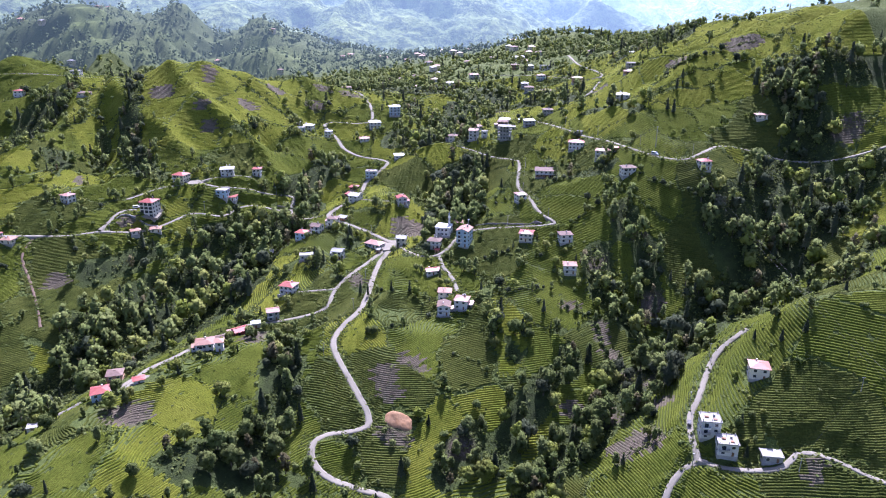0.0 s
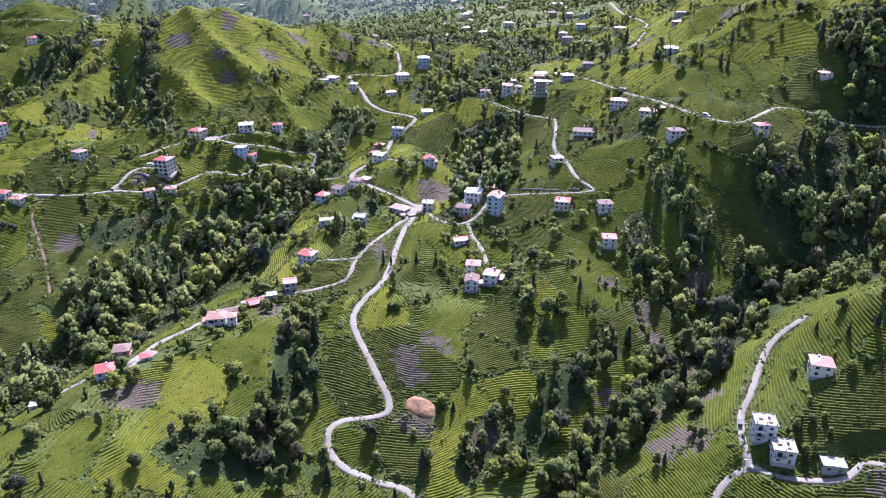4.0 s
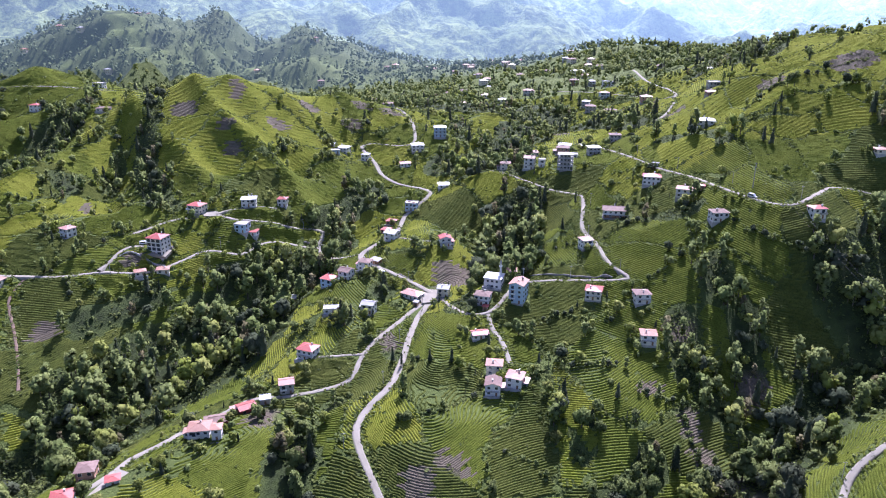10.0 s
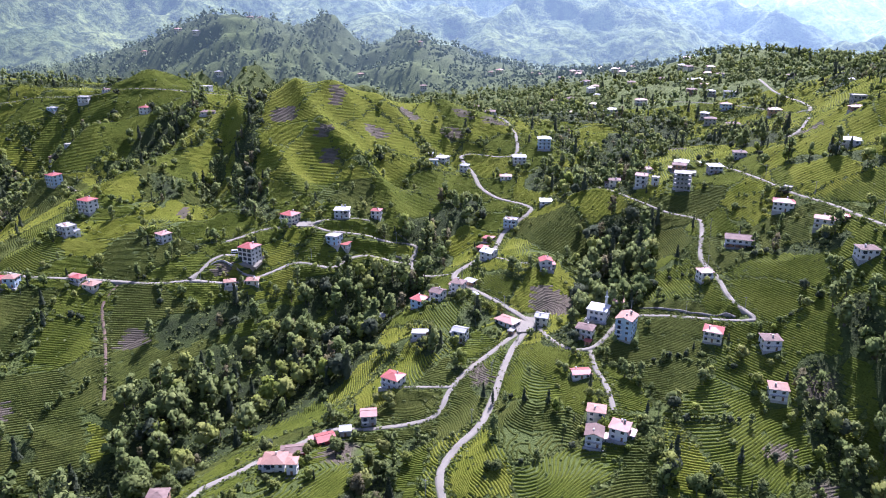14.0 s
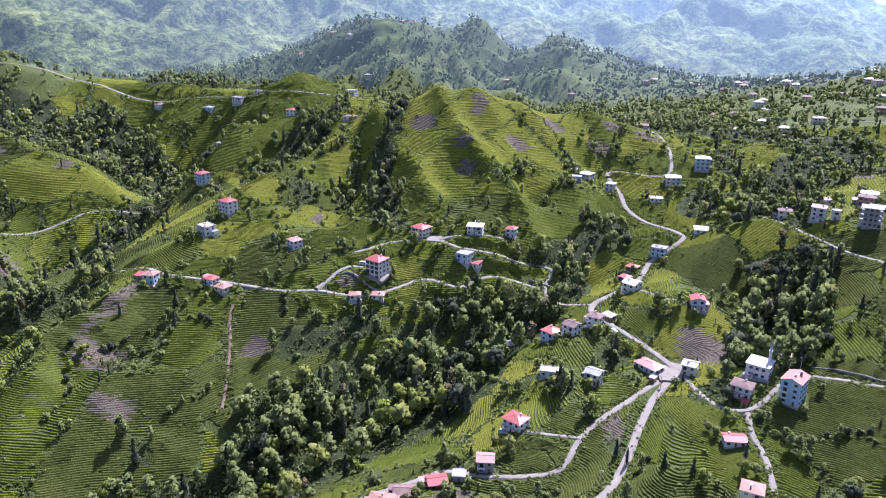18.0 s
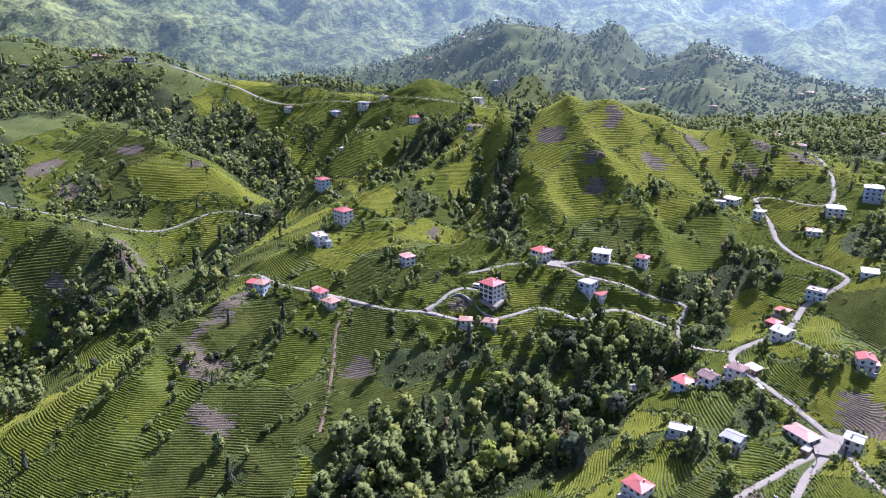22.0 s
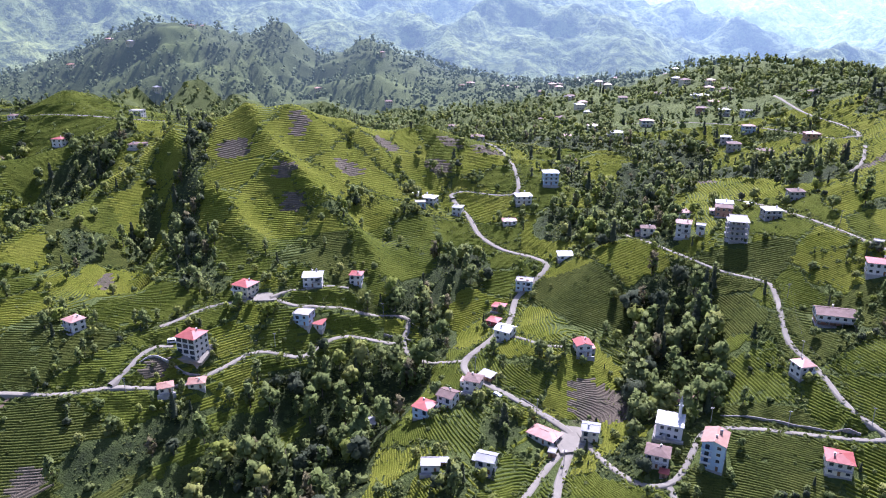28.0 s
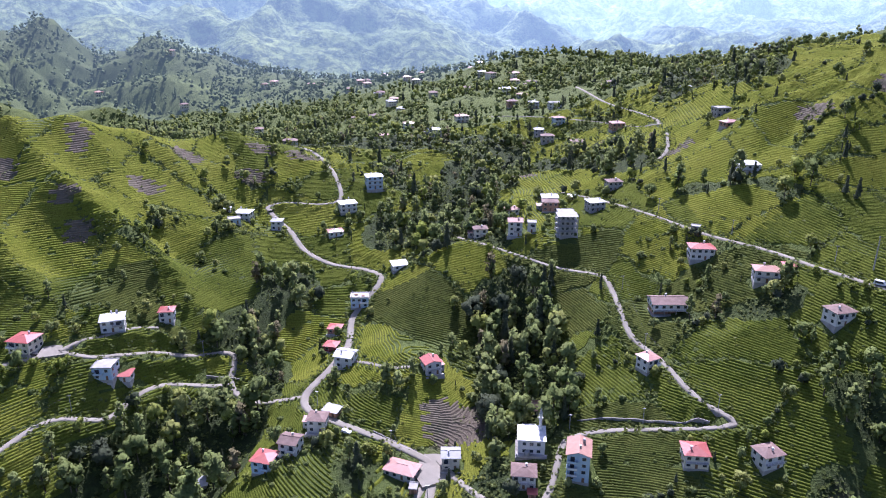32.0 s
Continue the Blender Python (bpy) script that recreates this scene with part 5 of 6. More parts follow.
for row in ((-136.9, 516.8, 8.5, 6.1, 1, 10, "grey", "gable", "grey", "n", "at the edge of the wood"), (-203.0, 297.4, 4.7, 3.8, 1, 15, "white", "flat", "slab", "n", "in a tea plot"), (73.8, 677.3, 3.8, 3.3, 1, 0, "white", "shed", "white", "n", "in a garden"), (3.5, 502.7, 4.7, 3.8, 1, -10, "white", "shed", "white", "n", "beside the mosque"), (-78.5, 526.3, 6.6, 4.7, 1, -30, "brick", "shed", "grey", "n", "in a small yard"), (115.6, 593.5, 4.2, 3.8, 1, -30, "grey", "flat", "slab", "n", "beside the upper road"), (-47.2, 485.0, 2.8, 3.8, 1, -15, "brick", "flat", "slab", "n", "between two roads"), (-4.2, 467.6, 2.8, 2.4, 1, -14, "brick", "shed", "red", "n", "in front of a house"), (-144.0, 703.3, 3.8, 3.8, 1, 0, "white", "shed", "white", "n", "beside the hill road"), (-132.2, 359.3, 5.6, 3.8, 1, 14, "brick", "shed", "tile", "n", "behind the spur houses")):
    house(*row, "shed")


# ---- mosque ----
def mosque(x, y, yaw):
    FOOTPRINTS.append((x, y, 9))
    z0 = float(height(x, y)) - 0.3
    root = tagged(thing("mosque", x, y, z0, yaw), "small white village mosque with flat roof and one minaret", "mosque")
    part("plinth", Shape().box(-6.3, -6.8, -4, 6.3, 5.3, 0), STONE, root)
    part("terrace", Shape().box(-6.0, -6.6, 0.003, 6.0, -5.003, 0.9).box(-6.0, -6.6, 0.903, -5.7, -5.003, 1.7), ROOF_SLAB, root)
    part("wall", Shape().box(-5.2, -5, 0.003, 5.2, 5, 7.2).box(-5.35, -5.15, 3.4, 5.35, 5.15, 3.6), WALL_WHITE, root)
    rf = part("roof", roof_shape("hip", 10.4, 10, 7.25, 1.0, 0.5), ROOFS["white"], root, "white sheet roof")
    part("dome", Shape().tube(-1.6, -5.9, [(1.25, 0.91), (1.25, 1.9), (1.1, 2.5), (0.7, 2.95), (0.1, 3.15)], 14), METAL, root, "small dark dome over the porch")
    for k in (0, 1):
        for i in (-1, 0, 1):
            put_window(root, (1.3, 1.3), Matrix.Translation((i * 2.8, -5.004, 1.4 + 3.2 * k)))
            put_window(root, (1.3, 1.3), pose(0, 0, 0, 0, 0, 90) @ Matrix.Translation((i * 2.8, -5.204, 1.4 + 3.2 * k)))
            put_window(root, (1.3, 1.3), pose(0, 0, 0, 0, 0, 270) @ Matrix.Translation((i * 2.8, -5.204, 1.4 + 3.2 * k)))
    minaret = part("minaret", Shape().tube(3.4, 2.2, [(0.85, 7.6), (0.85, 8.6), (0.62, 9.0), (0.62, 12.4), (0.95, 12.8), (0.95, 13.3), (0.55, 13.34), (0.55, 15.0)], 14), WALL_WHITE, root)
    part("cap", Shape().tube(3.4, 2.2, [(0.72, 15.003), (0.4, 16.2), (0.06, 17.6)], 14), ROOF_GREY, minaret, "pointed grey cap")
    return rf


mosque(0.8, 489.6, -14)


# ---- unfinished concrete frame ----
def frame_building(x, y, yaw):
    FOOTPRINTS.append((x, y, 8.5))
    z0 = float(height(x, y))
    root = tagged(thing("unfinished_building", x, y, z0, yaw), "unfinished four-storey bare concrete building with open floors", "building")
    part("core", Shape().box(-4, -3.4, -3, 4, 3.8, 12), WALL_GREY, root)
    for k in range(5):
        part("floor_slab", Shape().box(-6, -5, 3 * k - 0.12, 6, 5, 3 * k + 0.12), ROOF_SLAB if k == 4 else WALL_GREY, root)
    for k in range(4):
        for px in (-5.6, -1.9, 1.9, 5.6):
            for py in (-4.6, 4.6):
                part("column", Shape().box(px - 0.2, py - 0.2, 3 * k + 0.123, px + 0.2, py + 0.2, 3 * k + 2.877), WALL_GREY, root)
        for i in (-1, 0, 1):
            put_window(root, (1.3, 1.3), Matrix.Translation((i * 2.5, -3.404, 3 * k + 1.0)))


frame_building(54.9, 626.6, -8)


# ---- walls that hold the terraces and yards ----
def retaining_wall(line, tall, label, material=STONE):
    p = dense(line, 2.0)
    t = np.gradient(p, axis=0)
    side = np.c_[-t[:, 1], t[:, 0]] / np.linalg.norm(t, axis=1)[:, None] * 0.22
    z = np.maximum(height(p[:, 0], p[:, 1]), height(p[:, 0] + side[:, 0] * 8, p[:, 1] + side[:, 1] * 8))
    s = Shape()
    for i in range(len(p) - 1):
        a, b = p[i], p[i + 1]
        sa, sb = side[i], side[i + 1]
        top_a, top_b = z[i] + 0.4, z[i + 1] + 0.4
        low = min(z[i], z[i + 1]) - tall
        s.add([(*(a - sa), low), (*(b - sb), low), (*(b + sb), low), (*(a + sa), low), (*(a - sa), top_a), (*(b - sb), top_b), (*(b + sb), top_b), (*(a + sa), top_a)], [(3, 2, 1, 0), (4, 5, 6, 7), (0, 1, 5, 4), (1, 2, 6, 5), (2, 3, 7, 6), (3, 0, 4, 7)])
    tagged(new("retaining_wall", s.mesh("retaining_wall", material)), label, "wall", kind="structure")


retaining_wall([(-244.3, 503.9), (-239.5, 508.6), (-232.5, 508.6), (-224.2, 508), (-217.1, 509.8)], 3, "curved grey retaining wall below a drive", WALL_GREY)
retaining_wall([(23.6, 501.5), (35.4, 496.8), (54.3, 487.3), (70.8, 480.8)], 2.5, "dark stone wall along the lower lane")
retaining_wall([(-61.4, 515.1), (-51.9, 510.3), (-43.7, 506.2)], 2, "low stone wall along the village road")
retaining_wall([(-139.2, 569.9), (-132.2, 571.1), (-123.9, 569.9)], 3, "stone wall below the shelf road")


# ---- concrete yards ----
def yard(line, label):
    p = np.array(line, float)
    z = height(p[:, 0], p[:, 1])
    c = p.mean(0)
    top = max(z.mean(), float(height(*c))) + 0.25
    s = Shape().slab([(*q, top + (zz - top) * 0.35) for q, zz in zip(p, z)], 1.6)
    FOOTPRINTS.append((*c, np.abs(p - c).max()))
    tagged(new("yard", s.mesh("yard", ASPHALT)), label, "yard", kind="structure")


yard([(-43.7, 485), (-34.2, 487.3), (-30.7, 502.7), (-42.5, 507.4), (-48.4, 500.3)], "pale concrete apron at the village crossroads")
yard([(-164, 309.2), (-156.9, 311.5), (-153.4, 325.7), (-160.5, 329.2)], "pale concrete yard between two houses")
yard([(-233.6, 510.9), (-217.1, 512.1), (-215.9, 526.3), (-232.5, 527.5)], "pale concrete yard round a tall house")
yard([(-207.7, 555.8), (-195.9, 558.1), (-198.2, 567.6), (-207.7, 566.4)], "pale concrete yard beside the terrace road")


# ---- freshly cut clay beside the road ----
CLAY = plain("orange_clay", (0.34, 0.19, 0.1), (0.46, 0.28, 0.16), 0.35, 0.95, 2.0, 0.6, (0.22, 0.15, 0.09))


def clay_heap(x, y, long, deep, tall):
    u, v = np.meshgrid(np.linspace(-1, 1, 26), np.linspace(-1, 1, 18))
    X, Y = x + u * long / 2, y + v * deep / 2
    dome = np.clip(1.15 - (np.abs(u) ** 2.6 + np.abs(v) ** 2.6), 0, 1) ** 0.6
    Z = height(X, Y) - 0.3 + dome * tall * (0.35 + 1.1 * fractal(X, Y, 3.2, 131, 3))
    idx = np.arange(X.size).reshape(X.shape)
    faces = np.stack([idx[:-1, :-1], idx[:-1, 1:], idx[1:, 1:], idx[1:, :-1]], -1).reshape(-1, 4)
    FOOTPRINTS.append((x, y, long * 0.5))
    tagged(new("clay_heap", mesh_from("clay_heap", np.c_[X.ravel(), Y.ravel(), Z.ravel()], faces, CLAY, True)), "bare heap of orange clay dug out beside the road", "earth heap")


clay_heap(-23, 312, 14, 8, 1.6)


# ---- parked vehicles ----
PAINT_WHITE = plain("white_car_paint", (0.75, 0.76, 0.77), (0.8, 0.81, 0.82), 1.0, 0.3, 9.0, 0.0, None, 0.0, 0.6)
PAINT_DARK = plain("dark_car_paint", (0.05, 0.05, 0.06), (0.07, 0.07, 0.08), 1.0, 0.3, 9.0, 0.0, None, 0.0, 0.6)
RUBBER = plain("tyre_rubber", (0.02, 0.02, 0.02), (0.035, 0.035, 0.035), 2.0, 0.9, 9.0, 0.1)


def vehicle(kind, x, y, yaw, paint, label):
    z0 = max(float(height(x, y)), float(ROAD_PTS[((ROAD_PTS[:, :2] - (x, y)) ** 2).sum(1).argmin(), 2])) + 0.32
    root = tagged(thing(kind, x, y, z0, yaw), label, kind)
    long, wide, tall = (5.4, 1.9, 2.2) if kind == "van" else (4.2, 1.7, 1.45)
    a, b = -long / 2, long / 2
    hood = b - (0.9 if kind == "van" else 1.2)
    prof = [(a, 0.35), (b, 0.35), (b, 0.95), (hood, 1.05), (hood - 0.7, tall), (a + 0.25, tall), (a, 1.0)]
    n = len(prof)
    v = [(px, sy, pz) for sy in (-wide / 2, wide / 2) for px, pz in prof]
    body = Shape().add(v, [tuple(range(n)), tuple(range(2 * n - 1, n - 1, -1)), *[(i, n + i, n + (i + 1) % n, (i + 1) % n) for i in range(n)]])
    part("body", body, paint, root)
    for sy in (-1, 1):
        part("side_window", Shape().box(a + 0.5, sy * wide / 2 - 0.015, 1.08, hood - 0.75, sy * wide / 2 + 0.015, tall - 0.25), GLASS, root)
        for px in (a + 0.85, b - 0.85):
            w = Shape().tube(0, 0, [(0.3, -0.11), (0.33, -0.08), (0.33, 0.08), (0.3, 0.11)], 12)
            part("wheel", w, RUBBER, root, "", Matrix.Translation((px, sy * (wide / 2 - 0.06), 0.33)) @ pose(0, 0, 0, 90, 0, 0))
        part("headlight", Shape().box(b - 0.02, sy * 0.6 - 0.18, 0.68, b + 0.015, sy * 0.6 + 0.18, 0.86), TRIM, root)


vehicle("van", 153.4, 503.9, -52, PAINT_WHITE, "white minibus parked on the upper road")
vehicle("van", -235.4, 521, 20, PAINT_WHITE, "white van parked beside a tall house")
vehicle("car", 115, 591.2, -65, PAINT_DARK, "dark car parked beside the upper road")
vehicle("car", -210, 559.3, 10, PAINT_DARK, "dark car parked on a concrete yard")
vehicle("car", -72.6, 512.1, -32, PAINT_WHITE, "white car parked beside the village road")
vehicle("car", 116.2, 284.4, 70, PAINT_DARK, "dark car standing on the knoll road")


# ---- power poles and wires ----
def pole(x, y, tall=8.5):
    z0 = float(height(x, y))
    root = tagged(thing("power_pole", x, y, z0 - 0.4), "grey concrete power pole with a crossarm", "pole", "power poles")
    part("shaft", Shape().tube(0, 0, [(0.02 * tall, 0), (0.016 * tall, tall * 0.5), (0.012 * tall, tall)], 8), WALL_GREY, root)
    part("crossarm", Shape().box(-0.8, -0.06, tall - 0.55, 0.8, 0.06, tall - 0.4), METAL, root)
    for i in (-0.7, 0, 0.7):
        part("insulator", Shape().tube(i, 0, [(0.05, tall - 0.4), (0.07, tall - 0.3), (0.04, tall - 0.2)], 6), TRIM, root)
    return np.array((x, y, z0 - 0.4 + tall - 0.2))


CABLE = plain("cable_sheath", (0.09, 0.09, 0.09), (0.13, 0.13, 0.13), 1.0, 0.7, 6.0, 0.0)


def wire(a, b, sag):
    t = np.linspace(0, 1, 13)[:, None]
    pts = a + (b - a) * t - np.array((0, 0, sag)) * 4 * t * (1 - t)
    s = Shape()
    ring = [pts + r for r in ((-0.02, 0, -0.02), (0.02, 0, -0.02), (0.02, 0, 0.02), (-0.02, 0, 0.02))]
    v = np.stack(ring, 1).reshape(-1, 3)
    s.add(v, [(4 * k + i, 4 * k + (i + 1) % 4, 4 * k + 4 + (i + 1) % 4, 4 * k + 4 + i) for k in range(12) for i in range(4)])
    tagged(new("power_cable", s.mesh("power_cable", CABLE)), "thin sagging power cable between two poles", "cable", "power cables")


for line in ([(-54.3, 507.4), (-42.5, 477.9), (-51.9, 439), (-55.5, 398.8), (-67.3, 354)], [(18.9, 496.8), (47.2, 489.7), (75.5, 483.8), (61.4, 525.1), (68.4, 572.3)], [(108.6, 625.4), (127.4, 578.2), (148.7, 527.5), (177, 493.2)], [(-243.1, 488.5), (-188.8, 536.9), (-141.6, 580.6), (-85, 533.4)], [(110.9, 262), (120.4, 297.4), (141.6, 332.8)], [(153.4, 252.5), (188.8, 277.3), (214.8, 309.2)]):
    tops = [pole(*p) for p in line]
    for p, q in zip(tops, tops[1:]):
        wire(p, q, np.linalg.norm(q - p) * 0.03)


# the high line over the right-hand valley
FAR_END, NEAR_END = pole(156.1, 512.8, 16.0), pole(186.0, 190.0, 52.0)
for off in (-1.6, 1.6):
    wire(FAR_END + (off, 0, 0), NEAR_END + (off, 0, 0), 5.0)


# ---- the far town in the valley ----
def far_town():
    dice = random.Random(12)
    wall = Shape().box(-5, -4.5, -3, 5, 4.5, 6).mesh("wall", WALL_CREAM)
    roofs = [roof_shape("hip", 10, 9, 6.05, 1.8).mesh("roof", m) for m in (ROOF_PINK, ROOF_TILE, ROOF_GREY, ROOF_BROWN)]
    glass = Shape().box(-0.7, -0.05, 0, 0.7, 0.05, 1.4).mesh("window", GLASS)
    n = 0
    while n < 62:
        if n < 44:
            x, y = dice.gauss(20, 130), dice.uniform(980, 1500)
        else:
            x, y = dice.uniform(-900, -250), dice.uniform(1000, 1600)
        if abs(math.degrees(math.atan2(x, y))) > 38 or float(on_grid(ROAD_GAP, x, y)) < 8:
            continue
        root = thing("house", x, y, float(height(x, y)), dice.uniform(-30, 30))
        k = dice.randrange(4)
        tagged(root, f"small distant cream house with {('faded red', 'terracotta', 'grey', 'dark brown')[k]} roof in the far valley", "house", "houses of the far town")
        part("wall", wall, None, root)
        part("roof", roofs[k], None, root)
        for i in (-3, 0, 3):
            for z in (1, 4):
                part("window", glass, None, root, "", Matrix.Translation((i, -4.503, z)))
        FOOTPRINTS.append((x, y, 7))
        n += 1


far_town()


# ---- quick meshes for what nobody could count ----
def quad_mesh(name, verts, quads, materials, slots=None, smooth=False, normals=None):
    me = bpy.data.meshes.new(name)
    me.vertices.add(len(verts))
    me.vertices.foreach_set("co", np.asarray(verts, np.float32).ravel())
    me.loops.add(len(quads) * 4)
    me.loops.foreach_set("vertex_index", np.asarray(quads, np.int32).ravel())
    me.polygons.add(len(quads))
    me.polygons.foreach_set("loop_start", np.arange(0, len(quads) * 4, 4, dtype=np.int32))
    for m in materials:
        me.materials.append(m)
    if slots is not None:
        me.polygons.foreach_set("material_index", np.asarray(slots, np.int32))
    if smooth:
        me.polygons.foreach_set("use_smooth", np.ones(len(quads), bool))
    me.update(calc_edges=True)
    if normals is not None:
        me.polygons.foreach_set("use_smooth", np.ones(len(quads), bool))
        me.normals_split_custom_set_from_vertices(normals.tolist())
    return me


FEET = np.array(FOOTPRINTS)


def clear_of_houses(x, y, margin=0.0):
    return (np.hypot(x[:, None] - FEET[None, :, 0], y[:, None] - FEET[None, :, 1]) - FEET[None, :, 2] - margin).min(1) > 0


# ---- tea: clipped rows that follow the slope ----
def tea_rows():
    i0, i1 = np.searchsorted(XS, (-754, 345))
    j0, j1 = np.searchsorted(YS, (205, 880))
    X, Y, Z = GX[j0:j1, i0:i1], GY[j0:j1, i0:i1], GZ[j0:j1, i0:i1]
    num = NUM_G[j0:j1, i0:i1]
    dice = np.random.default_rng(21)
    sx, sy = FIELD_SEEDS.T
    fall = np.stack([base_height(sx + 9, sy) - base_height(sx - 9, sy), base_height(sx, sy + 9) - base_height(sx, sy - 9)], 1) / 18
    ang = np.arctan2(fall[:, 1], fall[:, 0]) + dice.normal(0, 0.25, len(sx))
    tilt = np.maximum(np.linalg.norm(fall, axis=1), 0.2)
    wav = (fractal(X, Y, 30, 91, 2) - 0.5) * 1.0
    corner = [(slice(0, -1), slice(0, -1)), (slice(0, -1), slice(1, None)), (slice(1, None), slice(1, None)), (slice(1, None), slice(0, -1))]
    cells = X[:-1, :-1].size
    pairs = np.unique(np.concatenate([np.arange(cells) * 1000 + num[c].ravel() for c in corner]))
    cell, f = pairs // 1000, pairs % 1000
    tea = FIELD_KIND[f] > MEADOW
    cell, f = cell[tea], f[tea]
    wood = WOOD_G[j0:j1, i0:i1][corner[0]].ravel()[cell] < 0.9
    cell, f = cell[wood], f[wood]
    P = [np.stack([X[c], Y[c], Z[c]], -1).reshape(-1, 3)[cell] for c in corner]
    G = [0.8 * p[:, 2] + wav[c].ravel()[cell] + (0.5 * tilt * np.cos(ang))[f] * p[:, 0] + (0.5 * tilt * np.sin(ang))[f] * p[:, 1] for c, p in zip(corner, P)]
    slope = np.hypot(G[1] - G[0], G[3] - G[0]) / 4.5
    mean = np.bincount(f, slope, len(FIELD_SEEDS)) / np.maximum(np.bincount(f, minlength=len(FIELD_SEEDS)), 1)
    wide = np.where((FIELD_SEEDS[:, 1] > 690) | (FIELD_SEEDS[:, 0] < -470), 1.3, 1.0)
    fill = np.where(np.hypot(sx + 255, sy - 690) < 120, 1.35, np.where(sy > 600, 1.2, np.where(sy < 340, 1.02, dice.choice((1.04, 1.14, 1.5), len(sx), p=(0.5, 0.36, 0.14)))))
    step = (np.clip(1.25 * mean, 0.24, 1.4) * wide)[f]
    segs, owner = [], []
    for a, b, c in ((0, 1, 2), (0, 2, 3)):
        g = np.stack([G[a], G[b], G[c]], 1)
        p = np.stack([P[a], P[b], P[c]], 1)
        order = g.argsort(1)
        g, p = np.take_along_axis(g, order, 1), np.take_along_axis(p, order[..., None], 1)
        first = np.ceil(g[:, 0] / step)
        for k in range(16):
            level = (first + k) * step
            use = (level < g[:, 2]) & (g[:, 2] - g[:, 0] > 1e-4)
            if not use.any():
                break
            L, gg, pp = level[use], g[use], p[use]
            u = ((L - gg[:, 0]) / (gg[:, 2] - gg[:, 0]))[:, None]
            A = pp[:, 0] + (pp[:, 2] - pp[:, 0]) * u
            low = L < gg[:, 1]
            s, e = np.where(low[:, None], pp[:, 0], pp[:, 1]), np.where(low[:, None], pp[:, 1], pp[:, 2])
            gs, ge = np.where(low, gg[:, 0], gg[:, 1]), np.where(low, gg[:, 1], gg[:, 2])
            B = s + (e - s) * ((L - gs) / np.maximum(ge - gs, 1e-6))[:, None]
            segs.append(np.stack([A, B], 1))
            owner.append(f[use])
    S, owner = np.concatenate(segs), np.concatenate(owner)
    m = S.mean(1)
    here, edge = field_of(m[:, 0], m[:, 1])
    ok = (here == owner) & (edge > 1.2) & (on_grid(WOOD_G, m[:, 0], m[:, 1]) < 0.35) & (on_grid(ROAD_GAP, m[:, 0], m[:, 1]) > 1.3)
    ok &= (value_noise(m[:, 0] * 0.35, m[:, 1] * 0.35, 77) > 0.07)
    ok &= np.linalg.norm(S[:, 1, :2] - S[:, 0, :2], axis=1) > 0.3
    S, owner = S[ok], owner[ok]
    ok = clear_of_houses(S[:, 0, 0], S[:, 0, 1], 0.4)
    S, owner = S[ok], owner[ok]
    d = S[:, 1] - S[:, 0]
    long = np.linalg.norm(d[:, :2], axis=1)
    side = np.c_[-d[:, 1], d[:, 0]] / long[:, None]
    verts = []
    for end in (0, 1):
        q = S[:, end] + d / long[:, None] * (0.12 if end else -0.12)
        n = value_noise(q[:, 0] * 0.9, q[:, 1] * 0.9, 51)
        m = value_noise(q[:, 0] * 0.5, q[:, 1] * 0.5, 52)
        bare = on_grid(SOIL_G, q[:, 0], q[:, 1])
        half, tall = wide[owner] * fill[owner] * (0.47 + 0.17 * n) * (1 - 0.35 * bare), (0.34 + 0.3 * m) * (1 - 0.5 * bare)
        for off, up in ((-1.0, -0.4), (-0.5, 1.0), (0.5, 1.0), (1.0, -0.4)):
            p = q[:, :2] + side * (half * off)[:, None]
            verts.append(np.c_[p, q[:, 2] * 0.3 + height(p[:, 0], p[:, 1]) * 0.7 + tall * up])
    V = np.stack(verts, 1)
    n = len(V)
    base = (np.arange(n) * 8)[:, None, None]
    quads = base + np.array([(k, k + 1, k + 5, k + 4) for k in range(3)])[None]
    tone = np.random.default_rng(14).choice(3, len(FIELD_SEEDS), p=(0.45, 0.2, 0.35))[owner]
    # the bright tone paints sunlight on the hills; past y 620 no old tone
    tone = np.where(((S[:, 0, 1] > 620) & (tone == 2)) | (np.hypot(S[:, 0, 0] + 255, S[:, 0, 1] - 715) < 110) | ((S[:, 0, 0] > 120) & (S[:, 0, 1] > 570)), 1, tone)
    tone = np.where(on_grid(SOIL_G, S[:, 0, 0], S[:, 0, 1]) > 0.5, 3, tone)
    me = quad_mesh("tea_rows", V.reshape(-1, 3), quads.reshape(-1, 4), [LEAF_TEA, LEAF_TEA_YOUNG_LIT, LEAF_TEA_OLD, LEAF_CUT], np.repeat(tone, 3))
    tagged(new("tea_rows", me), "clipped rows of bright green tea bushes following the slopes", "tea bushes", kind="stuff")
    return n


tea_rows()


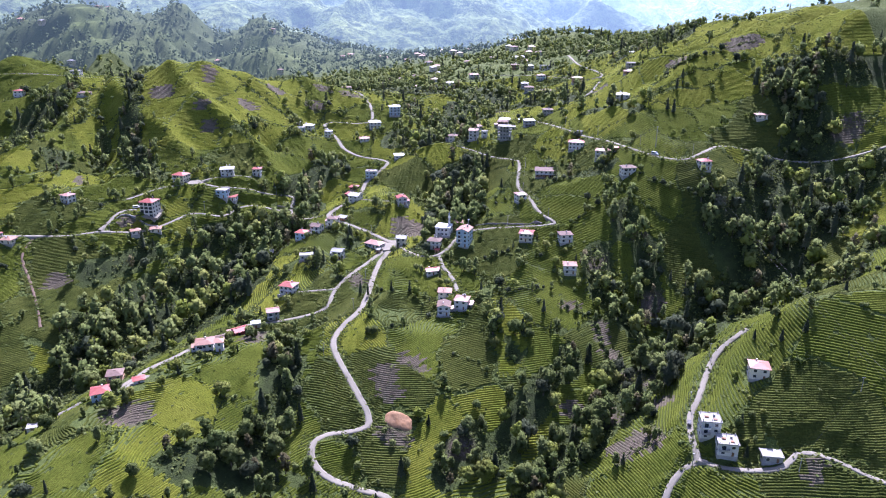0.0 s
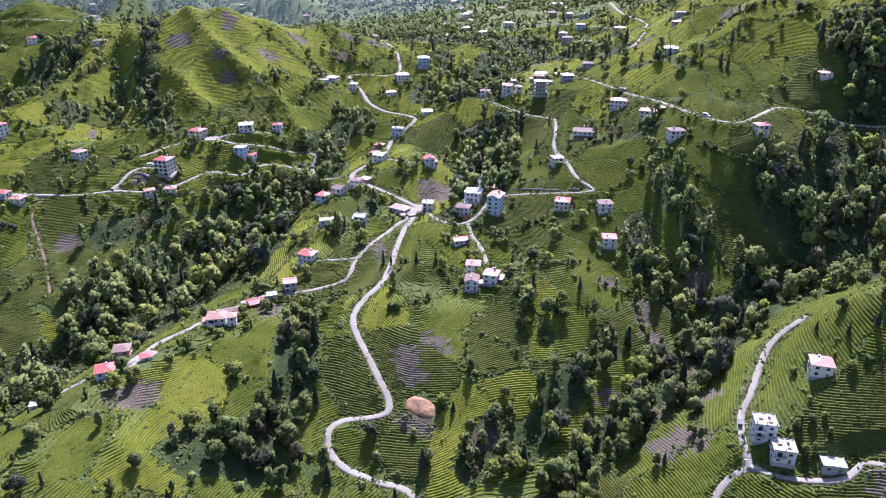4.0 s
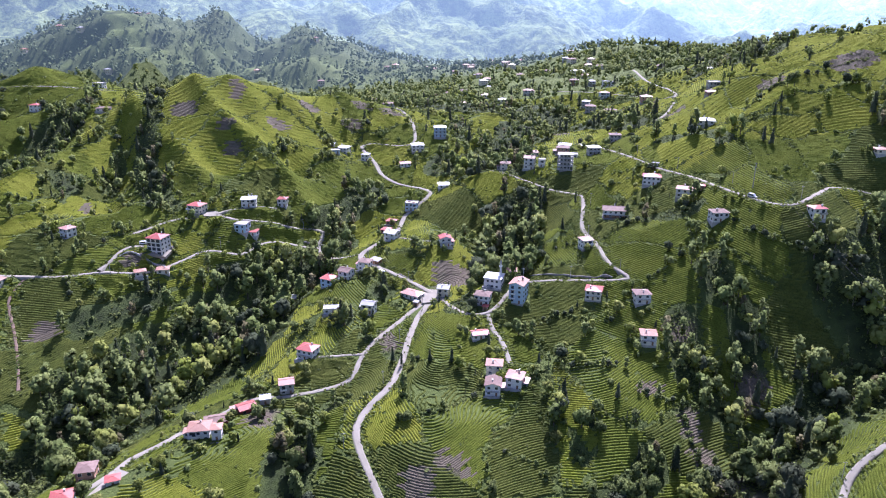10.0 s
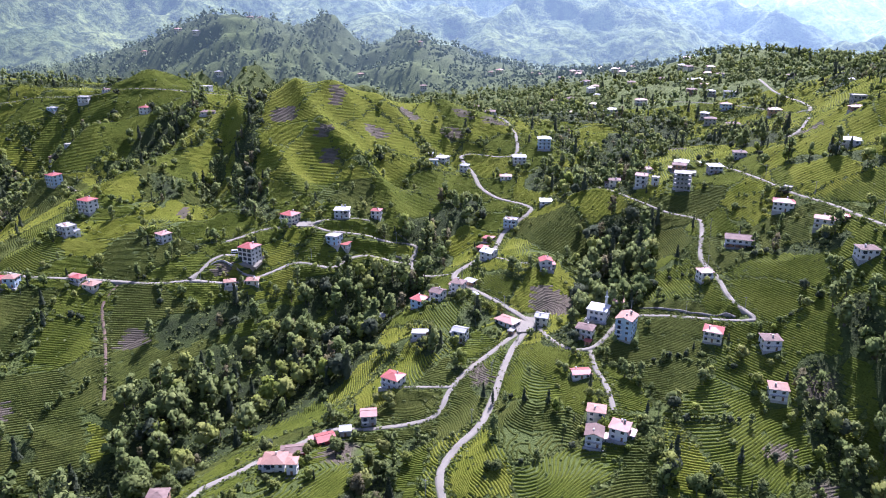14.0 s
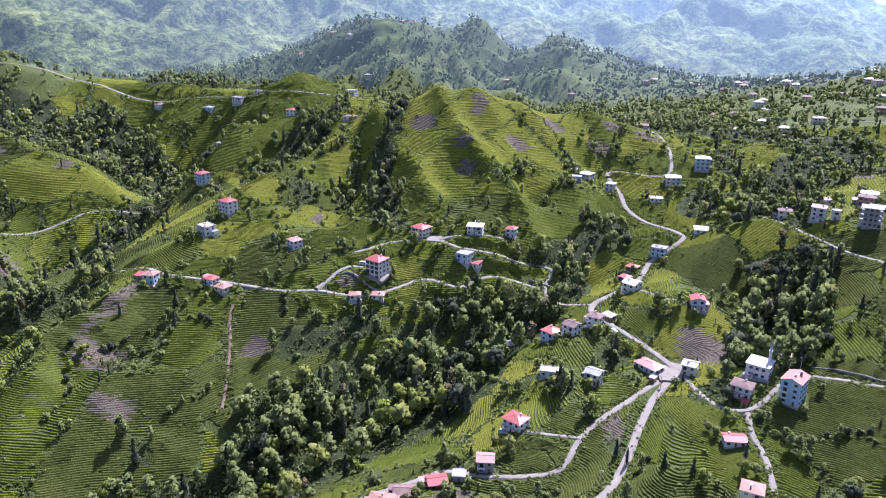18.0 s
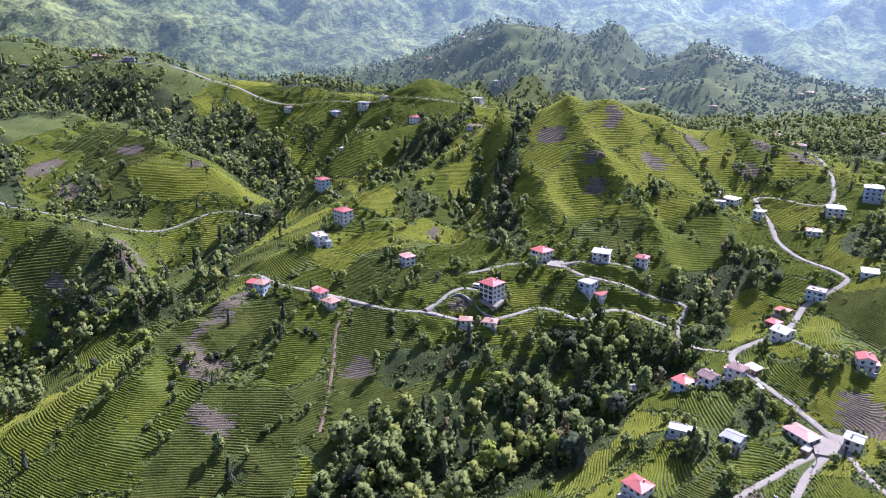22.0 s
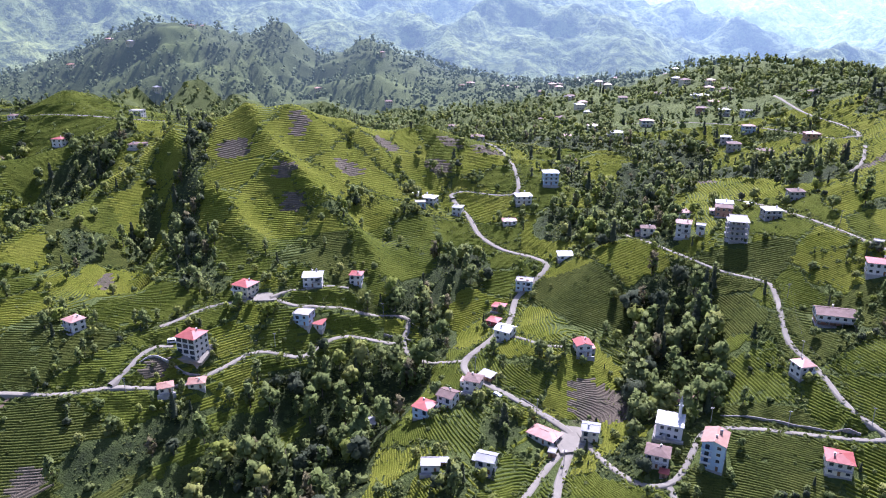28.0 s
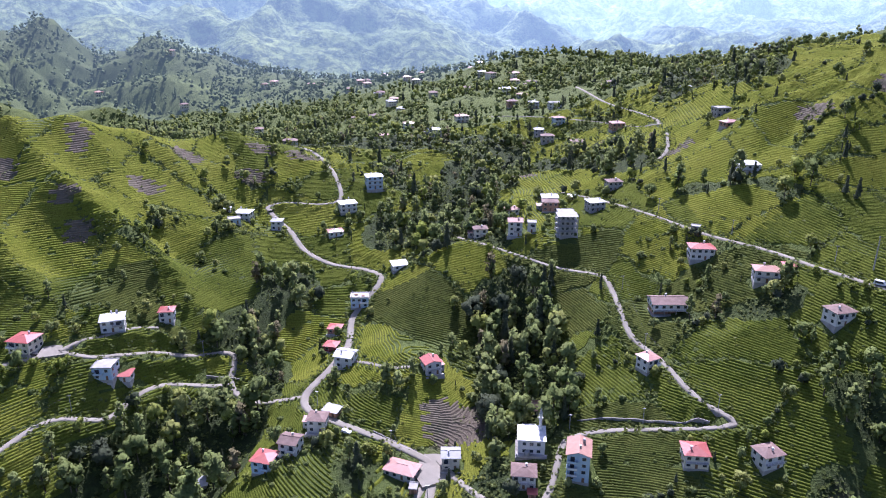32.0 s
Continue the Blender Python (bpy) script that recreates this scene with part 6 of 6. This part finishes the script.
# ---- trees ----
def crown(dice, kind, count, leaf, lobes=99):
    """Leaf clumps of a crown of height 1 above a trunk of 0: centres, outward ways and sizes."""
    pts, nor = [], []
    if kind == "conifer" or kind == "cypress":
        width = 0.2 if kind == "conifer" else 0.11
        z = dice.random(count) ** (0.8 if kind == "conifer" else 1.0)
        tier = 1 - 0.25 * ((z * 9) % 1.0) if kind == "conifer" else 1.0
        r = width * (1 - z) ** (0.85 if kind == "conifer" else 0.45) * tier * dice.uniform(0.75, 1.08, count)
        a = dice.uniform(0, 2 * np.pi, count)
        pts = np.c_[r * np.cos(a), r * np.sin(a), 0.08 + 0.92 * z]
        nor = np.c_[np.cos(a), np.sin(a), np.full(count, 0.55)]
        soft = nor + 0.0
        rings, sides = (0.1, 0.36, 0.66, 0.97), 6
        core = [(0.74 * width * (1 - t) ** (0.85 if kind == "conifer" else 0.45) * math.cos(k), 0.74 * width * (1 - t) ** (0.85 if kind == "conifer" else 0.45) * math.sin(k), 0.08 + 0.92 * t) for t in rings for k in np.linspace(0, 2 * np.pi, sides, endpoint=False)]
        core = np.array(core)
        core_n = np.c_[core[:, :2] / np.maximum(np.hypot(core[:, 0], core[:, 1]), 1e-6)[:, None], np.full(len(core), 0.5)]
        core_q = np.array([(r * sides + k, r * sides + (k + 1) % sides, (r + 1) * sides + (k + 1) % sides, (r + 1) * sides + k) for r in range(3) for k in range(sides)])
    else:
        lumps = {"broad": 13, "slim": 13, "round": 12, "bush": 5}[kind]
        wide, low, high = {"broad": (0.3, 0.34, 0.84), "slim": (0.16, 0.22, 0.9), "round": (0.3, 0.34, 0.74), "bush": (0.5, 0.25, 0.55)}[kind]
        c = []
        for k in range(lumps):
            t = (k + 0.5) / lumps
            rad = wide * math.sin(math.pi * (0.18 + 0.72 * t)) * dice.uniform(0.45, 1.0)
            a = k * 2.4 + dice.uniform(-0.5, 0.5)
            size = {"broad": 0.17, "slim": 0.105, "round": 0.2, "bush": 0.34}[kind] * dice.uniform(0.7, 1.2)
            c.append((rad * math.cos(a), rad * math.sin(a), low + (high - low) * t, size))
        c = np.array(c)
        w = c[:, 3] ** 2
        which = dice.choice(lumps, count, p=w / w.sum())
        u = dice.normal(size=(count, 3))
        u[:, 2] += 0.25
        u /= np.linalg.norm(u, axis=1)[:, None]
        pts = c[which, :3] + u * (c[which, 3] * dice.uniform(0.72, 1.08, count))[:, None]
        nor = u
        mid = np.array((0, 0, (low + high) * 0.45))
        soft = u * 0.75 + (c[which, :3] - mid) / wide * 0.55 + (0, 0, 0.15)
        # the dense inside of each lobe
        some = c[np.argsort(-c[:, 3])[:lobes]]
        cube = np.array([(i, j, k) for i in (-1, 1) for j in (-1, 1) for k in (-1, 1)]) / 1.732
        cube_q = np.array([(0, 1, 3, 2), (4, 6, 7, 5), (0, 4, 5, 1), (2, 3, 7, 6), (0, 2, 6, 4), (1, 5, 7, 3)])
        turns = [np.array(Euler(dice.uniform(0, 3, 3)).to_matrix()) for _ in some]
        ways = np.concatenate([cube @ t for t in turns])
        size = np.repeat(some[:, 3], 8)[:, None] * dice.uniform(0.72, 1.05, (len(ways), 1))
        core = np.repeat(some[:, :3], 8, axis=0) + ways * size
        core_n = ways * 0.75 + (np.repeat(some[:, :3], 8, axis=0) - mid) / wide * 0.55 + (0, 0, 0.15)
        core_q = np.concatenate([cube_q + 8 * k for k in range(len(some))])
    soft = soft / np.linalg.norm(soft, axis=1)[:, None] + dice.normal(0, 0.16, soft.shape)
    soft /= np.linalg.norm(soft, axis=1)[:, None]
    nor = nor + dice.normal(0, 0.42, nor.shape)
    nor /= np.linalg.norm(nor, axis=1)[:, None]
    t = np.cross(nor, dice.normal(size=nor.shape))
    t /= np.linalg.norm(t, axis=1)[:, None]
    b = np.cross(nor, t)
    s = leaf * dice.uniform(0.6, 1.25, count)[:, None]
    V = np.stack([pts - t * s - b * s * 0.7, pts + t * s * 0.9 - b * s * 0.6 + nor * s * 0.25, pts + t * s + b * s * 0.7, pts - t * s * 0.9 + b * s * 0.75 + nor * s * 0.25], 1)
    Q = np.arange(count * 4).reshape(-1, 4)
    out = (np.cross(V[:, 1] - V[:, 0], V[:, 3] - V[:, 0]) * soft).sum(1) < 0
    Q[out] = Q[out][:, ::-1]
    core_n = core_n / np.linalg.norm(core_n, axis=1)[:, None]
    return np.concatenate([V.reshape(-1, 3), core]), np.concatenate([Q, core_q + count * 4]), np.concatenate([np.repeat(soft, 4, axis=0), core_n])


def trunk(dice, kind, sides=6):
    """A tapered trunk with a few limbs, for a tree of height 1."""
    v, q = [], []

    def limb(a, b, r0, r1):
        a, b = np.array(a), np.array(b)
        d = (b - a) / np.linalg.norm(b - a)
        s = np.cross(d, (0.3, 0.9, 0.1))
        s /= np.linalg.norm(s)
        u = np.cross(d, s)
        n = len(v)
        for p, r in ((a, r0), (b, r1)):
            v.extend(p + r * (math.cos(2 * math.pi * k / sides) * s + math.sin(2 * math.pi * k / sides) * u) for k in range(sides))
        q.extend((n + k, n + (k + 1) % sides, n + sides + (k + 1) % sides, n + sides + k) for k in range(sides))

    top = {"conifer": 0.9, "cypress": 0.8, "slim": 0.8, "bush": 0.3}.get(kind, 0.62)
    lean = dice.uniform(-0.03, 0.03, 2)
    limb((0, 0, -0.05), (*lean * 0.5, top * 0.5), 0.022, 0.016)
    limb((*lean * 0.5, top * 0.5), (*lean, top), 0.016, 0.006)
    if kind in ("broad", "slim", "round"):
        for k in range(5):
            a, z = k * 2.4 + dice.uniform(-0.4, 0.4), top * dice.uniform(0.45, 0.85)
            r = 0.17 if kind != "slim" else 0.09
            limb((*lean * z / top, z), (r * math.cos(a), r * math.sin(a), z + 0.14), 0.009, 0.004)
    return np.array(v), np.array(q)


KINDS = {"broad": LEAF_BROAD, "slim": LEAF_BROAD, "spring": LEAF_SPRING, "round": LEAF_DARK, "conifer": LEAF_DARK, "cypress": LEAF_DARK, "bush": LEAF_BROAD, "bronze": LEAF_BRONZE}
SHAPES = {"spring": "broad", "bronze": "slim"}
LEAF_SIZE = {"broad": 0.048, "slim": 0.036, "spring": 0.05, "round": 0.05, "conifer": 0.04, "cypress": 0.026, "bush": 0.13, "bronze": 0.03}


def models(count, grow, seed, repeats, lobes=99):
    out, dice = {}, np.random.default_rng(seed)
    for kind in KINDS:
        shape = SHAPES.get(kind, kind)
        out[kind] = [(*crown(dice, shape, int(count * (0.5 if kind == "bush" else 1)), LEAF_SIZE[kind] * grow, lobes), *trunk(dice, shape, 6 if count > 200 else 3)) for _ in range(repeats)]
    return out


# overgrown terrace banks: bushes and small trees in a line
BANKS = [
    [(77, 466), (90, 473), (106, 482), (121, 487), (127, 486)], [(141, 491), (149, 478), (160, 468), (172, 461)], [(21, 410), (36, 413), (54, 410), (69, 411)], [(70, 398), (89, 400), (109, 397)],
    [(31, 454), (43, 456), (51, 448), (66, 445)], [(81, 590), (106, 587), (116, 584)], [(77, 525), (91, 532), (100, 535)], [(29, 526), (41, 526), (55, 522)], [(181, 620), (201, 628), (213, 626), (233, 631)],
    [(87, 600), (105, 598)], [(-45, 366), (-34, 369), (-21, 377)], [(5, 359), (19, 357), (27, 351)], [(94, 396), (96, 373), (97, 360)], [(-99, 398), (-87, 376), (-80, 343)], [(-2, 450), (25, 452), (42, 459)],
    [(-315, 437), (-296, 445), (-278, 439)], [(-324, 352), (-325, 366), (-333, 376)], [(-276, 382), (-268, 397), (-266, 411)], [(-259, 465), (-265, 479)], [(-351, 391), (-337, 402), (-331, 416)], [(-106, 495), (-87, 505), (-74, 512)],
]


PLANT = np.random.default_rng(33)


def scatter():
    """Places of all trees: x, y, height, kind."""
    out = []

    def drop(x, y, tall, names, shares):
        k = PLANT.choice(len(names), len(x), p=np.array(shares) / np.sum(shares))
        gap = on_grid(ROAD_GAP, x, y)
        good = (gap > 2.6) & clear_of_houses(x, y, 0.6)
        for i in np.where(good)[0]:
            name = names[k[i]]
            h = tall[i] * {"cypress": 0.8, "conifer": 1.15, "slim": 1.2, "bush": 0.33, "round": 0.95}.get(name, 1.0)
            out.append((x[i], y[i], h, name))

    for line, half, dens, dark, tall in WOODS:
        p = np.array(line, float)
        lo, hi = p.min(0) - half, p.max(0) + half
        n = int((hi - lo).prod() / 100 * dens * 1.0)
        q = PLANT.uniform(lo, hi, (n, 2))
        x, y = q[:, 0], q[:, 1]
        keep = near_line(x, y, line) - (fractal(x, y, 25, 31) - 0.5) * 22 < half
        x, y = x[keep], y[keep]
        drop(x, y, PLANT.uniform(7, 14.5, len(x)) * tall, ("broad", "slim", "spring", "round", "conifer", "bush", "bronze"), (0.22, 0.62, 0.16, 0.5 * dark, 0.45 * dark, 0.16, 0.1))
    # field edges, banks and gardens
    q = PLANT.uniform((-814, 200), (484, 968), (34000, 2))
    x, y = q[:, 0], q[:, 1]
    _, edge = field_of(x, y)
    n = fractal(x, y, 55, 101)
    chance = np.where(edge < 3.2, 0.75, 0.035) * np.clip((n - 0.33) * 4.2, 0.08, 1.6) * np.interp(y, [177, 531, 660, 944], [0.75, 0.8, 1.1, 1.7])
    chance = chance * np.clip((np.hypot(x + 250, y - 735) - 60) / 60, 0.12, 1)
    keep = PLANT.random(len(x)) < chance
    x, y = x[keep], y[keep]
    drop(x, y, PLANT.uniform(3.5, 10, len(x)), ("broad", "slim", "spring", "round", "conifer", "cypress", "bush"), (0.22, 0.17, 0.17, 0.05, 0.07, 0.04, 0.6))
    # gardens round the houses
    a, r = PLANT.uniform(0, 2 * np.pi, len(FEET) * 10), PLANT.uniform(1.0, 10.0, len(FEET) * 10)
    c = np.repeat(FEET, 10, axis=0)
    x, y = c[:, 0] + (c[:, 2] + r) * np.cos(a), c[:, 1] + (c[:, 2] + r) * np.sin(a)
    drop(x, y, PLANT.uniform(2.6, 6.5, len(x)), ("broad", "spring", "cypress", "bush", "conifer"), (0.3, 0.3, 0.05, 0.5, 0.05))
    for line in BANKS:
        p = dense(line, 1.0)
        p = p[PLANT.random(len(p)) < 0.75] + 0.0
        p = p + PLANT.normal(0, 0.9, p.shape)
        drop(p[:, 0], p[:, 1], PLANT.uniform(2.5, 6.5, len(p)), ("bush", "broad", "round", "slim"), (0.72, 0.12, 0.08, 0.08))
    # the far slopes
    q = PLANT.uniform((-1534, 660), (732, 1840), (15000, 2))
    x, y = q[:, 0], q[:, 1]
    outside = (y > 962) | (x < -814) | (x > 478)
    keep = outside & (np.abs(np.degrees(np.arctan2(x + 24, y - 94)) + 12) < 56) & (fractal(x, y, 70, 12) + PLANT.normal(0, 0.07, len(x)) > np.where(y > FAR_FROM, 0.36, 0.4))
    x, y = np.r_[x[keep], PLANT.uniform(-260, 420, 1000)], np.r_[y[keep], PLANT.uniform(830, 1210, 1000)]
    drop(x, y, PLANT.uniform(5.5, 10.5, len(x)) * np.where(y > FAR_FROM, 1.5, 1.15), ("broad", "slim", "spring", "conifer"), (0.6, 0.14, 0.2, 0.06))
    return out


ONES = {
    "cypress": [(-85, 582), (-2, 433), (-33, 486), (-48, 415), (24, 668), (28, 647), (58, 575), (-127, 527)],
    "conifer": [(183, 564), (179, 568), (192, 590), (47, 375), (61, 389), (-73, 309), (-80, 314), (127, 661), (201, 673), (151, 604), (132, 893), (20, 920), (-26, 653), (130, 533), (-500, 572), (35, 389)],
    "round": [(74, 694), (-12, 527), (-151, 476), (-156, 505), (-139, 526), (-184, 470), (104, 491), (149, 389), (132, 396), (-45, 295), (-24, 643), (165, 399)],
    "spring": [(-14, 596), (26, 590), (-2, 427), (-17, 413), (45, 415), (12, 290), (33, 324), (-183, 527), (-139, 545), (97, 349), (35, 281), (-92, 375)],
}


def build_trees():
    rows = scatter()
    dice = random.Random(8)
    for kind, places in ONES.items():
        for x, y in places:
            rows.append((x, y, dice.uniform(8, 13) if kind == "conifer" else dice.uniform(6.5, 9.5), kind))
    # the stretch that the flight passes nearest: each tree a thing of its own
    near = [i for i, r in enumerate(rows) if -206 < r[0] < 206 and 230 < r[1] < 440 and r[3] != "bush" and r[2] > 4.2]
    near = sorted(near, key=lambda i: rows[i][1])[:290]
    fine = models(420, 0.9, 3, 3)
    base = {}
    words = {"bronze": "slender tree in sparse bronze leaf", "broad": "broad-leaved green tree", "slim": "tall slender broad-leaved tree", "spring": "light yellow-green tree in fresh leaf", "round": "dark dense evergreen tree", "conifer": "tall dark conical spruce", "cypress": "narrow dark cypress"}
    for kind in words:
        for k in range(3):
            cv, cq, cn, tv, tq = fine[kind][k]
            base[kind, k] = (quad_mesh("trunk", tv, tq, [BARK], smooth=True), quad_mesh("crown", cv, cq, [KINDS[kind]], normals=cn))
    for n, i in enumerate(near):
        x, y, h, kind = rows[i]
        root = thing("tree", x, y, float(height(x, y)) - 0.1, dice.uniform(0, 360))
        root.scale = (h * dice.uniform(0.9, 1.15), h * dice.uniform(0.9, 1.15), h)
        where = "in the wood" if float(on_grid(WOOD_G, x, y)) > 0.5 else "beside the tea rows"
        tagged(root, f"{words[kind]} standing {where}", "tree", "trees on the near slopes")
        part("trunk", base[kind, n % 3][0], None, root)
        part("crown", base[kind, n % 3][1], None, root)
    taken = set(near)
    rest = [r for i, r in enumerate(rows) if i not in taken]
    crowds = {}
    for r in rest:
        crowds.setdefault("backdrop" if r[1] > FAR_FROM else "far" if r[1] > 732 or r[0] < -496 else "mid", []).append(r)
    stock = {"mid": models(76, 1.3, 5, 6, 8), "far": models(8, 2.4, 6, 6, 4), "backdrop": models(2, 3.2, 7, 6, 2)}
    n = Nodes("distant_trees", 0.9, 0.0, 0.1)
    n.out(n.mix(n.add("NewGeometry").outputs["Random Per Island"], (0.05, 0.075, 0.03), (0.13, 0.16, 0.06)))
    # far trees carry the same emissive haze as the ridge
    haze_glow(n)
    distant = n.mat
    for name, some in crowds.items():
        V, Q, M, N, n = [], [], [], [], 0
        mats = [BARK, LEAF_BROAD, LEAF_SPRING, LEAF_DARK, LEAF_BRONZE]
        for i, (x, y, h, kind) in enumerate(some):
            cv, cq, cn, tv, tq = stock[name][kind][i % len(stock[name][kind])]
            a = dice.uniform(0, 6.28)
            c, s = math.cos(a), math.sin(a)
            spin = np.array([[c, s, 0], [-s, c, 0], [0, 0, 1]])
            turn = spin * h
            off = (x, y, float(height(x, y)) - 0.1)
            tn = tv * (1, 1, 0) / np.maximum(np.linalg.norm(tv * (1, 1, 0), axis=1), 1e-4)[:, None] + (0, 0, 0.05)
            for v, q, m, nn in ((tv, tq, 0, tn), (cv, cq, mats.index(KINDS[kind]), cn)):
                if m == 0 and name != "mid":
                    continue
                V.append(v @ turn + off)
                Q.append(q + n)
                M.append(np.full(len(q), m))
                N.append(nn @ spin)
                n += len(v)
        if name == "backdrop":
            mats = [distant] * 5
        me = quad_mesh("wood_" + name, np.concatenate(V), np.concatenate(Q), mats, np.concatenate(M), normals=np.concatenate(N))
        label = {"mid": "mixed green woods, hedges and single trees over the hillsides", "far": "woods over the further ridges and slopes", "backdrop": "distant hazy woods on the ridge beyond the valley"}[name]
        tagged(new({"mid": "woodland", "far": "far_woodland", "backdrop": "distant_woodland"}[name], me), label, "trees", kind="stuff")
    return len(near), {k: len(v) for k, v in crowds.items()}


build_trees()


# ---- weeds, brambles and young growth between the rows ----
def undergrowth(count):
    dice = np.random.default_rng(44)
    q = dice.uniform((-620, 215), (330, 840), (count * 4, 2))
    x, y = q[:, 0], q[:, 1]
    edge = on_grid(EDGE_G, x, y)
    num = NUM_G[np.searchsorted(YS, y), np.searchsorted(XS, x)]
    wild = np.where(FIELD_KIND[num] > MEADOW, np.where(edge < 3.2, 0.9, 0.07), 0.45)
    wild = np.maximum(wild, on_grid(WOOD_G, x, y) * 0.55) * np.clip((fractal(x, y, 14, 121) - 0.3) * 3.5, 0, 1)
    gap = on_grid(ROAD_GAP, x, y)
    wild = np.where(gap < 4, 0.5, wild) * (gap > 0.7)
    keep = (dice.random(len(x)) < wild) & clear_of_houses(x, y, -0.8)
    x, y = x[keep][:count], y[keep][:count]
    n = len(x)
    nor = dice.normal(0, 0.5, (n, 3)) + (0, 0, 0.9)
    nor /= np.linalg.norm(nor, axis=1)[:, None]
    t = np.cross(nor, dice.normal(size=(n, 3)))
    t /= np.linalg.norm(t, axis=1)[:, None]
    b = np.cross(nor, t)
    s = dice.uniform(0.3, 0.85, n)[:, None]
    c = np.c_[x, y, height(x, y) + s[:, 0] * dice.uniform(0.2, 1.1, n)]
    V = np.stack([c - t * s - b * s * 0.7, c + t * s * 0.9 - b * s * 0.6 + nor * s * 0.3, c + t * s + b * s * 0.7, c - t * s * 0.9 + b * s * 0.75 + nor * s * 0.3], 1)
    me = quad_mesh("undergrowth", V.reshape(-1, 3), np.arange(n * 4).reshape(-1, 4), [LEAF_WEED, LEAF_BROAD], (dice.random(n) < 0.25).astype(int))
    tagged(new("undergrowth", me), "green weeds and brambles along banks and field edges", "undergrowth", kind="stuff")


undergrowth(150000)
